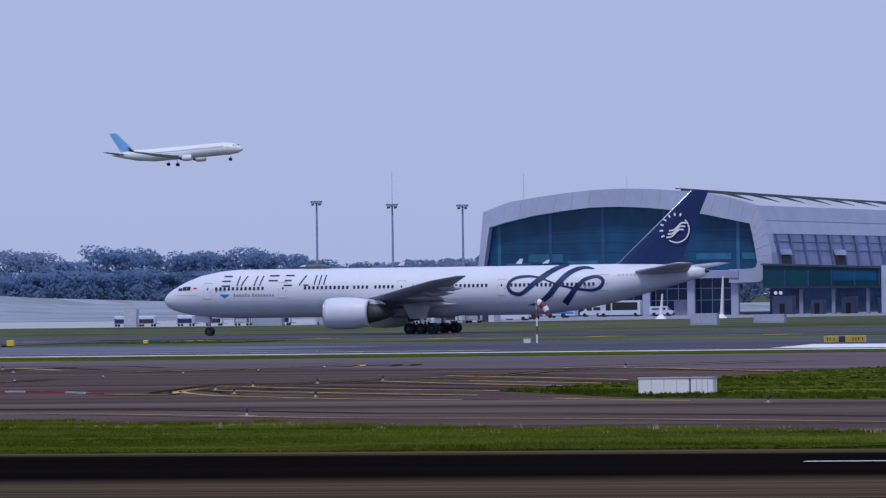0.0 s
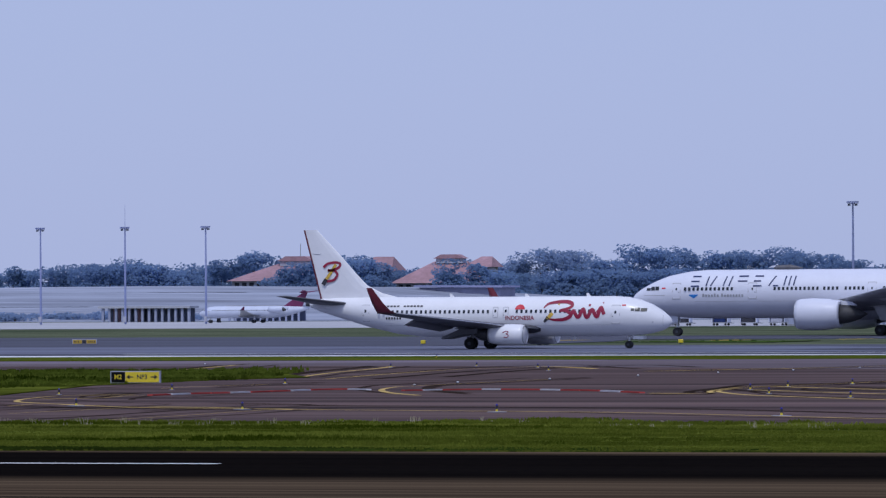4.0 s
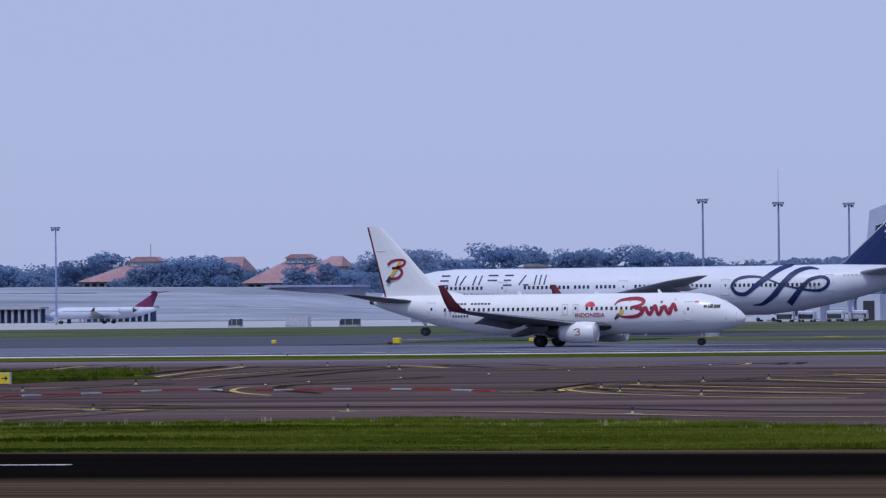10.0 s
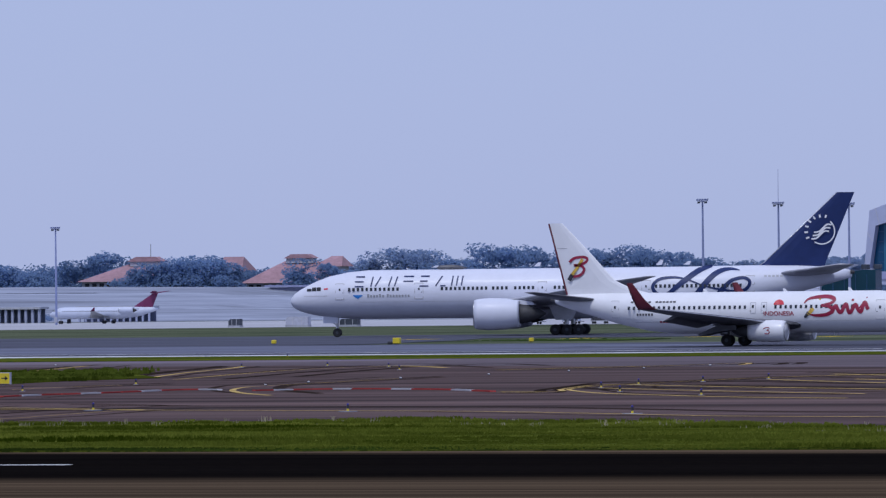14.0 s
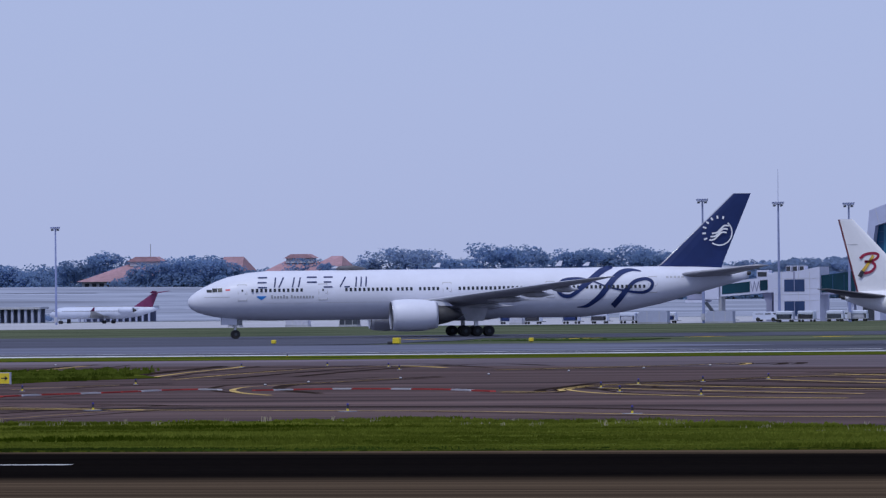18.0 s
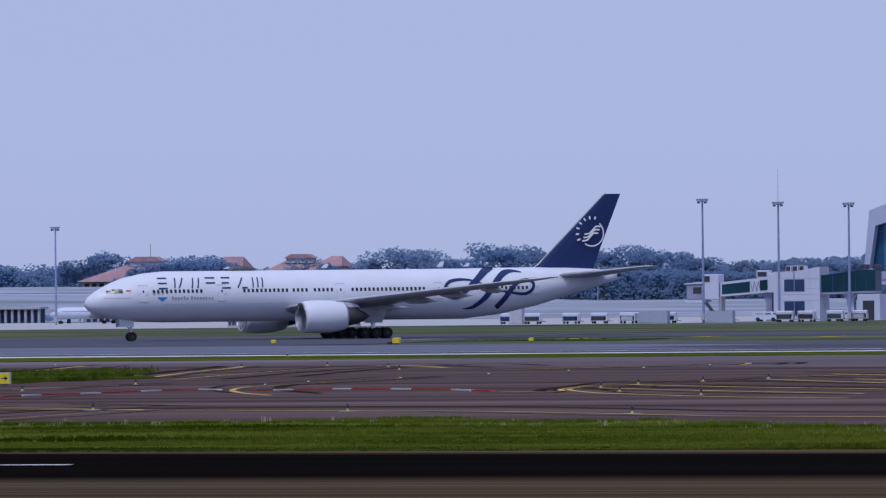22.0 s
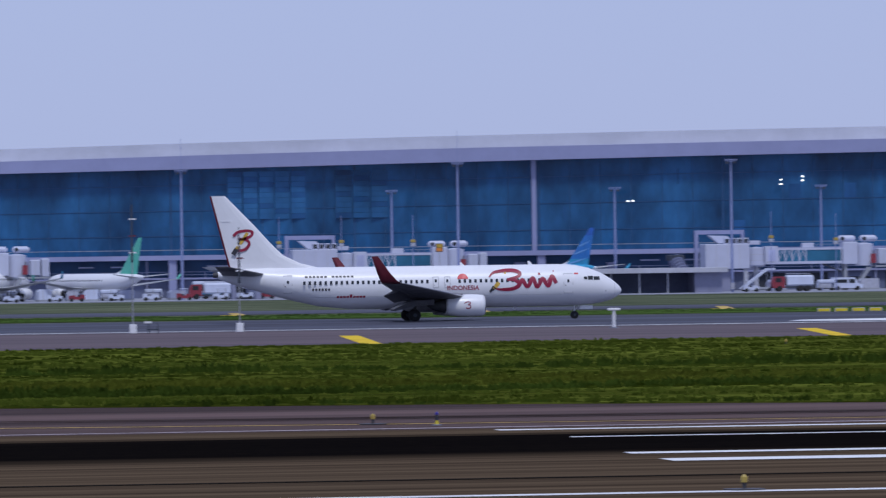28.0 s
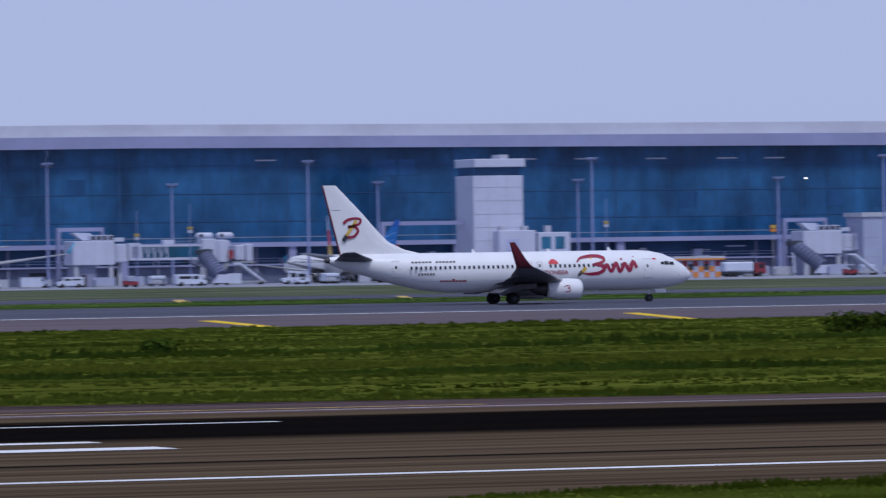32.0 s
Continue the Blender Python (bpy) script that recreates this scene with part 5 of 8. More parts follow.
# pale screen wall closing the ground floor beside the stand of parked jets
for x in SCREEN:
    y = min(wall_at(x)[0], wall_at(x + 4.1)[0])
    part("screen_panel", box(x, x + 4.06, y - 3.4, y - 3.1, 0.0, LEDGE - 0.9), "panel_white", terminal, "pale lilac ground floor panel")
    part("screen_post", box(x - 0.12, x + 0.1, y - 3.6, y - 3.3, 0.0, LEDGE - 0.9), "fascia", terminal)
    part("screen_band", box(x + 0.1, x + 3.98, y - 3.5, y - 3.4, 4.3, 4.6), "plaster", terminal)
    part("screen_band", box(x + 0.1, x + 3.98, y - 3.48, y - 3.4, 2.5, 2.62), "service_wall", terminal)
for x, w, h in ((-213.2, 2.4, 3.0), (-206.0, 1.2, 2.3), (-199.4, 3.0, 2.8), (-187.0, 1.2, 2.3), (-181.5, 3.2, 3.4), (-171.0, 2.6, 2.9), (-163.4, 1.2, 2.2), (-158.2, 3.0, 3.0), (-147.0, 2.6, 3.2)):
    y = wall_at(x + w)[0]
    part("screen_door", box(x, x + w, y - 3.62, y - 3.38, 0.0, h), "service_glass", terminal, "dark doorway in the ground floor wall")
for x, r in ((-209.0, 0.16), (-194.6, 0.5), (-184.2, 0.18), (-175.6, 0.16), (-168.4, 0.45), (-152.0, 0.16), (-149.8, 0.6)):
    y = wall_at(x)[0]
    part("downpipe", tube((x, y - 3.9, 0), (x, y - 3.9, LEDGE - 0.9), r, None, 8), "plaster" if r > 0.3 else "dark_steel", terminal, "pipe on the ground floor wall")
# lighter panes painted in for reflections, and near-black sheets for shaded doorways
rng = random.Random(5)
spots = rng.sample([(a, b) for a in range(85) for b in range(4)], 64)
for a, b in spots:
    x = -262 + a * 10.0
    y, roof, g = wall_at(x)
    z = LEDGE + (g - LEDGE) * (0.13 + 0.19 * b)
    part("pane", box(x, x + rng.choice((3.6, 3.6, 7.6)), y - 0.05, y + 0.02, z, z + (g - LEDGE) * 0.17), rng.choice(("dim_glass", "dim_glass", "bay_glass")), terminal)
for k in range(150):
    x = -255 + 5.9 * k + rng.uniform(-1, 1)
    y, roof, g = wall_at(x)
    part("gallery_post", box(x, x + 0.12, y - 1.3, y - 1.2, 3.62, 4.65), "panel_white", terminal)
    q = rng.random()
    if q < 0.35:
        part("air_unit", box(x + 0.6, x + rng.uniform(1.5, 2.6), y - 1.0, y + 0.4, 3.62, rng.uniform(4.6, 5.6), 0.05), rng.choice(("plastic_grey", "panel_white", "hall_wall")), terminal, "grey air unit on the gallery")
    elif q < 0.6:
        part("awning", box(x + 0.4, x + rng.uniform(3.0, 5.4), y - 1.2, y - 0.9, 5.5, 5.75), "panel_white", terminal, "pale strip lamp under the ledge")
    elif q < 0.75:
        part("duct", tube((x + 1, y - 0.9, 0), (x + 1, y - 0.9, 6.6), 0.22, None, 7), "hall_wall", terminal)
for a, b, n in ((108.9, 122.9, 5), (127.9, 137.4, 3)):
    for c in range(n):
        for r in range(9):
            x0, x1 = a + (b - a) * c / n, a + (b - a) * (c + 1) / n - 0.22
            y, roof, g = wall_at((a + b) / 2)
            y = min(wall_at(x0)[0], wall_at(x1)[0])
            z = 13.9 + r * 0.95
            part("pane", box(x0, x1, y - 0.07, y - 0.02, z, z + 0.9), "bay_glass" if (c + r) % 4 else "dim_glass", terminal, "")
spots = sorted(rng.sample(range(110), 62))
for k in spots:
    x = -260 + k * 7.7
    y, roof, g = wall_at(x)
    w = rng.choice((2.2, 3.4, 6.0))
    part("doorway", box(x, x + w, y - 0.42, y - 0.28, 0.0, rng.choice((2.2, 2.6, 3.0))), "deep_shade", terminal, "near-black sheet for a shaded ground floor opening")
for az, e in LAMPS:
    x = tan_x(az, 1189.0)
    y, roof, g = wall_at(x)
    part("ceiling_lamp", box(x - 0.16, x + 0.16, y - 0.2, y - 0.1, 5.4 + math.tan(radians(e)) * y - 0.11, 5.4 + math.tan(radians(e)) * y + 0.11), "lamp_lit", terminal, "lit lamp behind the glass")
for az in (18.0, 20.2, 20.7, 21.3, 21.9, 22.3):
    x = tan_x(az, 1189)
    y, roof, g = wall_at(x)
    part("light_strip", box(x - 2.0, x + 2.0, y - 0.2, y - 0.1, g - 2.4, g - 2.15), "plaster", terminal)
for x0, x1, zz in ((48, 62, 1.6), (-262, -200, 0.15)):
    y, roof, g = wall_at(x0)
    part("roof_unit", box(x0, x1, y + 8, y + 12, roof, roof + zz * 0.6, 0.1), "steel_grey", terminal, "low grey unit on the roof")


def pier():
    """The arched end of the pier with its long side."""
    p = tagged(new("pier_building"), "arched terminal pier with a broad white frame and dark glass", "building", kind="structure")
    y0 = 1290.0
    outer = [(-355.7, 9.5), (-354.5, 20.8), (-349.3, 22.7), (-343.5, 23.6), (-337.8, 24.3), (-332, 24.85), (-326.3, 25.0), (-320.6, 24.85), (-314.9, 24.4), (-308.4, 23.75), (-303.6, 22.6), (-299.4, 21.3), (-298.3, 18.3), (-297.3, 15.8), (-296.4, 12.2), (-296.3, 9.6), (-297.1, 7.6), (-298.8, 6.45), (-301, 6.3), (-305, 6.3)]
    inner = [(-354.6, 9.5), (-353.3, 17.8), (-349.8, 18.8), (-344.4, 19.95), (-338.6, 20.8), (-332.9, 21.4), (-327.1, 21.5), (-321.4, 21.2), (-315.7, 20.6), (-310.1, 19.8), (-304.4, 18.6), (-300.7, 17.8), (-300.2, 15.6), (-299.9, 14.0), (-299.5, 11.6), (-299.3, 10.2), (-299.6, 9.3), (-300.4, 9.0), (-302, 8.95), (-305, 8.9)]
    bm = bmesh.new()
    rows = []
    for (a, b), (c, d) in zip(outer, inner):
        rows.append([bm.verts.new(v) for v in ((a, y0 - 3, b), (c, y0 - 3, d), (c, y0 + 1.5, d), (a, y0 + 1.5, b))])
    for A, B in zip(rows, rows[1:]):
        for k in range(4):
            bm.faces.new((A[k], B[k], B[(k + 1) % 4], A[(k + 1) % 4]))
    bm.faces.new(rows[0])
    bm.faces.new(rows[-1][::-1])
    bmesh.ops.recalc_face_normals(bm, faces=bm.faces)
    part("arch_frame", bm, "panel_white", p, "broad white arched frame")
    low = [(-355.7, 9.5), (-355.7, 8.2), (-354.8, 7.1), (-353.2, 6.3), (-350, 6.1), (-350, 8.6), (-353.4, 8.8), (-354.6, 9.5)]
    part("frame_foot", prism(low, y0 - 3, y0 + 1.5), "panel_white", p, "curved foot of the frame")
    for k in range(26):
        i = k * (len(outer) - 4) / 26
        a, f = int(i), i - int(i)
        o = [outer[a][q] * (1 - f) + outer[a + 1][q] * f for q in (0, 1)]
        n = [inner[a][q] * (1 - f) + inner[a + 1][q] * f for q in (0, 1)]
        part("panel_joint", tube((o[0], y0 - 3.02, o[1]), (n[0], y0 - 3.02, n[1]), 0.05, None, 4), "seam", p)
    gl = [(-354.6, 8.8)] + inner[1:12] + [(-299.4, 10.4), (-299.7, 8.8)]
    part("glass_front", prism(gl, y0 - 0.6, y0), "green_glass", p, "dark green glass front")
    for x in (-351.9, -341.5, -330.8, -318.4, -303.6):
        zt = float(np.interp(x, [q[0] for q in inner[1:12]], [q[1] for q in inner[1:12]]))
        part("mullion", box(x - 0.35, x + 0.35, y0 - 0.72, y0 - 0.55, 8.8, zt - 0.1), "bridge_glass" if x in (-351.9, -303.6) else "mullion_blue", p)
    for z in (10.6, 12.6, 14.6, 16.6):
        part("transom", box(-353.4, -300.2, y0 - 0.68, y0 - 0.55, z, z + 0.12), "mullion_blue", p)
    for x, z, w, h in ((-350.5, 9.4, 5, 1.2), (-346, 10.8, 7, 1.6), (-312, 10.9, 7, 1.2), (-302.8, 10.9, 2.6, 1.2), (-338, 10.0, 6, 1.0)):
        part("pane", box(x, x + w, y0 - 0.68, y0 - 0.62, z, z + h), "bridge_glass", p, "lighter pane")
    part("canopy", box(-352.5, -303, y0 - 3.3, y0, 7.2, 8.75, 0.1), "fascia", p, "pale canopy under the glass")
    part("lower_glass", box(-350.5, -305, y0 + 1.0, y0 + 1.6, 0, 7.7), "service_glass", p, "dark glazed ground floor")
    for x in np.linspace(-348, -307, 19):
        part("lower_mullion", box(x - 0.08, x + 0.08, y0 + 0.9, y0 + 1.0, 0, 7.7), "fascia", p)
    for z in (2.9, 5.2):
        part("lower_transom", box(-350.3, -305.2, y0 + 0.88, y0 + 0.98, z, z + 0.16), "fascia", p)
    for x in (-350.0, -339.8, -331.0, -322.0, -313.0, -304.2):
        part("column", box(x - 0.75, x + 0.75, y0 - 1.6, y0 - 0.4, 0, 7.7, 0.05), "panel_white", p, "white square column")
    for x in (-344.6, -335.2, -317.0):
        part("door_panel", box(x, x + 3.4, y0 + 0.85, y0 + 1.0, 0.0, 3.1), "light_glass", p)
    # long side: the section of the frame carried back to the main building
    def back(q, u, roof=False):
        x, z = q
        far = 20.1 + (z - 21.3) * 0.57 if roof else z * 0.945
        return (x + 22.5 * u, y0 + 1.5 + (1500 - y0 - 1.5) * u, z + (far - z) * u)

    def side_strip(name, a, b, material, label="", off=0.0, u0=0.0, u1=1.0, thick=0.7):
        """A strip of the side between the section points a (upper) and b (lower)."""
        bm = bmesh.new()
        ends = []
        for u in (u0, u1):
            ends.append([bm.verts.new(v) for v in (back((a[0] + off, a[1]), u), back((b[0] + off, b[1]), u), back((b[0] + off - thick, b[1]), u), back((a[0] + off - thick, a[1]), u))])
        A, B = ends
        for k in range(4):
            bm.faces.new((A[k], A[(k + 1) % 4], B[(k + 1) % 4], B[k]))
        bm.faces.new(A[::-1])
        bm.faces.new(B)
        bmesh.ops.recalc_face_normals(bm, faces=bm.faces)
        return part(name, bm, material, p, label)
    eave, crease, head, sill = (-299.4, 21.3), (-298.3, 18.3), (-297.3, 15.8), (-296.3, 9.6)
    side_strip("side_fascia", eave, (-298.36, 18.42), "panel_white", "pale lilac upper fascia")
    side_strip("fascia_groove", (-298.4, 18.42), (-298.36, 18.26), "seam", "dark groove along the fascia", -0.12)
    side_strip("side_fascia", (-298.3, 18.26), head, "panel_white", "pale lilac lower fascia")
    side_strip("side_windows", head, sill, "side_glass", "sloping violet side windows", -0.25)
    for k in range(26):
        u = 0.012 + k * 0.0385
        side_strip("side_mullion", head, sill, "side_bar", "", 0.0, u, u + 0.0045, 0.3)
    for z in (14.3, 12.6):
        f = (15.8 - z) / 6.2
        q = (head[0] + (sill[0] - head[0]) * f, z)
        side_strip("side_transom", q, (q[0] + 0.03, z - 0.16), "mullion_blue", "", -0.1, 0, 1, 0.2)
    for k in range(6):
        u = 0.015 + 0.16 * k
        side_strip("vent_hood", (-296.6, 12.8), (-296.3, 11.7), "panel_white", "white hood of a vent", 0.5, u, u + 0.022, 1.0)
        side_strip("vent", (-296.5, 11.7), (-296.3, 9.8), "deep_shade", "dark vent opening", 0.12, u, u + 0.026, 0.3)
    side_strip("side_wall", (-296.6, 9.6), (-296.6, 0.0), "service_glass", "dark glazed lower side", -0.6)
    # glazed corridor from the pier to the first gate house
    cy = y0 - 10
    part("corridor", prism([(-296.6, 9.6), (-268.6, 8.5), (-268.6, 5.3), (-296.6, 5.5)], cy, cy + 5), "corridor_glass", p, "dark green glazed corridor")
    part("corridor_roof", prism([(-296.9, 9.95), (-271.4, 9.05), (-271.4, 8.65), (-296.9, 9.6)], cy - 0.5, cy + 5.4), "dark_steel", p, "dark flat roof of the corridor")
    part("corridor_floor", prism([(-296.6, 5.5), (-268.6, 5.3), (-268.6, 4.9), (-296.6, 5.1)], cy - 0.2, cy + 5.2), "deep_shade", p)
    for x in (-292.2, -287.6, -283.0, -278.4, -273.6):
        part("corridor_mullion", box(x - 0.1, x + 0.1, cy - 0.1, cy, 5.45, 8.6), "mullion_blue", p)
    part("corridor_pane", prism([(-282.8, 8.5), (-274.2, 8.2), (-274.2, 6.4), (-282.8, 6.4)], cy - 0.05, cy - 0.01), "green_glass", p)
    for x in (-289.4, -283.0, -276.2, -270.6):
        part("corridor_column", box(x - 0.35, x + 0.35, cy + 1.5, cy + 2.3, 0, 4.9), "hall_wall", p, "grey column under the corridor")
    for x, w, z in ((-293.5, 4.0, 3.6), (-286.6, 2.4, 2.8), (-280.4, 2.6, 3.4), (-273.4, 2.4, 3.2)):
        part("under_room", box(x - w / 2, x + w / 2, cy + 3, cy + 6, 0, z), "service_wall", p, "low plant room under the corridor")
        part("room_door", box(x - 0.5, x + 0.5, cy + 2.9, cy + 3.0, 0, 2.1), "deep_shade", p)
    for x in (-293.9, -292.9):
        part("flood_lamp", lathe([(0, 0.05), (0, 0.36), (0.25, 0.3), (0.3, 0.05)], 12, "Y", at=(x, cy - 0.8, 4.2)), "white_paint", p, "round white flood lamp")
    part("lamp_bar", box(-294.3, -292.5, cy - 0.5, cy - 0.3, 4.15, 4.25), "dark_steel", p)
    # curved roof with dark blades
    bm = bmesh.new()
    rows = [[bm.verts.new(back(q, u, True)) for q in outer[1:12]] for u in np.linspace(0, 1, 8)]
    for A, B in zip(rows, rows[1:]):
        for k in range(len(A) - 1):
            bm.faces.new((A[k], A[k + 1], B[k + 1], B[k]))
    bmesh.ops.recalc_face_normals(bm, faces=bm.faces)
    part("roof", bm, "roof_metal", p, "curved pale metal roof", True)
    arc = [(-317, 24.58), (-313, 24.2), (-309, 23.8), (-305.6, 23.1), (-302.6, 22.25)]
    for k in range(13):
        u = 0.02 + k * 0.075
        bm = bmesh.new()
        low, top = [], []
        for i, q in enumerate(arc):
            for du in (0, 0.004):
                low.append(bm.verts.new(back((q[0], q[1] - 0.1), u + du, True)))
                top.append(bm.verts.new(back((q[0], q[1] + (0.5, 0.55, 0.5, 0.4, 0.14)[i]), u + du, True)))
        for i in range(0, 8, 2):
            bm.faces.new((low[i], low[i + 2], top[i + 2], top[i]))
            bm.faces.new((low[i + 1], top[i + 1], top[i + 3], low[i + 3]))
            bm.faces.new((top[i], top[i + 2], top[i + 3], top[i + 1]))
        bmesh.ops.recalc_face_normals(bm, faces=bm.faces)
        part("roof_blade", bm, "dark_steel", p, "dark curved blade on the roof")
    part("roof_ridge", tube(back((-316.5, 24.9), 0, True), back((-316.5, 24.9), 0.95, True), 0.12, None, 5), "dark_steel", p)
    for x in (-347.5, -326.5):
        part("lightning_rod", tube((x, y0 + 2, 22.0), (x, y0 + 2, 27.6 if x > -330 else 28.4), 0.05, 0.03, 5), "mast_grey", p)
    return p


pier()


def mast(x, y, h, spike=0.0, label="tall grey floodlight mast with a ring of lamps", heads=5):
    p = thing("floodlight_mast", label, "mast", x, y, group="floodlight masts")
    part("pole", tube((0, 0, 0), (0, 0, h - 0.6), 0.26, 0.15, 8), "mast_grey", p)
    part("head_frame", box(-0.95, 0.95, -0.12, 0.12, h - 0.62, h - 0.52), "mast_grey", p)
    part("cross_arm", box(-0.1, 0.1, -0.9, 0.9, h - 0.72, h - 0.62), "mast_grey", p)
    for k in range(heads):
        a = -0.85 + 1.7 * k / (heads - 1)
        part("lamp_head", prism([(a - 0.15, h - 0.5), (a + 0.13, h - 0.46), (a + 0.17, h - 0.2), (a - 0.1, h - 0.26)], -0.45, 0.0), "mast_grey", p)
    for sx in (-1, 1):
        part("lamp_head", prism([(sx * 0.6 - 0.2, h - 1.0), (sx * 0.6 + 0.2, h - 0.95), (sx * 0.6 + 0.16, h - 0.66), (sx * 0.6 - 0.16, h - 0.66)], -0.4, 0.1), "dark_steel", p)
    part("door_box", box(-0.3, 0.3, -0.5, -0.25, 0.5, 1.6), "plastic_grey", p)
    if spike:
        part("lightning_rod", tube((0, 0, h - 0.5), (0, 0, h + spike), 0.05, 0.03, 5), "mast_grey", p)
    return p


for x, s in ((-550, 0), (-531.5, 5.5), (-514, 0)):
    mast(x, 1255, 19.8, s * 0.78)
mast(-326.2, 1080, 20.9)
mast(-313.1, 1080, 20.2, 5.2)
mast(-301.0, 1080, 19.9)
for az in (-2.34, 0.1, 2.43, 4.77, 7.07, 9.38, 11.66, 13.95, 16.16, 18.33, 20.74, 23.2):
    mast(tan_x(az + {13.95: 0.02, 16.16: -0.02, 18.33: 0.01}.get(az, 0.035 if 6 < az < 13 else 0.0), 1130), 1130, 22.7 if 6 < az < 13 else 22.0, 5.0 if az in (-2.34, 4.77, 7.07, 11.66, 16.16) else 0)
for az, y in ((-6.373, 1360), (-4.6, 1320), (-2.695, 1290), (2.9, 1185), (6.545, 1175), (8.431, 1170), (10.17, 1165), (12.03, 1165), (13.72, 1165), (15.51, 1165), (17.19, 1165), (18.93, 1165), (20.62, 1165), (22.31, 1165)):
    mast(tan_x(az, y), y, 5.4 + math.tan(radians(0.648)) * y, label="slim grey apron floodlight mast", heads=4)
for az, h in ((-11.78, 24.1), (-11.33, 23.2), (-10.945, 23.3), (-10.585, 22.2), (-10.24, 21.8)):
    mast(tan_x(az, 1330), 1330, h, 5.0 if az == -11.78 else 0, heads=4)
mast(tan_x(-10.64, 1420), 1420, 21.6, heads=4)


def jet_bridge(x, y):
    """A white gate house with its portal, rotunda, two-part tunnel and stepped cab; the tunnel runs along +x."""
    p = thing("boarding_bridge", "white passenger boarding bridge with glazed tunnel and stepped cab", "boarding bridge", x, y, group="boarding bridges")
    part("portal_frame", prism([(0, 7.6), (0, 10.6), (8.6, 10.6), (8.6, 7.6), (8.1, 7.6), (8.1, 9.9), (0.6, 9.9), (0.6, 7.6)], 6, 7), "fascia", p, "lilac portal frame")
    part("portal_leg", box(0, 0.6, 6, 7, 0, 7.6), "fascia", p)
    part("slope_panel", prism([(1.9, 9.7), (5.0, 9.6), (6.6, 8.3), (3.6, 8.3)], 2.5, 5), "tower_white", p, "white sloping roof panel")
    house = part("gate_house", box(0.5, 8.2, -2, 4, 3.9, 8.2, 0.1), "tower_white", p, "white raised gate house")
    for a in (2.4, 4.4, 6.4):
        part("panel_seam", box(a, a + 0.06, -2.04, -2.0, 3.95, 8.15), "seam", house)
    part("house_wall", box(1.0, 5.0, -1.0, 3, 0, 3.9), "hall_wall", p, "grey room under the gate house")
    part("room_door", box(2.2, 3.2, -1.06, -1.0, 0, 2.2), "deep_shade", p)
    for a in (1.2, 7.6):
        part("pillar", box(a - 0.35, a + 0.35, -1.7, -1.0, 0, 3.9), "plaster", p)
    for a in (4.0, 5.1, 6.2, 7.3):
        u = part("air_unit", box(a, a + 0.85, -1.2, 0.2, 8.2, 9.2, 0.06), "tower_white", p, "white air unit on the roof")
        part("fan_grille", box(a + 0.12, a + 0.73, -1.25, -1.2, 8.35, 9.05), "deep_shade", u)
    part("roof_box", box(8.4, 10.2, -1.0, 1.0, 8.0, 8.7, 0.06), "tower_white", p)
    part("rotunda", lathe([(4.3, 0.2), (4.3, 1.45), (4.5, 1.6), (7.4, 1.6), (7.7, 0.2)], 18, "Z", at=(9.6, 0, 0)), "tower_white", p, "round white rotunda")
    for z in (5.3, 6.3):
        part("rotunda_seam", lathe([(z, 1.5), (z, 1.63), (z + 0.06, 1.63), (z + 0.06, 1.5)], 18, "Z", at=(9.6, 0, 0)), "seam", p)
    part("rotunda_leg", tube((9.6, 0, 0), (9.6, 0, 4.3), 0.42, None, 10), "plaster", p)
    e = 24.5
    link = part("link", box(11.0, 13.2, -1.45, 1.45, 4.6, 7.7, 0.06), "tower_white", p, "white link section")
    part("link_window", box(11.5, 12.8, -1.5, -1.45, 5.1, 7.1), "light_glass", link)
    tun = part("tunnel", box(13.2, e, -1.3, 1.3, 4.6, 5.05), "tower_white", p, "tunnel floor")
    part("tunnel_roof", box(13.2, e, -1.3, 1.3, 7.0, 7.35), "tower_white", tun)
    part("tunnel_glass", box(13.3, e - 0.1, -1.2, 1.2, 5.05, 7.0), "bridge_glass", tun, "teal tunnel glass")
    for a in (13.3, 14.5, 15.7, 16.9, 18.1, e - 0.2):
        part("tunnel_post", box(a - 0.09, a + 0.09, -1.34, -1.22, 5.05, 7.0), "tower_white", tun)
    for a in (13.4, 14.6, 15.8, 17.0):
        part("tunnel_brace", tube((a, -1.33, 5.1), (a + 0.6, -1.33, 6.95), 0.06, None, 4), "tower_white", tun)
        part("tunnel_brace", tube((a + 0.6, -1.33, 6.95), (a + 1.2, -1.33, 5.1), 0.06, None, 4), "tower_white", tun)
    part("tunnel_box", box(17.6, 19.6, -0.8, 0.8, 7.35, 8.2, 0.05), "tower_white", tun, "white box on the tunnel")
    part("tunnel_rail", box(19.8, e, -1.2, -1.14, 7.9, 7.96), "steel_grey", tun)
    for k in range(5):
        part("rail_post", box(19.9 + k * 1.1, 19.96 + k * 1.1, -1.2, -1.14, 7.35, 7.9), "steel_grey", tun)
    # stepped cab
    part("drive_house", box(e, e + 2.6, -1.7, 1.7, 4.4, 8.3, 0.12), "tower_white", p, "white drive house")
    part("cab_rotunda", lathe([(4.2, 0.2), (4.2, 1.6), (7.9, 1.6), (8.2, 0.2)], 16, "Z", at=(e + 4.0, 0, 0)), "tower_white", p, "white cab rotunda")
    for a in (e - 0.6, e + 3.2):
        roof = part("roof_unit", box(a, a + 3.0, -0.9, 0.9, 8.3, 9.4, 0.4), "tower_white", p, "rounded white roof unit")
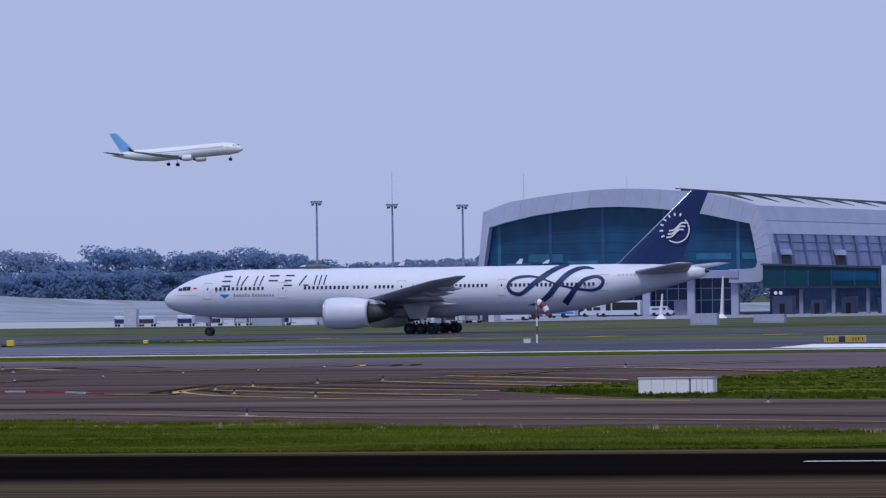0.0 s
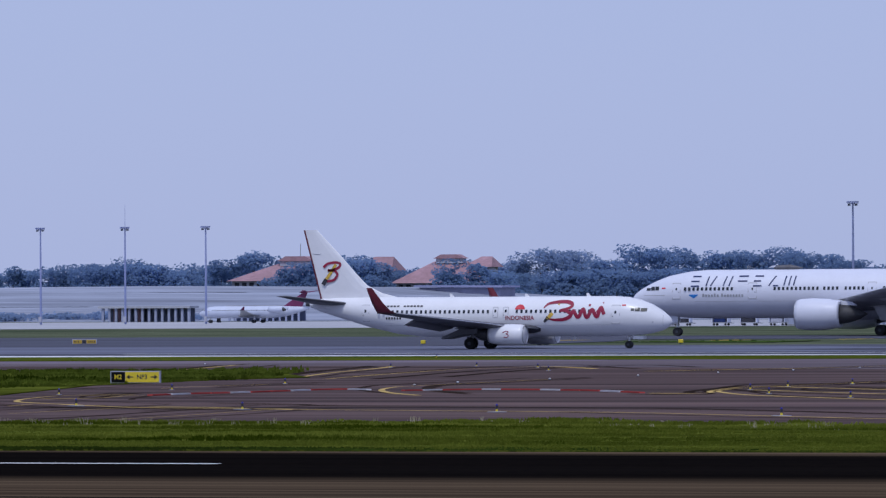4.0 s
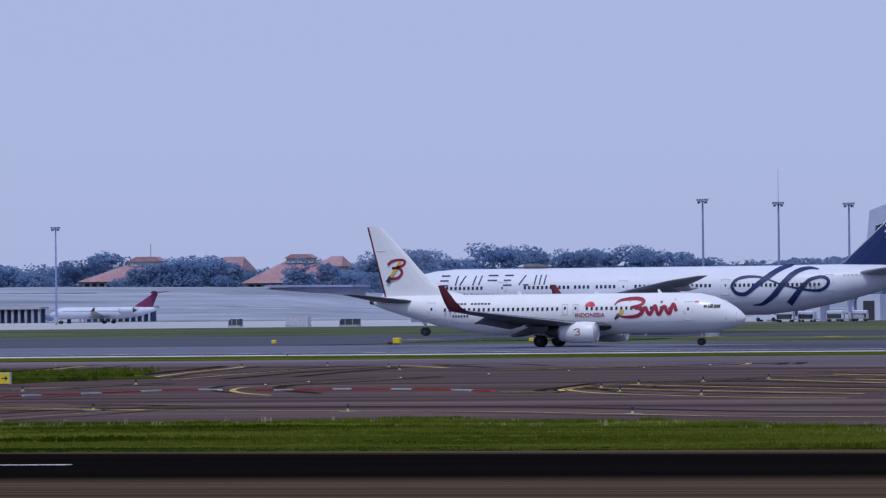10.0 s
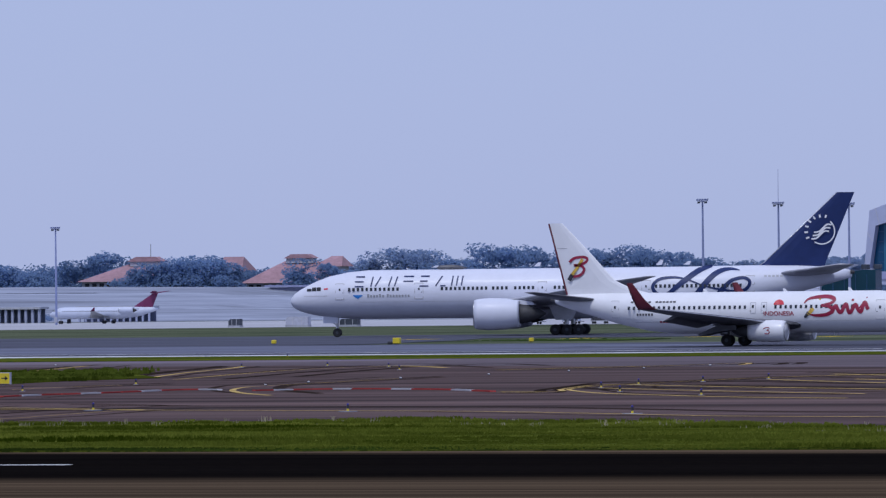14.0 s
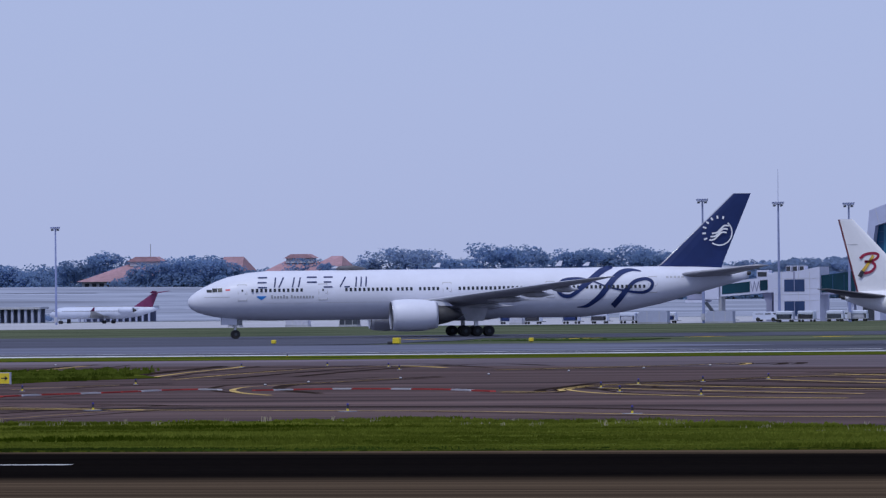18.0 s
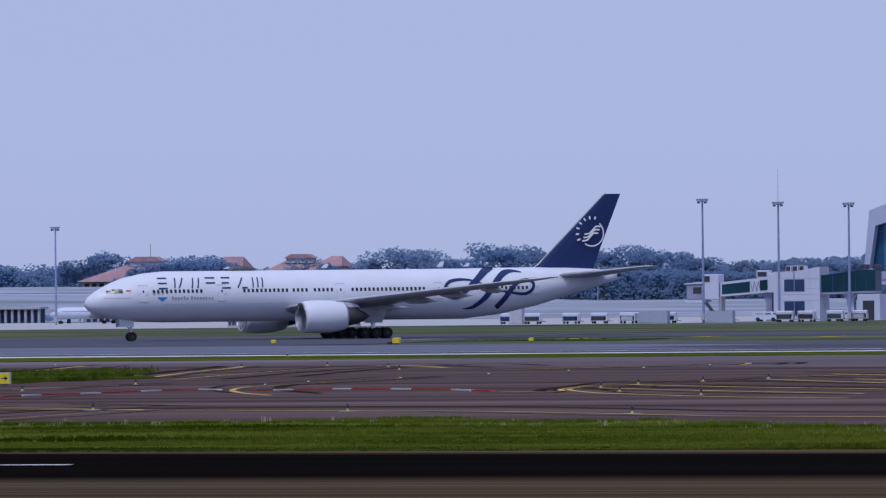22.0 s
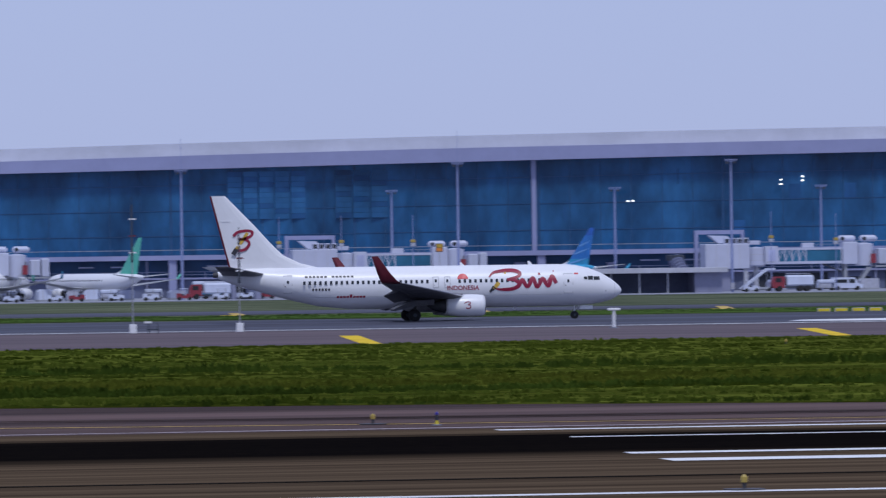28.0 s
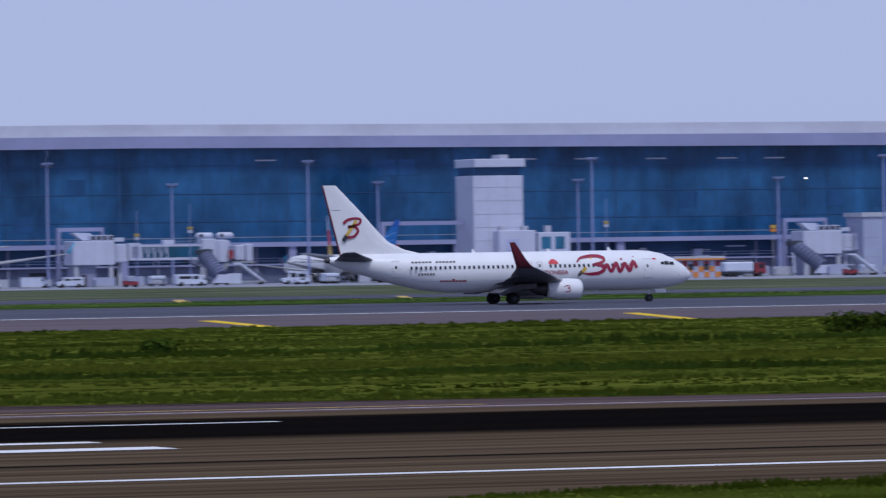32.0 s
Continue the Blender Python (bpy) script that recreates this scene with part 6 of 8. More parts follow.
        part("unit_opening", lathe([(-0.04, 0.05), (-0.04, 0.34), (0.04, 0.34), (0.04, 0.05)], 12, "Y", at=(a + 0.7, -0.92, 8.85)), "deep_shade", roof)
    for a, b, z0, z1 in ((e + 6.2, e + 7.9, 4.4, 7.1), (e + 8.1, e + 9.4, 4.2, 7.3)):
        c = part("cab", box(a, b, -1.7, 1.7, z0, z1, 0.15), "tower_white", p, "white bridge cab")
        part("cab_seam", box((a + b) / 2, (a + b) / 2 + 0.07, -1.75, -1.7, z0 + 0.2, z1 - 0.2), "seam", c)
    part("cab_neck", box(e + 5.4, e + 6.2, -1.4, 1.4, 4.6, 6.8), "hall_wall", p)
    part("cab_step", box(e + 5.6, e + 9.6, -1.9, 1.9, 3.9, 4.2), "steel_grey", p)
    for b in (-1.2, 0.6):
        part("lift_leg", box(e + 0.3, e + 0.8, b, b + 0.6, 0.4, 4.4), "steel_grey", p)
        part("drive_wheel", lathe([(-0.3, 0.1), (-0.3, 0.45), (0.3, 0.45), (0.3, 0.1)], 12, "Y", at=(e + 0.55, b + 0.3, 0.45)), "tyre", p)
    part("lift_beam", box(e - 0.4, e + 1.6, -1.3, 1.3, 0.7, 1.1), "dark_steel", p)
    part("brace_bar", tube((e - 3.5, -0.9, 4.6), (e - 0.2, -0.9, 3.2), 0.16, None, 6), "dark_steel", p, "dark slanting brace")
    stair = part("service_stair", prism([(e + 4.2, 3.9), (e + 4.9, 3.9), (e + 2.2, 0.1), (e + 1.5, 0.1)], -2.4, -1.8), "steel_grey", p)
    part("stair_rail", prism([(e + 4.6, 4.9), (e + 4.7, 4.9), (e + 1.9, 1.1), (e + 1.8, 1.1)], -2.45, -2.4), "steel_grey", stair)
    part("cab_panel", box(e + 4.8, e + 5.7, -2.0, -1.9, 4.6, 6.2), "dull_red", p, "small red and white warning panel")
    return p


def covered_ramp(x, y, lean=1.6):
    """A dark ribbed canopy over a steep stair, on a white wheeled base."""
    p = thing("covered_stairs", "passenger stairs under a dark ribbed canopy with white base", "stairs", x, y, 0.05, 0, "covered stairs")
    top, foot = Vector((0, 3.0, 5.4)), Vector((lean, -2.4, 1.5))
    part("canopy", tube(top, foot, 1.3, 1.25, 14), "canopy_blue", p, "dark blue-grey canopy")
    for k in range(9):
        a, b = top.lerp(foot, k / 8.6), top.lerp(foot, (k + 0.35) / 8.6)
        part("canopy_rib", tube(a, b, 1.35, 1.33, 14), "service_wall", p)
    part("hood", lathe([(0, 0.2), (0, 1.6), (0.9, 1.6), (1.0, 1.1)], 14, "Z", at=(0, 3.2, 5.4)), "dark_steel", p, "dark hood at the top")
    part("base", prism([(lean - 1.6, 0.4), (lean + 1.1, 0.4), (lean + 0.9, 1.9), (lean - 0.8, 1.9)], -3.6, -2.0), "tower_white", p, "white stair base")
    part("side_strut", tube((-1.2, 0.5, 0.5), (-0.6, 2.6, 4.8), 0.16, None, 6), "tower_white", p)
    for a in (lean - 1.2, lean + 0.7):
        part("wheel", lathe([(-0.15, 0.06), (-0.15, 0.36), (0.15, 0.36), (0.15, 0.06)], 10, "Y", at=(a, -3.2, 0.36)), "tyre", p)
    return p


for az in (8.96, 11.0, 13.19, 17.5, 22.5):
    covered_ramp(tan_x(az, 1140), 1140, 3.2 if az in (13.19, 22.5) else 1.4)


for az in (-5.03, 1.96, 5.67, 9.15, 12.78, 16.3, 22.46):
    y = 1150 if az > 0 else 1185
    jet_bridge(tan_x(az, y), y)
# the bridge beside the pier, with its square house
p = thing("boarding_bridge", "white gate house with a sloping glazed boarding bridge", "boarding bridge", 0, 1120)
house = part("gate_house", prism([(-324.8, 0), (-324.8, 8.5), (-321.0, 8.5), (-316.6, 9.3), (-316.6, 0)], -3, 3), "tower_white", p, "white gate house with a sloping roof edge")
for z0, z1 in ((5.1, 7.15), (0.9, 3.4)):
    w = part("house_window", box(-322.9, -319.3, -3.06, -3.0, z0, z1), "window_navy", house, "dark blue window")
    part("window_bar", box(-321.15, -321.05, -3.1, -3.04, z0, z1), "hall_wall", w)
for z in (1.6, 3.5, 4.6, 5.6, 7.3):
    part("panel_seam", box(-324.7, -316.7, -3.04, -3.0, z, z + 0.05), "seam", house)
for a in (-323.4, -320.4, -318.4):
    part("panel_seam", box(a, a + 0.05, -3.045, -3.0, 0, 8.4), "seam", house)
part("drain_stain", box(-321.3, -321.0, -3.05, -3.0, 7.2, 8.5), "hall_wall", house)
for a in (-322.9, -321.7, -320.5):
    u = part("air_unit", box(a, a + 1.0, -2, 0, 8.5, 9.5, 0.06), "tower_white", p, "air unit with a dark grille")
    part("fan_grille", box(a + 0.1, a + 0.8, -2.05, -2.0, 8.6, 9.4), "deep_shade", u)
tun = part("tunnel", prism([(-334.8, 4.35), (-334.8, 6.8), (-326.0, 7.65), (-326.0, 5.0)], -1.4, 1.4), "tower_white", p, "sloping white tunnel")
part("tunnel_glass", prism([(-334.5, 4.75), (-334.5, 6.4), (-329.5, 6.9), (-329.5, 5.1)], -1.46, -1.4), "corridor_glass", tun, "dark green tunnel glass")
part("tunnel_glass", prism([(-327.7, 5.3), (-327.7, 7.05), (-326.2, 7.2), (-326.2, 5.4)], -1.46, -1.4), "corridor_glass", tun)
for k in range(5):
    a = -329.4 + k * 0.36
    part("tunnel_brace", tube((a, -1.47, 5.2 if k % 2 else 6.9), (a + 0.36, -1.47, 6.9 if k % 2 else 5.2), 0.06, None, 4), "hall_wall", tun)
part("tunnel_joint", box(-326.3, -324.8, -1.6, 1.6, 4.9, 8.3, 0.1), "tower_white", p, "white joint at the house")
u = part("air_unit", box(-328.4, -326.2, -1, 1, 7.5, 8.8, 0.06), "tower_white", p)
part("fan_grille", box(-328.2, -326.6, -1.05, -1.0, 7.7, 8.5), "deep_shade", u)
part("cab_tower", box(-338.0, -335.0, -1.7, 1.7, 3.8, 8.2, 0.12), "tower_white", p, "white lift housing of the cab")
part("tower_grille", box(-337.8, -336.6, -1.76, -1.7, 6.9, 7.9), "deep_shade", p)
cab = part("cab", box(-340.8, -337.9, -1.7, 1.7, 3.8, 6.5, 0.15), "hall_wall", p, "grey bridge cab with a thin roof")
part("cab_roof", prism([(-341.2, 6.5), (-341.2, 6.65), (-337.8, 6.95), (-337.8, 6.6)], -1.9, 1.9), "tower_white", cab)
part("cab_window", box(-339.6, -338.1, -1.76, -1.7, 4.9, 6.0), "deep_shade", cab)
part("cab_floor", box(-341.0, -337.4, -1.9, 1.9, 3.4, 3.8), "tower_white", cab)
part("service_stair", prism([(-337.6, 3.5), (-337.0, 3.5), (-335.0, 0.9), (-335.6, 0.9)], -2.4, -1.8), "dark_steel", p, "dark hanging stair")
part("lift_leg", box(-335.2, -334.7, -1.2, 1.2, 0.0, 4.4), "steel_grey", p)
part("tunnel_pillar", prism([(-327.6, 5.0), (-325.6, 5.0), (-325.8, 3.2), (-325.8, 0), (-326.8, 0), (-326.8, 3.2)], -0.8, 0.8), "hall_wall", p, "flared grey pillar")
part("walkway", prism([(-316.6, 4.85), (-316.6, 7.8), (-308.8, 8.7), (-307.0, 8.7), (-307.0, 5.05)], -2, 2), "corridor_glass", p, "dark green glazed walkway")
for a in (-314.6, -312.6, -310.6, -308.6):
    part("walkway_mullion", box(a, a + 0.1, -2.06, -2.0, 4.95, 7.9), "mullion_blue", p)
part("walkway_floor", prism([(-316.6, 4.5), (-316.6, 4.85), (-307.0, 5.05), (-307.0, 4.7)], -2.1, 2.1), "hall_wall", p)
for a in (-309.8, -307.6):
    part("air_unit", box(a, a + 1.0, -1, 1, 8.75, 9.6, 0.06), "dark_steel", p)
part("walkway_column", prism([(-313.2, 4.5), (-310.6, 4.5), (-311.2, 3.4), (-311.2, 0), (-312.4, 0), (-312.4, 3.4)], -0.8, 0.8), "tower_white", p, "white flared column")
part("walkway_room", box(-310.2, -306.2, -2.2, 2.2, 0.0, 4.5, 0.05), "tower_white", p)
part("room_door", box(-309.2, -307.2, -2.28, -2.2, 0.0, 3.4), "deep_shade", p)

# white gate blocks along the side of the pier
p = thing("boarding_bridge", "row of white gate houses and bridges along the pier", "boarding bridge", 0, 1275)
part("gate_house", box(-271.5, -262.5, -3, 3, 0, 9.2, 0.1), "panel_white", p, "white gate house")
for z in (3.1, 6.2):
    part("panel_seam", box(-271.4, -262.6, -3.05, -3.0, z, z + 0.08), "seam", p)
part("service_door", box(-262.9, -262.3, -3.2, -2.9, 0, 3.0), "dark_steel", p)
part("tunnel", prism([(-262.5, 5.0), (-262.5, 8.6), (-243.0, 6.2), (-243.0, 3.0)], -1.5, 1.5), "panel_white", p, "sloping white tunnel")
part("tunnel_glass", prism([(-261.5, 5.9), (-261.5, 7.7), (-244.0, 5.5), (-244.0, 3.8)], -1.58, -1.5), "bridge_glass", p, "teal tunnel glass")
for k in range(6):
    a = -261 + k * 3.4
    part("tunnel_post", box(a, a + 0.3, -1.64, -1.56, 4.3 - 0.28 * (k - 2), 8.0 - 0.42 * k), "panel_white", p)
for k, (a, b, z) in enumerate(((-258, -242, 9.0), (-250, -232, 8.7), (-240, -222, 8.3))):
    part("rear_tunnel", box(a, b, 8 + 12 * k, 11 + 12 * k, 5.6, z, 0.1), "panel_white", p, "white tunnel behind")
    part("rear_glass", box(a + 2, b - 2, 7.9 + 12 * k, 8.0 + 12 * k, 6.3, 7.6), "bridge_glass", p)
    part("roof_unit", box(a + 6, a + 8, 9 + 12 * k, 10 + 12 * k, z, z + 0.8, 0.05), "plastic_grey", p)
    part("tunnel_leg", box(a + 9, a + 10, 9 + 12 * k, 10 + 12 * k, 0, 5.6), "plaster", p)


def low_hall():
    p = thing("service_building", "long low service building with a ribbed overhanging roof", "building", 0, 1125)
    a, b = 128.0, 184.8
    part("wall", box(a, 161.5, 0, 8, 0, 3.4), "hall_wall", p, "pale corrugated wall")
    part("end_room", box(180.2, b, 0, 8, 0, 3.4), "hall_wall", p, "pale room at the end of the carport")
    # darker wall colour here imitates the shade inside the carport
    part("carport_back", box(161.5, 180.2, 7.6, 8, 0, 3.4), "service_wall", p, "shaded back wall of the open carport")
    for q in (166.0, 170.8, 175.6):
        part("carport_post", box(q - 0.12, q + 0.12, 0.1, 0.34, 0, 3.4), "plaster", p)
    part("roof", box(a - 1.5, b + 0.8, -1.6, 9, 3.4, 4.25, 0.05), "plaster", p, "ribbed pale roof edge")
    k = a - 1.3
    while k < b + 0.6:
        part("roof_rib", box(k, k + 0.12, -1.66, -1.6, 3.42, 4.2), "seam", p)
        k += 0.9
    for q in (153.7, 158.1, 162.4, 166.6, 171.3, 176.2):
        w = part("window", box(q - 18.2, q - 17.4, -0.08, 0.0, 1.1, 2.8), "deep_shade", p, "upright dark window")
        part("window_frame", box(q - 18.4, q - 17.2, -0.05, -0.01, 0.95, 2.95), "white_paint", w)
    for q in (131.4, 142.0, 151.0, 160.4):
        part("down_pipe", tube((q, -0.1, 0), (q, -0.1, 3.4), 0.07, None, 5), "steel_grey", p)
    return p


low_hall()


def tower_block():
    p = thing("service_tower", "tall white panelled lift tower with a dark gap under its cap", "building", 0.0, 1150)
    part("shaft", box(410.8, 420.3, -5, 4.4, 0, 18.9, 0.05), "tower_white", p, "white panelled shaft")
    part("cap", box(410.9, 420.6, -5.6, 5, 20.4, 21.9, 0.1), "tower_white", p, "white projecting cap")
    # recess under the cap filled with a dark colour as its shade
    part("cap_gap", box(411.2, 419.9, -4.6, 4.2, 18.9, 20.4), "mullion_blue", p, "dark band painted as the shaded gap below the cap")
    for z in np.linspace(2.4, 16.8, 7):
        part("panel_seam", box(410.9, 420.2, -5.05, -5.0, z, z + 0.06), "seam", p)
    for q in (413.6, 417.2):
        part("panel_seam", box(q, q + 0.06, -5.05, -5.0, 0, 18.8), "seam", p)
    part("roof_hut", box(417, 418.6, -2, 2, 21.9, 22.7), "plastic_grey", p)
    part("gate_house", box(414.5, 421.5, -8, -5, 4.0, 9.0, 0.1), "tower_white", p, "white gate house before the tower")
    part("gate_house", box(422.3, 428.5, -7, -2, 4.2, 8.6, 0.1), "tower_white", p)
    for q in (416, 420, 425.5):
        part("pillar", box(q, q + 0.7, -7, -6.3, 0, 4.2), "plaster", p)
    part("house_window", box(416, 418.2, -8.07, -8.0, 5.4, 7.4), "light_glass", p)
    part("portal_beam", box(395.0, 410.8, 0, 0.8, 10.2, 10.9), "fascia", p, "lilac portal beam")
    part("portal_leg", box(395.0, 395.7, 0, 0.8, 0, 10.2), "fascia", p)
    for a in (423.0, 425.6):
        part("house_window", box(a, a + 1.8, -7.07, -7.0, 5.6, 7.8), "bridge_glass", p)
    for a in (415.2, 419.6, 424.0):
        part("air_unit", box(a, a + 1.0, -6.6, -5.4, 8.6, 9.8, 0.05), "plastic_grey", p)
    return p


tower_block()
p = thing("service_building", "white block with parapet beside the apron", "building", 0, 1150)
part("wall", box(487, 510, -4, 4, 0, 10.6, 0.05), "panel_white", p)
part("parapet", box(486.6, 510.4, -4.3, 4.3, 10.6, 11.4), "plaster", p)
for z in (3.4, 6.8):
    part("panel_seam", box(487.1, 509.9, -4.05, -4.0, z, z + 0.08), "seam", p)


# ---- parked aircraft ----
BLUE_TAIL = ["teal", "sky_blue", "sky_blue", "sky_blue", "deep_blue"]
STRIPED_TAIL = ["teal", "teal", "sky_blue", "sky_blue", "deep_blue"]
for k, (az, y) in enumerate(((-9.43, 1240), (-9.12, 1262), (-8.77, 1240), (-8.50, 1290))):
    j = stub_jet("parked white airliner with a striped blue and teal tail", 38.5, 1.9, 33, 12.6, "hazed_white", STRIPED_TAIL, 0.95, 0.5, 3.3, stripes=(0.02, 0.25, 0.46))
    part("tail_band", Hull([(.735 * 38.5, 3.3 + .085 * 1.9, .925 * 1.93, .925 * 1.93), (.79 * 38.5, 3.3 + .16 * 1.9, .83 * 1.93, .83 * 1.93), (.92 * 38.5, 3.3 + .48 * 1.9, .40 * 1.9, .44 * 1.9), (.975 * 38.5, 3.3 + .6 * 1.9, .14 * 1.9, .18 * 1.9)], 19.25).mesh(28), "teal", j, "teal rear fuselage", True)
    j.matrix_basis = pose(tan_x(az, y) - 17.6, y, 0.05, 0, 0, 180 - 4)
j = stub_jet("white airliner with a blue tail parked nose-in at a gate", 38.5, 1.9, 33, 12.6, "hazed_white", BLUE_TAIL, 0.95, 0.5, 3.3)
part("tail_band", Hull([(.735 * 38.5, 3.3 + .085 * 1.9, .925 * 1.93, .925 * 1.93), (.79 * 38.5, 3.3 + .16 * 1.9, .83 * 1.93, .83 * 1.93), (.92 * 38.5, 3.3 + .48 * 1.9, .40 * 1.9, .44 * 1.9), (.975 * 38.5, 3.3 + .6 * 1.9, .14 * 1.9, .18 * 1.9)], 19.25).mesh(28), "teal", j, "teal rear fuselage", True)
j.matrix_basis = pose(-97.0, 1140, 0.05, 0, 0, 72)
for label, tails, az, y, turn, L, r, sp, fh in (
        ("white airliner with a mint green tail parked nose-in at a gate", ["mint", "mint", "mint"], 4.42, 1135, 116, 33, 1.65, 29, 10.5),
        ("white airliner with a blue tail parked nose-in at a gate", BLUE_TAIL, 8.24, 1140, 118, 36, 1.85, 33, 11.2),
        ("large white airliner with a tall blue tail parked nose-in", BLUE_TAIL, 15.28, 1120, 92, 58, 2.7, 58, 16.2),
        ("white airliner with a blue tail parked nose-in at a gate", BLUE_TAIL, 19.10, 1140, 108, 36, 1.85, 33, 11.2),
        ("white airliner with a yellow, red and white tail parked nose-in", ["gold", "bright_red", "hazed_white"], 18.50, 1140, 66, 33, 1.7, 30, 12.0),
        ("white airliner with a blue tail parked nose-in at a gate", BLUE_TAIL, 2.76, 1130, 63, 36, 1.85, 33, 11.2)):
    j = stub_jet(label, L, r, sp, fh, "white_paint", tails, 0.95 if L < 50 else 1.4, 0.52, r * 1.75, stripes=(0.05, 0.3, 0.5) if tails is BLUE_TAIL else ())
    if tails is BLUE_TAIL:
        z = r * 1.75
        part("tail_band", Hull([(.79 * L, z + .16 * r, .83 * r, .83 * r), (.92 * L, z + .48 * r, .40 * r, .44 * r), (.975 * L, z + .6 * r, .14 * r, .18 * r)], L / 2).mesh(28), "teal", j, "teal rear fuselage", True)
    a = radians(turn)
    x = tan_x(az, y)
    j.matrix_basis = pose(x + math.cos(a) * L * 0.46, y + math.sin(a) * L * 0.46, 0.05, 0, 0, turn)
small = stub_jet("small white business jet with a magenta T-tail parked on the apron", 25.0, 1.22, 21, 6.35, "hazed_white", ["magenta", "magenta"], 0.5, 0.45, 2.2, True, True, "business_jet", True)
small.matrix_basis = pose(-517.5, 1290, 0.05, 0, 0, 180 - 2)
part("entry_stair", prism([(8.4, 0.1), (9.2, 0.1), (8.9, 2.4), (8.5, 2.4)], -1.6, -1.2), "ink", small, "dark open entry door")


# ---- apron vehicles ----
def cart(x, y, rz=0, load=None):
    p = thing("baggage_cart", "small white covered baggage cart standing on the apron", "cart", x, y, 0.05, rz, "baggage carts")
    part("deck", box(-1.5, 1.5, -0.75, 0.75, 0.42, 0.55), "steel_grey", p)
    part("cover", box(-1.4, 1.4, -0.72, 0.72, 1.25, 1.85, 0.12), "hazed_white", p, "white canvas cover")
    part("end_wall", box(-1.45, -1.35, -0.72, 0.72, 0.55, 1.3), "hazed_white", p)
    part("end_wall", box(1.35, 1.45, -0.72, 0.72, 0.55, 1.3), "hazed_white", p)
    part("load", box(-1.2, 0.9, -0.6, 0.6, 0.55, 1.22, 0.08), load or "plastic_grey", p, "bags under the cover")
    part("drawbar", tube((1.5, 0, 0.45), (2.3, 0, 0.4), 0.05, None, 5), "dark_steel", p)
    for a in (-1.05, 1.05):
        for b in (-0.7, 0.7):
            part("wheel", lathe([(-0.1, 0.05), (-0.1, 0.21), (0.1, 0.21), (0.1, 0.05)], 10, "Y", at=(a, b, 0.21)), "tyre", p)
    return p


def container(x, y, w=3.2, h=2.0, rz=0, material="plastic_grey"):
    p = thing("cargo_container", "pale grey cargo container standing on the apron" if y > 1000 else "pale grey cargo container standing on the grass", "container", x, y, 0.05 if y > 1000 else 0.0, rz, "cargo containers")
    part("body", prism([(-w / 2, 0.3), (w / 2, 0.3), (w / 2, h), (-w / 2 + 0.35, h), (-w / 2, h - 0.4)], -0.8, 0.8), material, p, "dented metal body")
    part("base", box(-w / 2 - 0.08, w / 2 + 0.08, -0.86, 0.86, 0.0, 0.3), "steel_grey", p)
    for q in (-w * 0.2, w * 0.22):
        part("rib", box(q, q + 0.07, -0.85, -0.8, 0.3, h - 0.05), "seam", p)
    return p


def van(x, y, rz=0, L=5.0, h=2.1, material="hazed_white", cab="hazed_white", label="white service van parked on the apron"):
    p = thing("van", label, "vehicle", x, y, 0.05, rz, "apron vehicles")
    prof = [(-L / 2, 0.35), (L / 2, 0.35), (L / 2, 0.95), (L / 2 - 0.75, 1.15), (L / 2 - 1.35, h - 0.1), (L / 2 - 1.6, h), (-L / 2 + 0.1, h), (-L / 2, h - 0.2)]
    part("body", prism(prof, -0.95, 0.95), material, p)
    part("windscreen", prism([(L / 2 - 0.78, 1.2), (L / 2 - 0.74, 1.2), (L / 2 - 1.33, h - 0.14), (L / 2 - 1.37, h - 0.14)], -0.85, 0.85), "cockpit_glass", p)
    for s in (1, -1):
        part("side_window", box(L / 2 - 2.4, L / 2 - 1.4, s * 0.95 - 0.02, s * 0.95 + 0.02, 1.2, h - 0.3), "cockpit_glass", p)
        part("rear_window", box(-L / 2 + 0.5, L / 2 - 2.7, s * 0.95 - 0.02, s * 0.95 + 0.02, 1.25, h - 0.35), "cockpit_glass", p)
        for a in (-L / 2 + 0.95, L / 2 - 0.95):
            part("wheel", lathe([(-0.12, 0.08), (-0.12, 0.36), (0.12, 0.36), (0.12, 0.08)], 12, "Y", at=(a, s * 0.9, 0.36)), "tyre", p)
    part("bumper", box(L / 2 - 0.05, L / 2 + 0.12, -0.9, 0.9, 0.35, 0.6), "dark_steel", p)
    return p


def bus(x, y, rz=0, L=12.0, stripe="teal"):
    p = thing("apron_bus", "long low white apron bus with dark windows", "bus", x, y, 0.05, rz, "apron vehicles")
    part("body", box(-L / 2, L / 2, -1.5, 1.5, 0.35, 3.0, 0.15), "hazed_white", p)
    part("stripe", box(-L / 2 + 0.2, L / 2 - 0.2, -1.53, 1.53, 0.75, 1.15), stripe, p)
    for k in range(6):
        a = -L / 2 + 0.5 + k * (L - 1) / 6
        part("window", box(a, a + (L - 1) / 6 - 0.25, -1.54, 1.54, 1.4, 2.5), "cockpit_glass", p)
    part("windscreen", box(L / 2 - 0.02, L / 2 + 0.03, -1.3, 1.3, 1.2, 2.7), "cockpit_glass", p)
    for a in (-L / 2 + 2.2, L / 2 - 2.2):
        for s in (-1.4, 1.4):
            part("wheel", lathe([(-0.15, 0.1), (-0.15, 0.45), (0.15, 0.45), (0.15, 0.1)], 12, "Y", at=(a, s, 0.45)), "tyre", p)
    return p


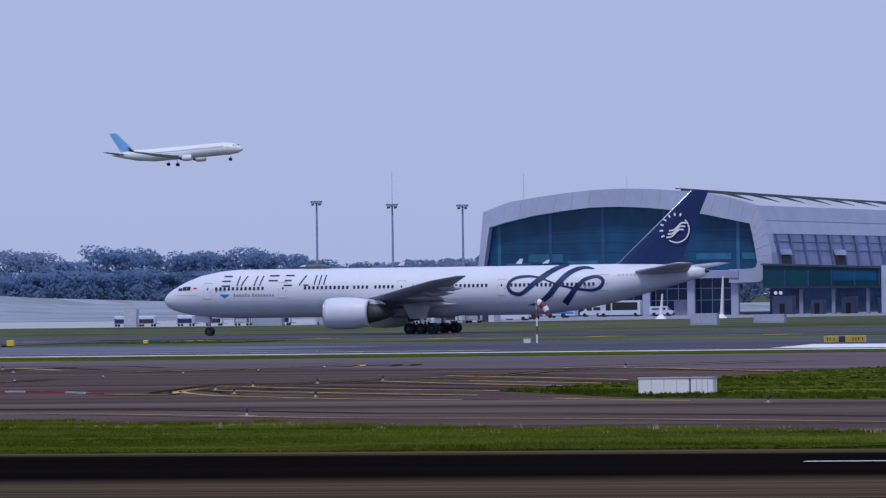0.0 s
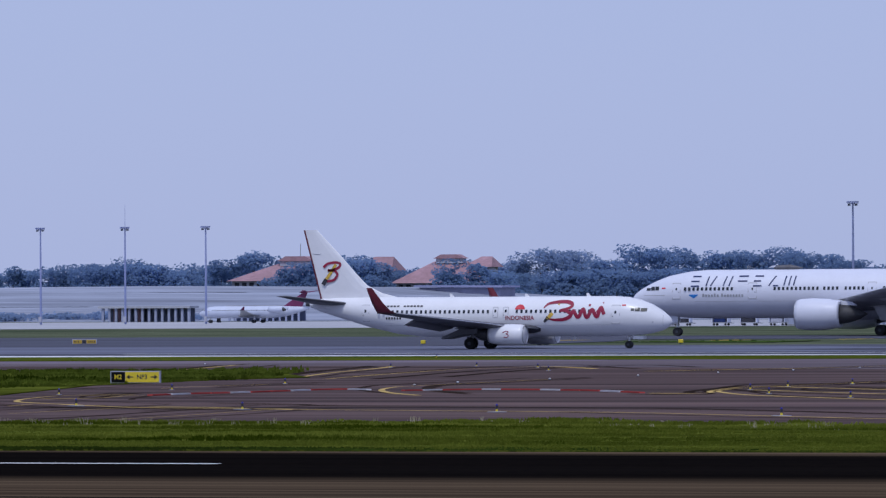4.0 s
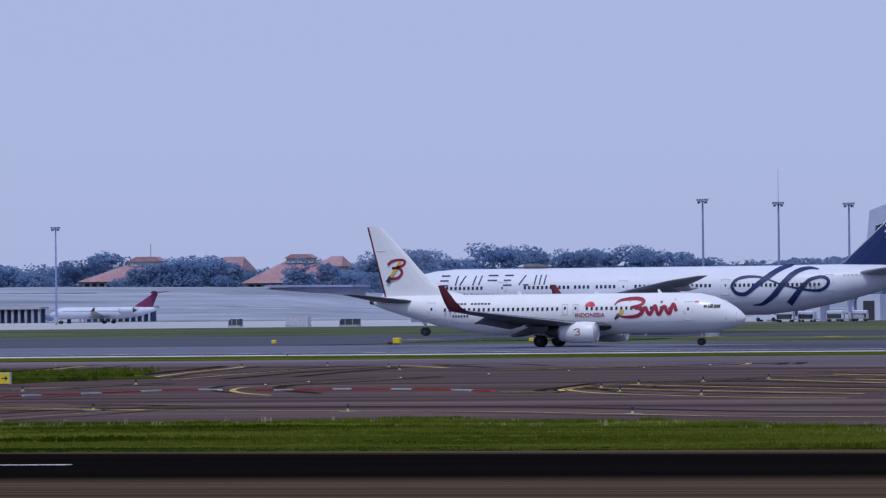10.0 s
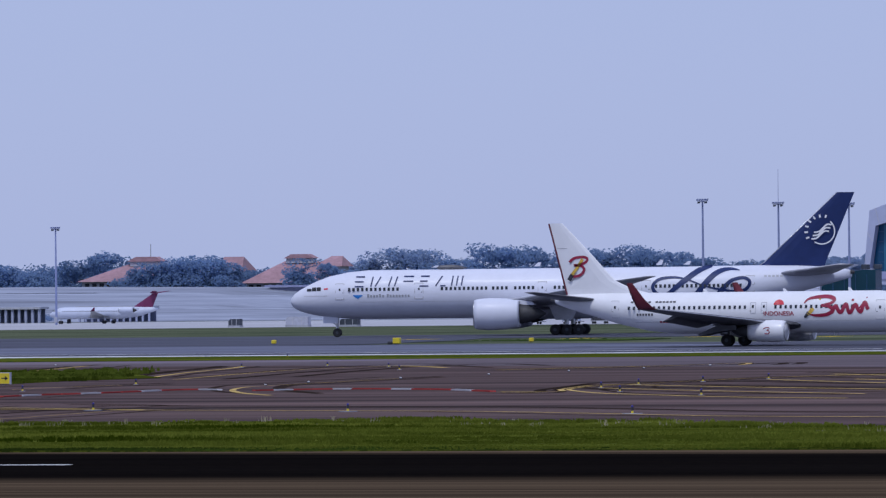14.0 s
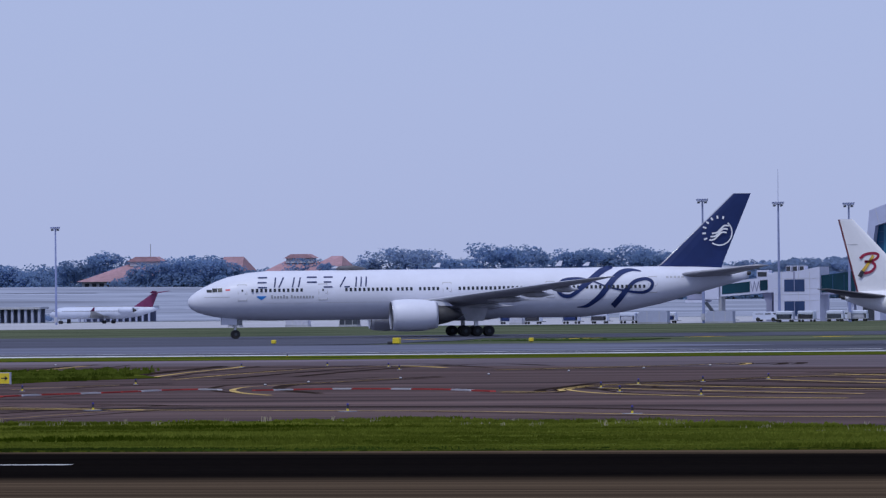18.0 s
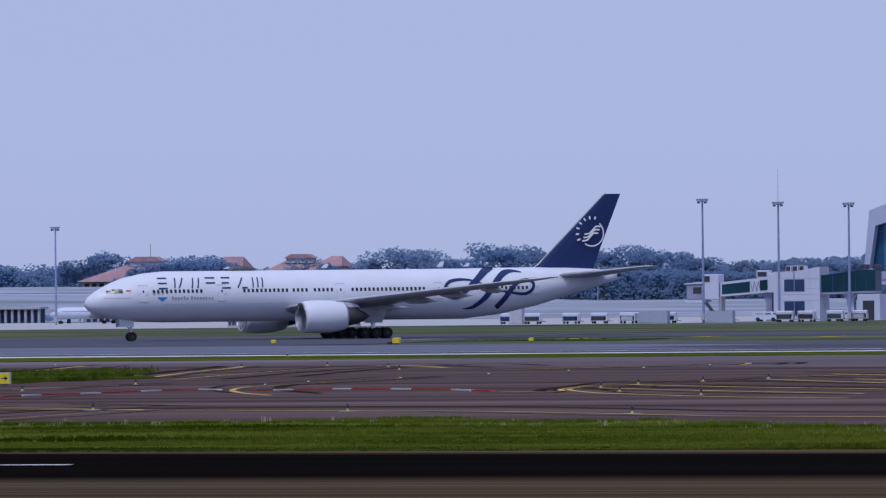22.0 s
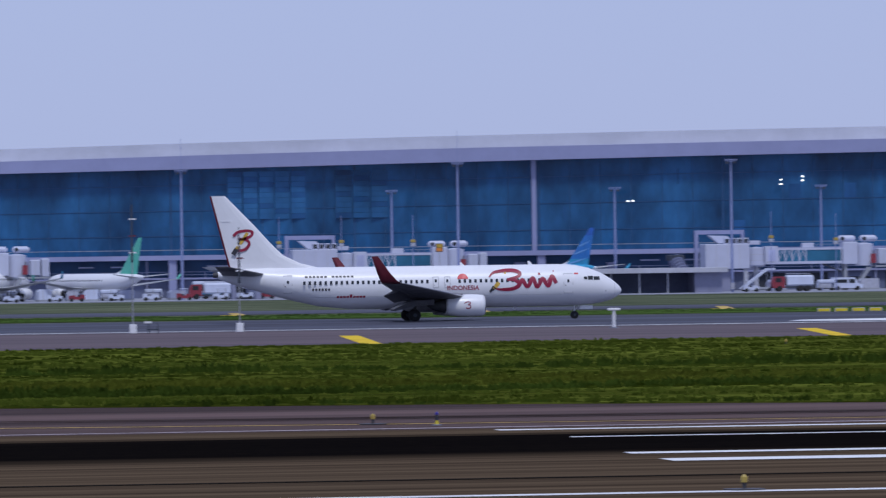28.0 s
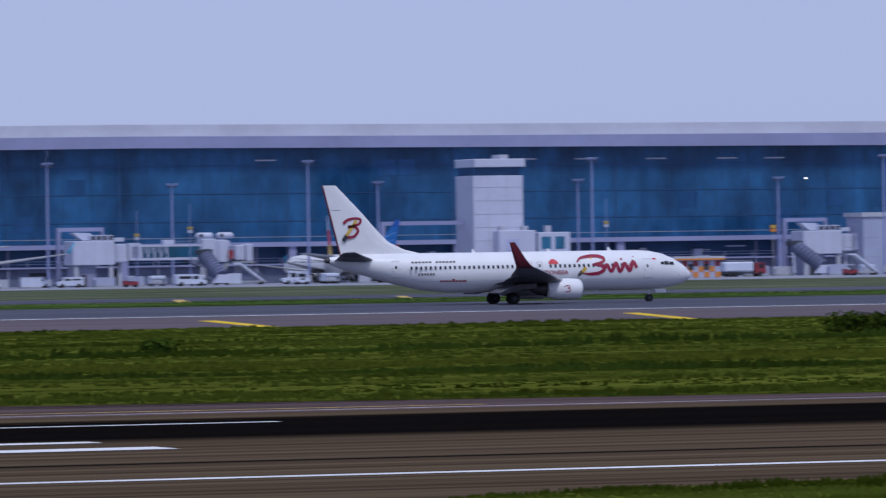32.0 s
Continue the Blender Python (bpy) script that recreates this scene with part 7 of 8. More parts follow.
def lorry(x, y, rz=0, cab="dull_red", load="hazed_white", L=8.0, label="service lorry with a red cab and a white tank"):
    p = thing("service_lorry", label, "lorry", x, y, 0.05, rz, "apron vehicles")
    part("chassis", box(-L / 2, L / 2, -1.0, 1.0, 0.55, 0.85), "dark_steel", p)
    part("cab", prism([(L / 2 - 2.1, 0.6), (L / 2, 0.6), (L / 2, 1.5), (L / 2 - 0.35, 2.5), (L / 2 - 2.1, 2.5)], -1.15, 1.15), cab, p, "painted driver's cab")
    part("cab_window", box(L / 2 - 1.5, L / 2 - 0.5, -1.18, 1.18, 1.55, 2.25), "cockpit_glass", p)
    part("tank", box(-L / 2, L / 2 - 2.4, -1.2, 1.2, 0.9, 2.7, 0.25), load, p, "white load body")
    part("rail", tube((-L / 2 + 0.2, -1.0, 2.95), (L / 2 - 2.6, -1.0, 2.95), 0.05, None, 5), "steel_grey", p)
    for a in (-L / 2 + 1.0, -L / 2 + 2.2, L / 2 - 1.2):
        for s in (-1.0, 1.0):
            part("wheel", lathe([(-0.18, 0.1), (-0.18, 0.48), (0.18, 0.48), (0.18, 0.1)], 12, "Y", at=(a, s, 0.48)), "tyre", p)
    return p


def stairs(x, y, rz=0):
    p = thing("passenger_stairs", "white mobile passenger stairs on wheels", "stairs", x, y, 0.05, rz, "apron vehicles")
    part("flight", prism([(-2.6, 0.5), (-2.0, 0.5), (2.2, 3.6), (3.4, 3.6), (3.4, 3.9), (2.0, 3.9)], -0.8, 0.8), "hazed_white", p)
    part("rail", prism([(-2.6, 1.5), (-2.6, 1.6), (2.1, 5.0), (3.4, 5.0), (3.4, 4.9), (2.1, 4.9)], -0.85, -0.8), "steel_grey", p)
    part("base", box(-2.4, 3.0, -0.9, 0.9, 0.35, 0.7), "steel_grey", p)
    for a in (2.2, 2.9):
        part("strut", tube((a, 0.6, 0.6), (a, 0.6, 3.6), 0.08, None, 5), "steel_grey", p)
    for a in (-1.8, 2.4):
        for s in (-0.85, 0.85):
            part("wheel", lathe([(-0.1, 0.05), (-0.1, 0.3), (0.1, 0.3), (0.1, 0.05)], 10, "Y", at=(a, s, 0.3)), "tyre", p)
    return p


rng = random.Random(11)
for x, y in ((-366.0, 1097), (-360, 1092), (-352.5, 1090), (-347.5, 1090), (-340.5, 1084), (-337.4, 1084), (-333.0, 1082), (-322.4, 1080), (-311.5, 1078), (-307.8, 1078), (-303.5, 1080), (-300.0, 1082)):
    cart(x, y, rng.uniform(-8, 8), rng.choice(("dark_steel", "ink", "plastic_grey", "navy")))
container(-363.2, 1093, 2.2, 3.0)
container(-330.5, 1066, 5.0, 2.1, 0, "panel_white")
container(-318.5, 1064, 4.6, 2.0, 0, "panel_white")
container(-414, 1092, 2.0, 1.4, 0, "dark_steel")
container(-401, 1088, 4.0, 1.7)
container(-388, 1078, 3.2, 1.3, 0, "dark_steel")
container(-229.5, 953, 3.9, 1.7, 0, "panel_white")
container(-228.8, 992, 4.6, 1.3, 0, "panel_white")
for x, h in ((-284.8, 4.4), (-273.9, 7.3)):
    p = thing("tapered_pole", "slim white tapered pole on a flared foot", "pole", x, 1150, 0.05, 0, "white poles")
    part("shaft", tube((0, 0, 0.7), (0.3, 0, h), 0.32, 0.12, 10), "white_paint", p)
    part("foot", lathe([(0, 0.1), (0, 1.0), (0.25, 0.8), (0.7, 0.34), (0.72, 0.1)], 12, "Z"), "white_paint", p, "flared white foot")
bus(-327, 1240, 180, 7, "sky_blue")
van(-320.5, 1262, 180, 8.2, 3.1, label="long white van with side windows before the pier")
van(-327.6, 1268, 180, 4.6, 2.2, "hazed_white", "teal", label="white and green van before the pier")
van(-312.3, 1262, 0, 4.6, 1.9, label="low white apron vehicle before the pier")
lorry(-318, 1180, 180, "mint", "hazed_white", 7)
van(-312.5, 1150, 0, 8.0, 2.6, label="white aircraft tug with a raised cab")
van(-322.5, 1105, 0, 4.6, 1.7)
van(-306.5, 1098, 0, 4.6, 1.7)
lorry(-123.4, 1200, 180, "dull_red", "hazed_white", 7.4)
x = -196.0
while x < -125:
    if rng.random() < 0.6:
        cart(x, 1262 + rng.uniform(-12, 12), rng.uniform(-10, 10), rng.choice(("dark_steel", "ink", "service_wall", "navy")))
    else:
        container(x, 1262 + rng.uniform(-12, 12), rng.uniform(1.6, 3.0), rng.uniform(1.2, 2.2), rng.uniform(-10, 10), rng.choice(("service_wall", "hazed_white", "panel_white", "sky_blue")))
    x += rng.uniform(2.2, 3.8)
x = -112.0
while x < 560:
    q = rng.random()
    y = rng.uniform(1128, 1146) if x > -40 else rng.uniform(1150, 1190)
    if 124 < x < 188:
        x += 6
        continue
    if q < 0.42:
        container(x, y, rng.uniform(1.8, 3.6), rng.uniform(1.5, 2.1), rng.uniform(-20, 20), rng.choice(("plastic_grey", "hazed_white", "panel_white")))
    elif q < 0.74:
        cart(x, y, rng.uniform(-20, 20))
    elif q < 0.86:
        van(x, y, rng.choice((0, 180)), rng.uniform(4.4, 5.6), rng.uniform(1.7, 2.3))
    elif q < 0.91:
        lorry(x, y, rng.choice((0, 180)), rng.choice(("dull_red", "hazed_white", "sky_blue")))
    elif q < 0.96:
        stairs(x, y, rng.choice((0, 180)))
    else:
        bus(x, y, rng.choice((0, 180)))
    x += rng.uniform(2.6, 6.5)


def tug(x, y, rz=0, paint_name="dull_red"):
    p = thing("baggage_tug", "small red baggage tug with a white canopy" if paint_name == "dull_red" else "small white baggage tug with a canopy", "vehicle", x, y, 0.05, rz, "apron vehicles")
    part("body", prism([(-1.3, 0.35), (1.3, 0.35), (1.3, 0.95), (0.3, 1.1), (0.2, 0.8), (-0.5, 0.8), (-0.6, 1.15), (-1.3, 1.15)], -0.6, 0.6), paint_name, p)
    part("canopy", box(-0.9, 0.5, -0.6, 0.6, 1.85, 1.95, 0.03), "hazed_white", p, "white canopy")
    for a in (-0.85, 0.4):
        for b in (-0.55, 0.5):
            part("post", box(a, a + 0.05, b, b + 0.05, 1.0, 1.85), "steel_grey", p)
    part("seat", box(-0.5, -0.1, -0.4, 0.4, 0.8, 1.05), "ink", p)
    for a in (-0.85, 0.85):
        for b in (-0.6, 0.6):
            part("wheel", lathe([(-0.1, 0.06), (-0.1, 0.3), (0.1, 0.3), (0.1, 0.06)], 10, "Y", at=(a, b, 0.3)), "tyre", p)
    return p


for k in range(20):
    x = 44 + k * 5.4 + rng.uniform(-1.6, 1.6)
    if 132 < x < 162:
        continue
    tug(x, rng.uniform(1108, 1122), rng.choice((0, 180)), "hazed_white" if k % 3 else "dull_red")
for k in range(12):
    tug(188 + k * 31 + rng.uniform(-8, 8), rng.uniform(1110, 1124), rng.choice((0, 180)), "dull_red" if k % 2 else "hazed_white")
lorry(117.5, 1116, 180, "dull_red", "hazed_white", 7)
bus(235.8, 1140, 180, 11.2, "sky_blue")
for k in range(4):
    bus(398.0 + 5.1 * k, 1124, -90, 11.0, "teal")
p = thing("storage_drum", "dull red round storage drum beside the low service building", "drum", 131.0, 1117, 0.05)
part("barrel", lathe([(0, 0.05), (0, 0.6), (0.5, 0.66), (1.0, 0.62), (1.5, 0.6), (1.52, 0.05)], 16, "Z"), "dull_red", p)
part("hoop", lathe([(0.7, 0.6), (0.7, 0.69), (0.8, 0.69), (0.8, 0.6)], 16, "Z"), "dark_steel", p)
p = thing("apron_kiosk", "small grey apron kiosk with a flat overhanging roof", "building", 104, 1120)
part("wall", box(-2.4, 2.4, -1.5, 1.5, 0, 3.4), "hall_wall", p)
part("roof", box(-3.1, 3.1, -2.0, 2.0, 3.4, 4.0, 0.04), "plaster", p, "flat pale roof")
part("window", box(-1.8, -0.2, -1.56, -1.5, 1.2, 2.6), "deep_shade", p)
part("door", box(0.5, 1.5, -1.56, -1.5, 0, 2.2), "service_wall", p)
lorry(195.5, 1118, 180, "dull_red", "hazed_white", 7)
stairs(229, 1118, 180)
stairs(474, 1115, 180)
p = thing("guard_hut", "white and orange hut with a flat roof beside the apron", "building", 441.3, 1115)
part("wall", box(-4.2, 4.2, -2, 2, 0, 3.2, 0.05), "panel_white", p)
part("roof", box(-4.8, 4.8, -2.6, 2.6, 3.2, 3.9), "plaster", p)
part("roof_trim", box(-4.85, 4.85, -2.66, -2.6, 3.2, 3.5), "orange", p, "faded orange roof trim")
for r in range(3):
    for c in range(8):
        if (r + c) % 2:
            part("painted_square", box(-4.2 + 1.05 * c, -3.15 + 1.05 * c, -2.05, -2.0, 0.15 + 1.0 * r, 1.1 + 1.0 * r), "orange" if r < 2 else "dull_red", p, "faded orange painted square")
for a in (-1.9, 1.0):
    part("window", box(a, a + 1.0, -2.1, -2.03, 1.5, 2.5), "deep_shade", p)


# ---- distance at the left: embankment, houses, woods ----
bm = bmesh.new()
prof = [(1400, 0.0), (1470, 2.4), (1560, 5.6), (1640, 7.9), (1800, 8.2), (1960, 6.0)]
rows = []
for x in np.linspace(-1500, -385, 60):
    rows.append([bm.verts.new((x, y, z * float(np.interp(x * 1640 / y, [-605, -570, -420, -385], [1.0, 0.36, 0.34, 0.0])) * (1 + 0.05 * math.sin(x * 0.03 + y * 0.01)) + 0.02)) for y, z in prof])
for A, B in zip(rows, rows[1:]):
    for k in range(len(prof) - 1):
        bm.faces.new((A[k], B[k], B[k + 1], A[k + 1]))
tagged(part("embankment", bm, "hazed_soil", smooth=True), "low grassy embankment with bare earth", "embankment", kind="structure")
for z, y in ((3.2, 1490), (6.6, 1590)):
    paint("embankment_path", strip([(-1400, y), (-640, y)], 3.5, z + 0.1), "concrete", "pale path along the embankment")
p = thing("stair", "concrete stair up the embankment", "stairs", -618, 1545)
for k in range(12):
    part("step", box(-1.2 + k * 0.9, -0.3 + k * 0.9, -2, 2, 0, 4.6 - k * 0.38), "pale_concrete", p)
sheet("field_strip", [(-590, 1390), (-330, 1340), (-330, 2300), (-590, 2300)], 0.03, "hazed_soil", "bare field with distance haze put into its colour", "ground")


def house(x, y, w, d, wall_h, roof_h, base=0.0, windows=True, lantern=2.4, label="low house with a hipped orange tile roof"):
    p = thing("house", label, "house", x, y, base, group="tiled houses")
    part("wall", box(-w / 2, w / 2, 0, d, 0, wall_h), "plaster", p, "pale plaster wall")
    bm = bmesh.new()
    e = 1.4
    A = [bm.verts.new(v) for v in ((-w / 2 - e, -e, wall_h), (w / 2 + e, -e, wall_h), (w / 2 + e, d + e, wall_h), (-w / 2 - e, d + e, wall_h))]
    B = [bm.verts.new((-w * 0.05, d / 2, wall_h + roof_h)), bm.verts.new((w * 0.46, d / 2, wall_h + roof_h))]
    for f in ((A[0], A[1], B[1], B[0]), (A[1], A[2], B[1]), (A[2], A[3], B[0], B[1]), (A[3], A[0], B[0]), A[::-1]):
        bm.faces.new(f)
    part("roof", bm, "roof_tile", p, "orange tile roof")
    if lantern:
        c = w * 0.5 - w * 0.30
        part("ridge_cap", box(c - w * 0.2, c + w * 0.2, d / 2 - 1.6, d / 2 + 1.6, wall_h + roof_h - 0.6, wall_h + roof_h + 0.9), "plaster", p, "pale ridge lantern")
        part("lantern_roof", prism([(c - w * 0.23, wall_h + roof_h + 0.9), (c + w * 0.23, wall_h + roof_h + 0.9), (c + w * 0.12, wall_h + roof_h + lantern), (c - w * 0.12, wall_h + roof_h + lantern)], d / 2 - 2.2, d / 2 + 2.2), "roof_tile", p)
    if windows:
        n = int(w / 2.6)
        for k in range(n):
            a = -w / 2 + 1.0 + k * (w - 2) / n
            part("window", box(a, a + 1.5, -0.1, 0.0, 0.6, wall_h - 0.5), "deep_shade", p)
    return p


house(-796.7, 2000, 27, 18, 10.4, 5.4)
house(-743.3, 2000, 22.5, 16, 9.4, 6.8, lantern=2.2)
house(-786, 2060, 13, 12, 13.4, 4.8, 0, False, 0)
house(-748.7, 2060, 7.5, 9, 14.6, 3.4, 0, False, 0)
p = thing("pavilion", "low white colonnade building with a flat roof on the apron", "building", -578, 1380)
part("roof", box(-12.2, 9.8, -2, 3, 3.0, 3.5), "plaster", p, "flat pale roof")
part("back_wall", box(-11.5, 9.2, 2, 2.4, 0, 3.0), "service_wall", p)
for k in range(14):
    a = -11.5 + k * 1.58
    part("column", box(a, a + 0.55, -1.6, -1.1, 0, 3.0), "panel_white", p)
for a in (-9.5, -4.5):
    part("panel", box(a, a + 2.2, 0.4, 0.6, 0, 3.0), "roof_tile", p)
p = thing("pavilion", "low white colonnade building with a flat roof on the apron", "building", -556, 1390)
part("roof", box(-8, 10, -2, 3, 3.0, 3.5), "plaster", p, "flat pale roof")
part("back_wall", box(-7.5, 9.5, 2, 2.4, 0, 3.0), "service_wall", p)
for k in range(12):
    a = -7.4 + k * 1.5
    part("column", box(a, a + 0.4, -1.6, -1.2, 0, 3.0), "panel_white", p)
for x, y, h in ((-757, 2040, 15), (-751, 2040, 17), (-826, 2100, 23), (-702, 2200, 15)):
    p = thing("lattice_mast", "thin grey lattice mast far off", "mast", x, y)
    part("pole", tube((0, 0, 0), (0, 0, h), 0.25, 0.1, 4), "steel_grey", p)
    part("arm", box(-1.5, 1.5, -0.1, 0.1, h * 0.8, h * 0.8 + 0.2), "steel_grey", p)
p = thing("shed", "low open shed with a sloping grey roof by the embankment", "building", -602, 1630, 6.0)
part("roof", prism([(-8, 2.1), (16, 1.9), (16, 1.4), (-8, 1.6)], 0, 14), "fascia", p, "pale roof slab")
part("wall", prism([(-1.5, -2.0), (15, -2.0), (15, 1.4), (-7, 1.5)], 1, 13), "hall_wall", p, "shaded wall under the roof")


def crown_cloud(verts, faces, cx, cy, cz, rx, ry, rz, n, size, rnd):
    """Many small leaf plates scattered through an uneven crown."""
    for _ in range(n):
        while True:
            u = (rnd.uniform(-1, 1), rnd.uniform(-1, 1), rnd.uniform(-0.9, 1))
            q = u[0] ** 2 + u[1] ** 2 + u[2] ** 2
            if 0.1 < q < 1:
                break
        c = Vector((cx + u[0] * rx, cy + u[1] * ry, cz + u[2] * rz))
        out = Vector((u[0] + rnd.uniform(-0.5, 0.5), u[1] + rnd.uniform(-0.5, 0.5), u[2] * 0.9 + rnd.uniform(-0.2, 0.7)))
        e = out.to_track_quat("Z", "Y").to_matrix() @ Euler((0, 0, rnd.uniform(0, 6.3))).to_matrix()
        s = size * rnd.uniform(0.6, 1.4)
        b = len(verts)
        for v in ((-1, -0.5, 0), (0.1, -0.8, 0.15), (1, 0.3, 0), (-0.2, 0.9, -0.1)):
            verts.append(c + e @ Vector(v) * s)
        faces.append((b, b + 1, b + 2, b + 3))


def sprays(clumps, leaf, rng):
    """Leaf sprays for clumps of (centre, radii, number): thickest near the surface, tilted up and towards the camera
    for an even tone.
    """
    pts, nrm = [], []
    for c, r, n in clumps:
        d = rng.normal(size=(n, 3))
        d /= np.linalg.norm(d, axis=1)[:, None]
        q = d * (rng.uniform(0.25, 1, n) ** (1 / 3))[:, None] * (1 + 0.16 * np.sin(d @ (5, 4, 3) + c[0]))[:, None]
        pts.append(np.array(c) + q * np.array(r))
        nrm.append(d * (0.28, 0.25, 0.25) + (0, -0.3, 0.5) + rng.normal(scale=0.16, size=(n, 3)))
    pts, nrm = np.concatenate(pts), np.concatenate(nrm)
    nrm /= np.linalg.norm(nrm, axis=1)[:, None]
    side = np.cross(nrm, rng.normal(size=nrm.shape))
    side /= np.linalg.norm(side, axis=1)[:, None]
    along = np.cross(nrm, side)
    size = leaf * rng.uniform(0.6, 1.5, len(pts))[:, None]
    corners = [pts + (side * a + along * b + nrm * h) * size for a, b, h in ((-1, -0.5, 0), (0.1, -0.8, 0.15), (1, 0.3, 0), (-0.2, 0.9, -0.15))]
    return np.stack(corners, axis=1).reshape(-1, 3)


def grove(name, tops, y, material, label, seed, step, leaf=0.40, dense=1.0, spread=16, bottom=1.0):
    """Woods whose outline follows the tops (x, height); each tree has a trunk, limbs and an uneven, layered crown."""
    rnd = random.Random(seed)
    clumps = []
    tv = bmesh.new()
    xs = [t[0] for t in tops]
    x = xs[0]
    while x < xs[-1]:
        for row in range(2):
            yy = y + rnd.uniform(-spread, spread) + row * 14
            xx = x + rnd.uniform(-2, 2)
            h = float(np.interp(xx, xs, [t[1] for t in tops])) * rnd.uniform(0.95, 1.06) * (1.0 if row == 0 else 0.97)
            rw = rnd.uniform(5.0, 8.4)
            tube((xx, yy, 0), (xx + rnd.uniform(-1, 1), yy, h * 0.6), 0.45, 0.2, 5, tv)
            for k in range(7):
                f = rnd.uniform(0.3, 0.92)
                ox, oz = rnd.uniform(-rw, rw) * (1.15 - f * 0.7), h * f
                r = rw * rnd.uniform(0.35, 0.6)
                rz = min(r * 0.55, h - oz + 0.3, oz - bottom + 0.5)
                clumps.append(((xx + ox, yy + rnd.uniform(-3, 3), oz), (r, r, max(rz, 0.8)), int(100 * dense)))
            clumps.append(((xx, yy, h * 0.88), (rw * 0.7, rw * 0.6, h * 0.12), int(150 * dense)))
            if h > 11:
                clumps.append(((xx, yy - 3, h * 0.32), (rw * 1.1, rw * 0.8, h * 0.32), int(260 * dense)))
        x += step
    verts = sprays(clumps, leaf, np.random.default_rng(seed))
    me = bpy.data.meshes.new(name)
    me.from_pydata(verts.tolist(), [], np.arange(len(verts)).reshape(-1, 4).tolist())
    g = hang(name, me, material)
    tagged(g, label, "trees", kind="stuff")
    part("trunks", tv, "bark", g)
    return g


# these woods wear leaf colours that already hold the haze
grove("woods", [(-1060, 15), (-1010, 16.5), (-983, 17.5), (-972, 19.5), (-963, 16), (-957, 12.5), (-945, 16.5), (-927, 18), (-915, 13)], 2300, "leaf", "woods behind the airfield, leaves tinted blue for haze", 1, 5.0)
grove("woods", [(-920, 11), (-905, 16), (-893, 20), (-884, 20.8), (-876, 16), (-868, 12)], 2200, "leaf", "trees beside the houses, leaves tinted blue for haze", 2, 4.6)
grove("woods", [(-850, 14), (-844, 19), (-838, 14), (-830, 15), (-823, 19.6), (-812, 23), (-801, 21.8), (-791, 16)], 2300, "hazed_leaf", "woods on the horizon with haze put into their leaf colour", 3, 4.2)
grove("woods", [(-797, 15), (-788, 18.2), (-782, 21.5), (-773, 22), (-757, 21.2), (-746, 19.8), (-735, 20.9), (-725, 22.2), (-714, 19.2), (-706, 19.5), (-698, 17.4), (-690, 14.8)], 2300, "leaf", "woods behind the taxiway, leaves tinted blue for haze", 4, 4.4)
grove("woods", [(-830, 9), (-800, 13), (-770, 14), (-740, 14), (-700, 13), (-640, 11), (-560, 11)], 2230, "leaf", "lower belt of trees, leaves tinted blue for haze", 5, 5.2)
grove("woods", [(-692, 14), (-679, 15.3), (-662, 15.6), (-652, 16.3), (-641, 15.7), (-628, 16.6), (-600, 17), (-570, 16), (-540, 15)], 2300, "hazed_leaf", "woods on the horizon with haze put into their leaf colour", 6, 4.8)
grove("far_woods", [(-1150, 12), (-1000, 15), (-900, 16), (-800, 24), (-780, 25.5), (-740, 26.5), (-720, 28.5), (-700, 24), (-640, 21), (-560, 20)], 3000, "hazed_leaf", "far woods with haze put into their pale leaf colour", 7, 9, 0.9, 0.7)
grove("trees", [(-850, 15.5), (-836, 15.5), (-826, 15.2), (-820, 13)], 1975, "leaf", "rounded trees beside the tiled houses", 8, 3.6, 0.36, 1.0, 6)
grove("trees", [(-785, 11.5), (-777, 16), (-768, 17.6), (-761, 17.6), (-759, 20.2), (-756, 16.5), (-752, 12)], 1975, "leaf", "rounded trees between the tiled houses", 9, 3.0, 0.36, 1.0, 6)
grove("shrubs", [(-640, 1.9), (-620, 1.4), (-600, 1.9), (-580, 1.2)], 1412, "hazed_leaf", "low shrubs at the foot of the embankment", 14, 4.5, 0.30, 0.4, 8, 0.2)
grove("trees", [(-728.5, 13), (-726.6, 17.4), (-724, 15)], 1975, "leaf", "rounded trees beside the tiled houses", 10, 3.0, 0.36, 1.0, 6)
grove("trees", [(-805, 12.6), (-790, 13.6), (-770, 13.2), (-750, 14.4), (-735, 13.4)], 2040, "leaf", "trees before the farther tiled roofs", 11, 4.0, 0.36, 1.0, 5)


# ---- small things along the taxiways ----
def taxi_lamp(x, y, s=1.0, pad=0.16):
    p = thing("taxiway_light", "dark and yellow taxiway light with a blue glass cap", "light", x, y, 0.06, 0, "taxiway lights")
    part("plate", lathe([(0, 0.05), (0, pad), (0.03, pad), (0.04, 0.05)], 12, "Z"), "concrete", p)
    part("stem", tube((0, 0, 0.03), (0, 0, 0.17 * s), 0.06, 0.05, 8), "signal_yellow", p, "yellow stem")
    part("body", tube((0, 0, 0.17 * s), (0, 0, 0.36 * s), 0.055, 0.06, 8), "ink", p, "dark lamp body")
    part("cap", lathe([(0.36 * s, 0.02), (0.36 * s, 0.05), (0.42 * s, 0.05), (0.45 * s, 0.02)], 10, "Z"), "blue_cap", p, "blue glass cap")
    return p


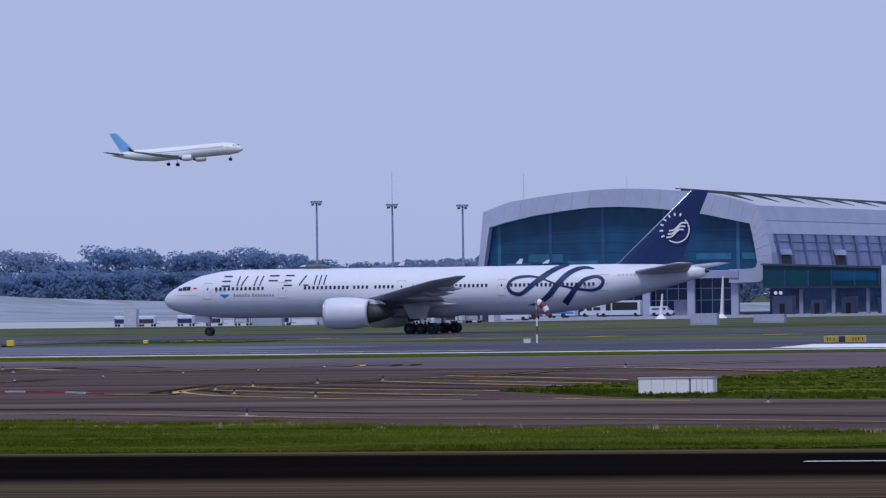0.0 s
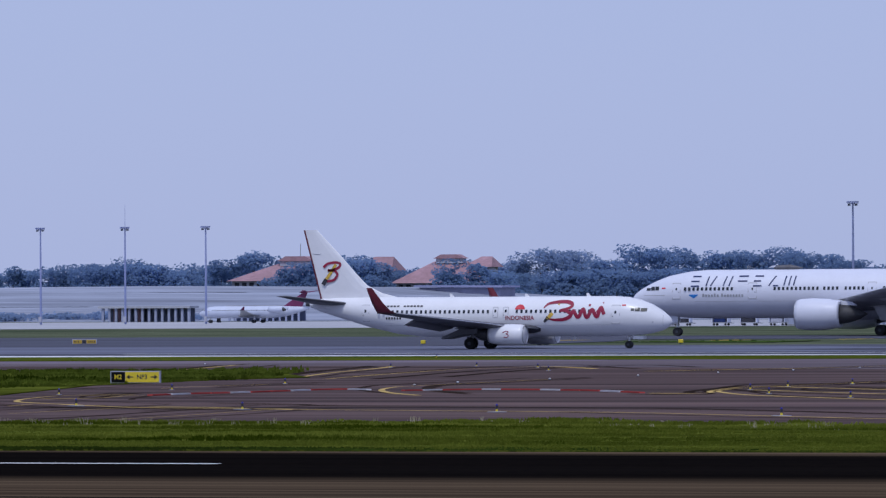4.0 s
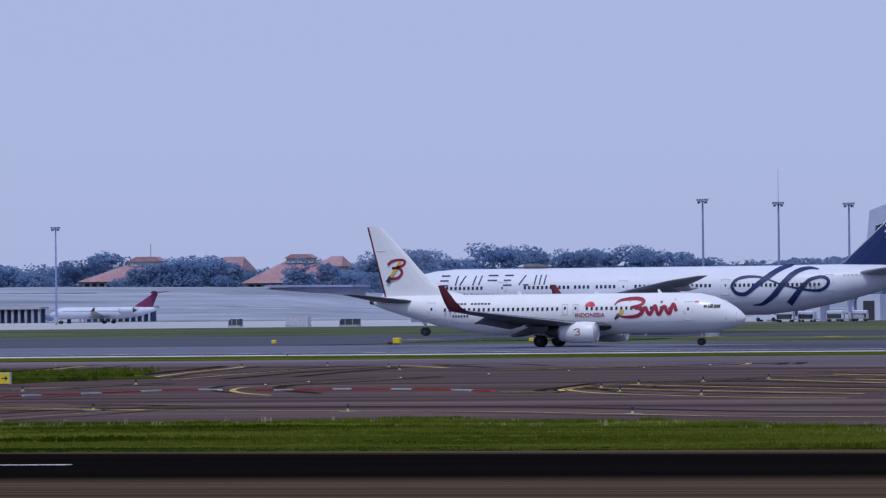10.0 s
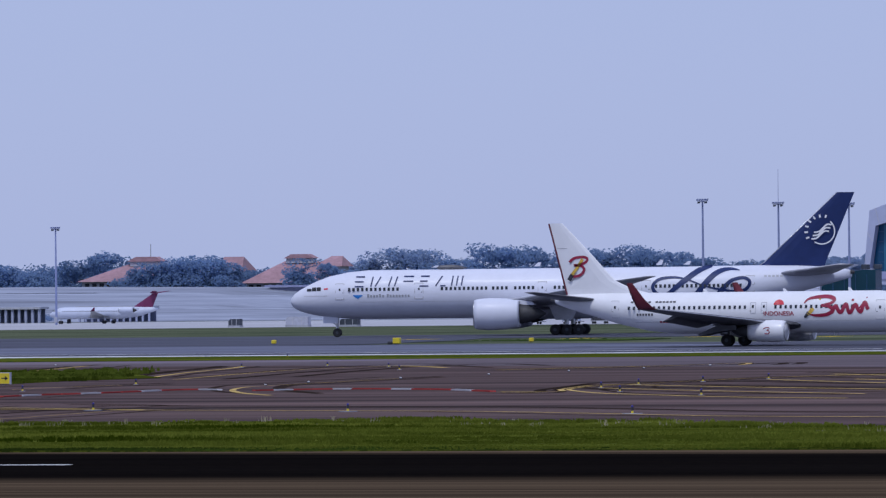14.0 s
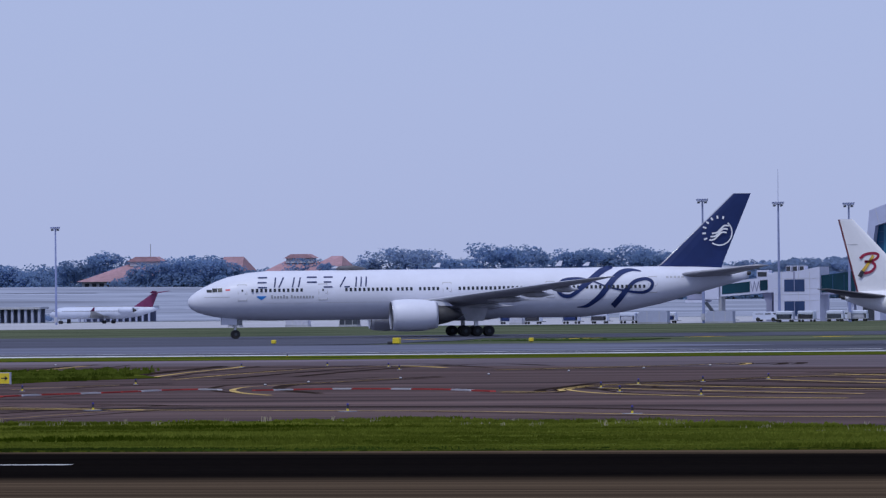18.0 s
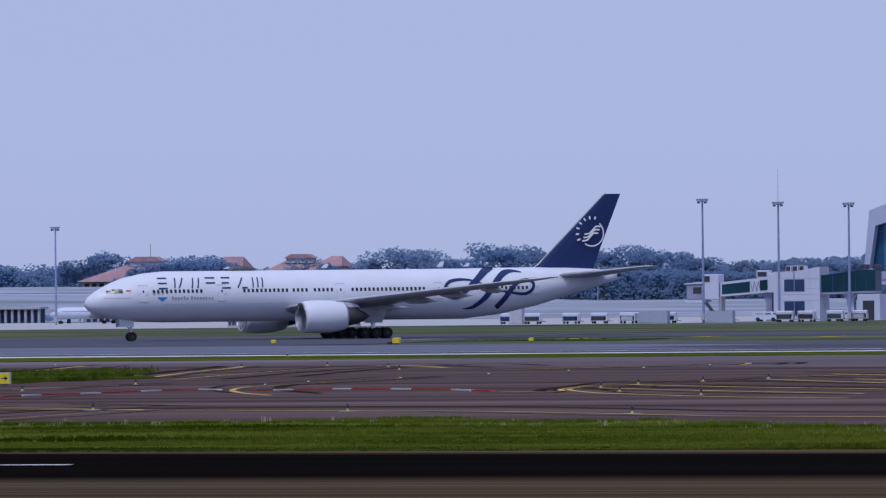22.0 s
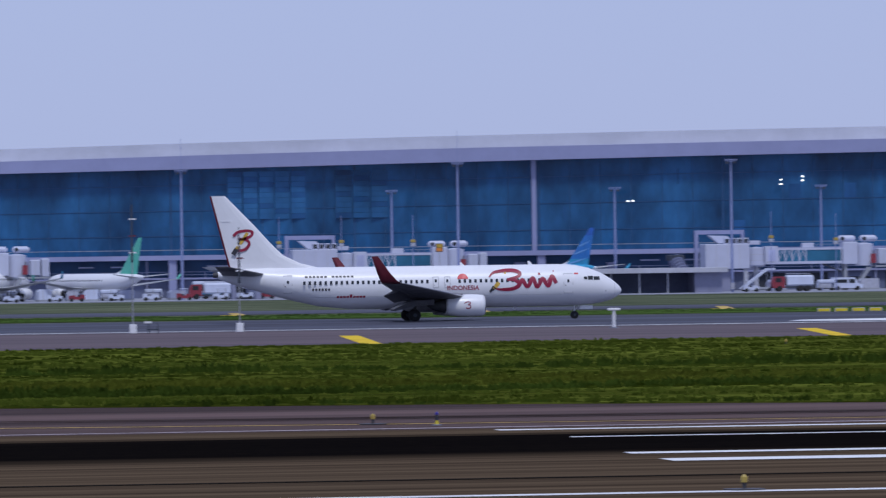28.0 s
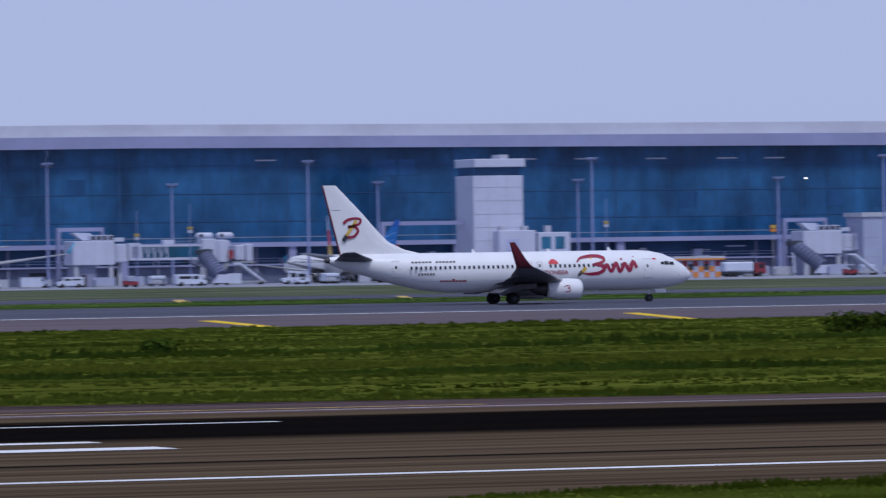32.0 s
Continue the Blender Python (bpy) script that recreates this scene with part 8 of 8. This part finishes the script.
for x, y in ((-149.3, 343.1), (-149.8, 360.5), (-152.7, 385.5), (-178.8, 472.8), (-174.5, 479.7), (-165.9, 469.2), (-158.7, 451.1), (-114.5, 359.2), (-108.8, 344.6), (-116.1, 371.3), (-115.2, 381.1), (-100.4, 331.8), (-114.2, 391.4), (-112.6, 444.5), (-70.5, 305), (-203, 548), (-32, 253)):
    taxi_lamp(x, y, 0.78 if y < 460 else 0.7)
for x, y in ((-120.1, 297.7), (-105.0, 291.3), (-88.6, 282.4), (-132.8, 307.3)):
    taxi_lamp(x, y, 0.85, 0.45)
for x, y in ((-141.0, 376.8), (-142.3, 387.8), (-141.7, 403.0), (-141.4, 419.5), (-140.7, 434.3), (-139.4, 447.1), (-202.6, 494.4), (-138.8, 461.0)):
    p = thing("reflector", "tiny white reflector on the taxiway edge", "marker", x, y, 0.06, 0, "taxiway reflectors")
    part("base", box(-0.09, 0.09, -0.06, 0.06, 0, 0.05), "dark_steel", p)
    part("lens", box(-0.06, 0.06, -0.04, 0.04, 0.05, 0.11, 0.01), "white_paint", p)
BAND = (((-142.7, 340.3), (-142.9, 345.6), (-141.9, 348.7), (-141.2, 352.1), (-140.9, 357.5), (-141.0, 361.2), (-139.9, 362.7), (-137.4, 360.0)), ((-134.3, 357.0), (-132.3, 360.0), (-130.8, 361.3), (-127.7, 360.2), (-122.9, 356.7), (-119.6, 351.9), (-117.0, 348.0)))


def barricade_row(path):
    """Low red and white barricade blocks laid end to end, evenly as seen across the taxiway."""
    q = [a / b for a, b in path]
    n = int((q[-1] - q[0]) / 0.0033)
    for k in range(n):
        u0, u1 = q[0] + (q[-1] - q[0]) * k / n, q[0] + (q[-1] - q[0]) * (k + 0.94) / n
        y0, y1 = float(np.interp(u0, q, [b for a, b in path])), float(np.interp(u1, q, [b for a, b in path]))
        white = k % 3 == 1
        x0, x1 = u0 * y0, u1 * y1
        L = math.hypot(x1 - x0, y1 - y0)
        p = thing("barricade_block", "low white barricade block on the taxiway" if white else "low red barricade block on the taxiway", "barricade", (x0 + x1) / 2, (y0 + y1) / 2, 0.046, math.degrees(math.atan2(y1 - y0, x1 - x0)), "barricade blocks")
        part("block", prism([(-L / 2, 0), (L / 2, 0), (L / 2 - 0.03, 0.08), (-L / 2 + 0.03, 0.08)], -0.16, 0.16), "grey_mark" if white else "red_mark", p)


for path in BAND:
    barricade_row(path)
taxi_lamp(27, 223, 1.0)
for x, y in ((25.2, 226), (26, 155.5), (73, 420), (89.5, 467)):
    p = thing("runway_light", "short elevated runway light on a dark plate", "light", x, y, 0.06, 0, "runway lights")
    part("plate", lathe([(0, 0.05), (0, 0.5), (0.03, 0.5), (0.04, 0.05)], 12, "Z"), "dark_metal", p)
    part("stem", tube((0, 0, 0.03), (0, 0, 0.18), 0.05, None, 6), "dark_metal", p)
    part("head", lathe([(0.16, 0.03), (0.18, 0.08), (0.30, 0.08), (0.36, 0.03)], 10, "Z"), "beacon_yellow", p, "dull brass lamp head")


def barrier_box(x, y, w, h, d=0.9, n=2, rz=0):
    p = thing("equipment_box", "white painted equipment cabinet on short legs in the grass", "cabinet", x, y, 0.08, rz)
    for k in range(n):
        a, b = -w / 2 + (0 if k == 0 else w * 0.70), -w / 2 + (w * 0.68 if k == 0 else w)
        if n == 1:
            a, b = -w / 2, w / 2
        c = part("cabinet", box(a, b, -d / 2, d / 2, 0.1, h, 0.04), "white_paint", p, "white steel cabinet")
        part("lid", box(a - 0.03, b + 0.03, -d / 2 - 0.03, d / 2 + 0.03, h, h + 0.06), "plastic_grey", c)
        for q in (0.25, 0.5, 0.75):
            part("rib", box(a + (b - a) * q, a + (b - a) * q + 0.03, -d / 2 - 0.02, -d / 2, 0.15, h - 0.05), "seam", c)
    for q in (-w / 2 + 0.15, w / 2 - 0.25):
        part("leg", box(q, q + 0.1, -0.1, 0.1, 0, 0.1), "steel_grey", p)
    return p


barrier_box(-79.8, 325.5, 3.8, 0.86)
barrier_box(-85.6, 412, 2.7, 0.72, 0.8, 1)
barrier_box(-70.0, 661, 3.7, 0.75, 0.8, 1)
barrier_box(-66.5, 680, 2.0, 0.5, 0.7, 1)
barrier_box(-72.5, 900, 4.4, 0.9, 0.8, 1)
barrier_box(-172.5, 642, 0.65, 0.55, 0.5, 1)
p = thing("equipment_stand", "grey metal cabinet on two posts beside the grass", "cabinet", -55.0, 425, 0.08)
part("cabinet", box(-0.28, 0.28, -0.2, 0.2, 0.25, 0.78, 0.02), "plastic_grey", p)
for a in (-0.32, 0.26):
    part("post", box(a, a + 0.06, -0.05, 0.05, 0, 0.85), "dark_steel", p)
part("foot", box(-0.4, 0.4, -0.25, 0.25, 0, 0.08), "dark_steel", p)


def sign_board(x, y, panels, h=0.75, z=0.25, rz=0, label="yellow and black taxiway sign board", texts=()):
    """panels: widths with their colours, from left to right."""
    p = thing("taxiway_sign", label, "sign", x, y, 0.08, rz)
    w = sum(a for a, _ in panels)
    a = -w / 2
    part("frame", box(-w / 2 - 0.05, w / 2 + 0.05, -0.06, 0.14, z - 0.05, z + h + 0.05, 0.01), "plastic_grey", p)
    for q, m in panels:
        part("panel", box(a + 0.015, a + q - 0.015, -0.09, -0.06, z, z + h), m, p, "yellow sign panel" if m in ("signal_yellow", "sign_amber") else "black sign panel")
        a += q
    for q in (-w * 0.36, w * 0.36):
        part("leg", box(q - 0.05, q + 0.05, 0, 0.1, 0, z), "steel_grey", p)
    if not texts and len(panels) == 3:
        for q in (-w * 0.42, -w * 0.36, -w * 0.26, w * 0.2, w * 0.27, w * 0.34, w * 0.43):
            part("sign_bar", box(q - 0.05, q + 0.05, -0.10, -0.09, z + h * 0.25, z + h * 0.75), "ink", p)
    for words, at, size, m in texts:
        text_mesh(words, size, m, p, "lettering", Matrix.Translation((at, -0.10, z + h / 2)) @ pose(0, 0, 0, 90, 0, 0))
    return p


s = sign_board(-162.4, 385, ((0.94, "black_line"), (2.26, "signal_yellow")), 0.64, 0.10, 0, "black and yellow taxiway sign with arrows", (("M2", -1.13, 0.40, "signal_yellow"), ("NP3", 0.47, 0.40, "ink")))
for sx, at in ((-1, -0.32), (1, 1.26)):
    bm = bmesh.new()
    prism([(at - 0.2, 0.40), (at + 0.2, 0.40), (at + 0.2, 0.46), (at - 0.2, 0.46)], -0.105, -0.095, bm)
    prism([(at + sx * 0.24, 0.43), (at + sx * 0.04, 0.57), (at + sx * 0.04, 0.29)][::1 if sx > 0 else -1], -0.105, -0.095, bm)
    part("arrow", bm, "ink", s, "black arrow")
sign_board(-307.9, 715, ((1.15, "sign_amber"), (0.55, "ink"), (1.2, "sign_amber")), 0.42, 0.08)
sign_board(-135.2, 617, ((1.35, "sign_amber"), (0.65, "ink"), (1.9, "sign_amber")), 0.55, 0.10)
sign_board(-130.7, 631.5, ((0.9, "sign_amber"), (0.4, "ink"), (0.8, "sign_amber")), 0.42, 0.1)
for k in range(4):
    sign_board(120.0 + k * 1.75, 668, ((1.2, "signal_yellow"),), 0.28, 0.08, 0, "low yellow marker board in the grass")
for x, y in ((-243, 690), (-262, 703), (-232, 703)):
    p = thing("marker_drum", "small yellow marker drum beside the runway", "marker", x, y, 0.0)
    s = 1.1 if x == -243 else 0.7
    part("drum", box(-0.36 * s, 0.36 * s, -0.3 * s, 0.3 * s, 0.08, 0.55 * s + 0.1, 0.06), "signal_yellow", p)
    part("foot", box(-0.2 * s, 0.2 * s, -0.2 * s, 0.2 * s, 0, 0.1), "dark_steel", p)
    if x == -243:
        part("weight", box(-1.05, -0.45, -0.2, 0.2, 0, 0.32, 0.08), "ink", p, "black weight")
for x, y in ((-240, 745), (-228, 755), (-208, 738), (-262, 752), (-190, 740), (-170, 742), (-150, 738), (67, 743), (120, 737), (-54, 704), (-30, 715), (-4, 720), (182, 742), (250, 738), (300, 735)):
    bm = slab([(x - 1.6, y - 2.5), (x + 0.4, y - 2.5), (x + 1.9, y + 3), (x - 0.2, y + 3)], 0.075, 0.01)
    paint("grass_marker", bm, "yellow_mark", "pale yellow slab marker in the grass")


def windsock(x, y):
    p = thing("windsock", "red and white windsock on a striped pole", "windsock", x, y, 0.06)
    for k in range(5):
        part("pole_band", tube((0, 0, k * 0.85), (0, 0, k * 0.85 + 0.85), 0.09, None, 8), "white_paint" if k % 2 == 0 else "sock_red", p)
    part("hoop", lathe([(-0.03, 0.40), (0.03, 0.40), (0.03, 0.36), (-0.03, 0.36)], 14, "X", at=(0.1, 0, 4.1)), "sock_red", p)
    pts = [(0.1, 4.1, 0.38), (0.45, 3.95, 0.36), (0.8, 3.62, 0.33), (1.05, 3.2, 0.30), (1.2, 2.8, 0.27)]
    for k in range(4):
        a, b = pts[k], pts[k + 1]
        part("sock_band", tube((a[0], 0, a[1]), (b[0], 0, b[1]), a[2], b[2], 12), "sock_red" if k % 2 else "white_paint", p)
    return p


windsock(-175.8, 658)


def localizer_mast(x, y, h, split=0.55):
    p = thing("antenna_mast", "thin dark antenna mast with a white foot", "antenna", x, y, 0.06)
    part("foot", box(-0.28, 0.28, -0.25, 0.25, 0, 0.75, 0.03), "white_paint", p, "white base cabinet")
    part("pole", tube((0, 0, 0.7), (0, 0, h * split), 0.05, None, 8), "steel_grey", p, "grey lower pole")
    part("upper_pole", tube((0, 0, h * split), (0, 0, h), 0.10, 0.07, 8), "dark_steel", p, "dark upper pole")
    for k in range(3):
        z = h * (0.62 + 0.13 * k)
        part("dipole", box(-0.25, 0.35, -0.06, 0.06, z, z + 0.12), "maroon" if k % 2 else "white_paint", p)
    part("tip", tube((0, 0, h), (0, 0, h + 0.6), 0.02, None, 5), "dark_steel", p)
    return p


localizer_mast(42.2, 555, 10.6)
localizer_mast(51.0, 555, 8.0, 0.5)
p = thing("antenna_stand", "small white and black equipment stand", "antenna", 43.2, 552, 0.06)
part("frame", box(-0.1, 0.9, -0.1, 0.1, 0.3, 0.38), "dark_steel", p)
for a in (0.0, 0.75):
    part("leg", box(a, a + 0.08, -0.05, 0.05, 0, 0.9), "dark_steel", p)
part("head", box(-0.3, 0.3, -0.1, 0.1, 0.85, 1.0), "white_paint", p)
for x, y in ((27.8, 545), (79.85, 540), (-108.5, 715)):
    p = thing("approach_light", "white T-shaped light bar on a post", "light", x, y, 0.06)
    part("post", tube((0, 0, 0), (0, 0, 1.45 if y < 700 else 2.3), 0.13, None, 8), "white_paint", p)
    if y < 700:
        part("bar", box(-0.5, 0.5, -0.2, 0.2, 1.42, 1.62, 0.04), "white_paint", p)
    part("foot", box(-0.3, 0.3, -0.3, 0.3, 0, 0.1), "concrete", p)
p = thing("striped_cabinet", "equipment cabinet painted in red and white stripes", "cabinet", 16.4, 535, 0.06)
for k in range(5):
    part("stripe_panel", box(-2.45 + k * 0.98, -1.47 + k * 0.98, -0.8, 0.8, 0.0, 2.05), "red_mark" if k % 2 == 0 else "white_paint", p)
part("lid", box(-2.55, 2.55, -0.9, 0.9, 2.05, 2.17, 0.03), "plastic_grey", p)
for x, z, big in ((-121, 9.5, 0), (-77, 9.5, 0), (110.6, 9.0, 0), (121.1, 9.1, 0), (133.2, 9.0, 0), (136.9, 8.1, 1), (194.1, 8.9, 0), (205.2, 8.4, 0), (216.4, 8.0, 1), (295.4, 8.6, 1), (343.1, 8.7, 0), (352.8, 9.8, 0), (430.5, 9.8, 0), (460.1, 8.6, 1)):
    if big:
        p = thing("stand_sign", "square orange and dark stand sign on a slim post", "sign", x, 1124, 0.05, 0, "stand signs")
        part("pole", tube((0, 0, 0), (0, 0, z - 0.6), 0.09, 0.07, 6), "steel_grey", p)
        part("board", box(-0.6, 0.6, -0.15, 0.15, z - 0.7, z + 0.7, 0.03), "ink", p, "dark sign board")
        part("panel", box(-0.5, 0.5, -0.19, -0.14, z + 0.04, z + 0.6), "sign_amber", p, "orange sign panel")
        part("panel", box(-0.5, 0.5, -0.19, -0.14, z - 0.6, z - 0.04), "orange", p, "orange sign panel")
    else:
        p = thing("stand_beacon", "slim pole with two small pale lamp boxes", "light", x, 1130, 0.05, 0, "stand beacons")
        part("pole", tube((0, 0, 0), (0, 0, z + 4.6), 0.09, 0.05, 6), "mast_grey", p)
        part("lamp_box", box(-0.4, 0.4, -0.2, 0.2, z - 0.55, z - 0.05, 0.04), "plastic_grey", p)
        part("lamp_box", box(-0.4, 0.4, -0.2, 0.2, z + 0.05, z + 0.55, 0.04), "beacon_yellow", p)


# ---- grass ----
def tufts(name, inside, x0, x1, y0, y1, n, h, seed, material, label, wide=0.05):
    """Scattered clumps of grass blades, each blade a bent two-piece strip."""
    rnd = random.Random(seed)
    verts, faces = [], []
    made = 0
    while made < n:
        x, y = rnd.uniform(x0, x1), rnd.uniform(y0, y1)
        made += 1
        if not inside(x, y):
            continue
        patch = 0.55 + 0.9 * noise.noise(Vector((x * 0.06, y * 0.25, seed))) + 0.35 * noise.noise(Vector((x * 0.4, y * 0.9, seed + 3)))
        hh = h * max(0.25, patch) * rnd.uniform(0.7, 1.25)
        for k in range(4):
            a = rnd.uniform(0, 6.283)
            lean = rnd.uniform(0.1, 0.6) * hh
            w = wide * rnd.uniform(0.7, 1.5)
            bx, by = x + rnd.uniform(-0.2, 0.2), y + rnd.uniform(-0.2, 0.2)
            dx, dy = math.cos(a) * lean, math.sin(a) * lean * 0.5
            b = len(verts)
            verts += [(bx - w, by, 0.07), (bx + w, by, 0.07), (bx + dx * 0.4 + w * 0.8, by + dy * 0.4, 0.07 + hh * 0.6), (bx + dx * 0.4 - w * 0.8, by + dy * 0.4, 0.07 + hh * 0.6), (bx + dx, by + dy, 0.07 + hh)]
            faces += [(b, b + 1, b + 2, b + 3), (b + 3, b + 2, b + 4)]
    me = bpy.data.meshes.new(name)
    me.from_pydata(verts, [], faces)
    return tagged(hang(name, me, material), label, "grass", kind="stuff")


verge_far = lambda x: float(np.interp(x, [-300, -112, -93, -81, -69, -39, -24, -10], [270, 267, 269, 262, 252, 233, 232, 221]))
tufts("verge_grass", lambda x, y: y < verge_far(x), -128, -10, 218.3, 270, 46000, 0.21, 1, "verge_blade", "rough green grass beside the runway", 0.04)
tufts("verge_seed_heads", lambda x, y: y < verge_far(x) and y > verge_far(x) - 9, -125, -14, 225, 270, 1100, 0.34, 9, "straw", "pale seed heads in the grass", 0.013)
field_low = lambda x: float(np.interp(x, [-95, -92, -81, -67, -51, -30, 15, 31, 47, 66, 97, 200], [348, 342, 322, 312, 303, 294, 262, 257, 248, 236, 227, 225]))
field_top = lambda x: float(np.interp(x, [-95, -93, -60, 20, 60, 135, 220], [350, 430, 437, 444, 456, 469, 472]))
tufts("field_grass", lambda x, y: field_low(x) < y < field_top(x), -95, 215, 226, 472, 60000, 0.20, 2, "blade", "mown green grass field", 0.07)
tufts("field_edge_grass", lambda x, y: field_low(x) < y < field_low(x) + 7, -95, 140, 226, 352, 60000, 0.30, 3, "blade", "taller grass along the field edge", 0.04)
tufts("field_ridge_grass", lambda x, y: abs(y - (343 + 0.6 * max(0, x - 118) + 7 * noise.noise(Vector((x * 0.02, 0, 7))))) < 2.6, -60, 215, 325, 400, 34000, 0.5, 4, "ditch_grass", "dark taller grass along a ditch", 0.08)
tufts("field_foot_grass", lambda x, y: field_low(x) - 0.3 < y < field_low(x) + 1.6, -95, 215, 224, 350, 60000, 0.22, 13, "ditch_grass", "row of darker grass at the field edge", 0.06)
tufts("second_ridge_grass", lambda x, y: y > field_low(x) + 6 and abs(y - (282 + 9 * noise.noise(Vector((x * 0.03, 2, 7))))) < 2.2, -40, 215, 268, 296, 26000, 0.38, 15, "ditch_grass", "band of darker tufts in the field", 0.07)
tufts("verge_foot_grass", lambda x, y: True, -128, -10, 217.9, 219.4, 5000, 0.16, 16, "ditch_grass", "row of darker grass at the runway edge", 0.05)
tufts("near_grass", lambda x, y: y < float(np.interp(x, [42, 47, 52.3, 61, 80], [133, 136.5, 139, 142.1, 146])) - 0.2, 42, 72, 122, 145, 7500, 0.20, 17, "blade", "short grass beside the near runway edge", 0.03)
tufts("island_grass", lambda x, y: 345 < y < 455 and -230 < x < -163 and (y - 330) < (-150 - x) * 3.0 + 40, -225, -163, 345, 455, 9000, 0.32, 5, "blade", "rough grass of the island", 0.07)
tufts("line_grass", lambda x, y: 541 - max(0, (-60 - x) * 0.10) < y < 551 + max(0, (-60 - x) * 0.03), -250, 8, 524, 558, 9000, 0.06, 6, "strip_grass", "thin line of grass along the runway", 0.10)
tufts("far_grass", lambda x, y: x > -110 or (-246 < x < -225 and 714 < y < 730), -330, 320, 690, 736, 13000, 0.14, 7, "strip_grass", "grass between runway and taxiway", 0.14)
for x, y, s in ((108, 352, 1.0), (157, 372, 1.7), (160, 374, 1.6)):
    verts, faces = [], []
    rnd = random.Random(int(x * 7 + y))
    for k in range(5):
        crown_cloud(verts, faces, rnd.uniform(-0.7, 0.7) * s, rnd.uniform(-0.3, 0.3), 0.45 * s, 0.6 * s, 0.5, 0.42 * s, 70, 0.13, rnd)
    me = bpy.data.meshes.new("bush")
    me.from_pydata([tuple(v) for v in verts], [], faces)
    b = thing("bush", "small dark bush in the grass", "bush", x, y, 0.08)
    hang("foliage", me, "ditch_grass", b)
    part("stem", tube((0, 0, 0), (0, 0, 0.5 * s), 0.05, 0.03, 5), "bark", b)

tufts("dry_field_grass", lambda x, y: abs(y - 303) < 9, -40, 200, 290, 318, 16000, 0.30, 12, "dry_grass", "yellowed dry grass of the field", 0.06)


# ---- what moves ----
def motions():
    nose = [(0, -226.2, 638), (1, -222.1, 638), (2, -218.2, 638), (3, -214.8, 638), (4, -211.4, 638), (4.5, -209.6, 638), (5.5, -205.9, 638), (6.5, -202.1, 638), (7.5, -198.3, 638), (9, -192.5, 638), (10, -187.8, 636), (11, -182.5, 633), (12, -177.05, 630), (13, -171.65, 628.5), (14, -166.05, 627.5), (14.5, -163.1, 627), (16.5, -149.8, 627), (18.5, -131.5, 629), (20.5, -101.8, 632), (22.5, -61.9, 635), (24, -25.4, 637), (25.5, 13.4, 638), (26.5, 45.0, 638), (27.5, 78.0, 638), (28, 95.1, 638), (28.5, 112.9, 638), (29, 130.9, 638), (29.5, 149.5, 638), (30, 169.0, 638), (30.5, 188.9, 638), (31, 209.2, 638), (31.5, 230.2, 638), (32, 252.1, 638)]
    walk(AIRLINER, [(t, pose(x - 20.0, y, 0.06)) for t, x, y in nose])
    taxi = [(0, -239.6, 828.5, 0.8), (4, -247.4, 825.4, 2.6), (9, -257.2, 821.6, 5.6), (13, -266.3, 817.7, 11.2), (16, -273.9, 810.8, 20.3), (19, -280.0, 799.2, 31.4), (23, -286.8, 776.2, 46.2), (24, -288.6, 771.4, 49.4), (28, -293, 753, 63), (32, -294, 731, 76)]
    walk(WIDE_AIRLINER, [(t, pose(x, y, 0.05, 0, 0, 180 + a)) for t, x, y, a in taxi])
    air = [(0, -924.8, 62.3, 4.0), (0.5, -890.8, 60.3, 4.0), (1, -856.3, 58.3, 4.0), (1.5, -820.5, 56.3, 4.0), (2, -784.3, 54.6, 4.0), (4, -646, 48.7, 4.0), (10, -230, 24, 2.5), (15, 110, 4, 3.5), (17, 240, 0.0, 1), (20, 400, 0.0, 0), (26, 640, 0.0, 0), (32, 780, 0.0, 0)]
    walk(LANDING_AIRLINER, [(t, pose(x, 2850, z, 0, -a, 0)) for t, x, z, a in air])


motions()
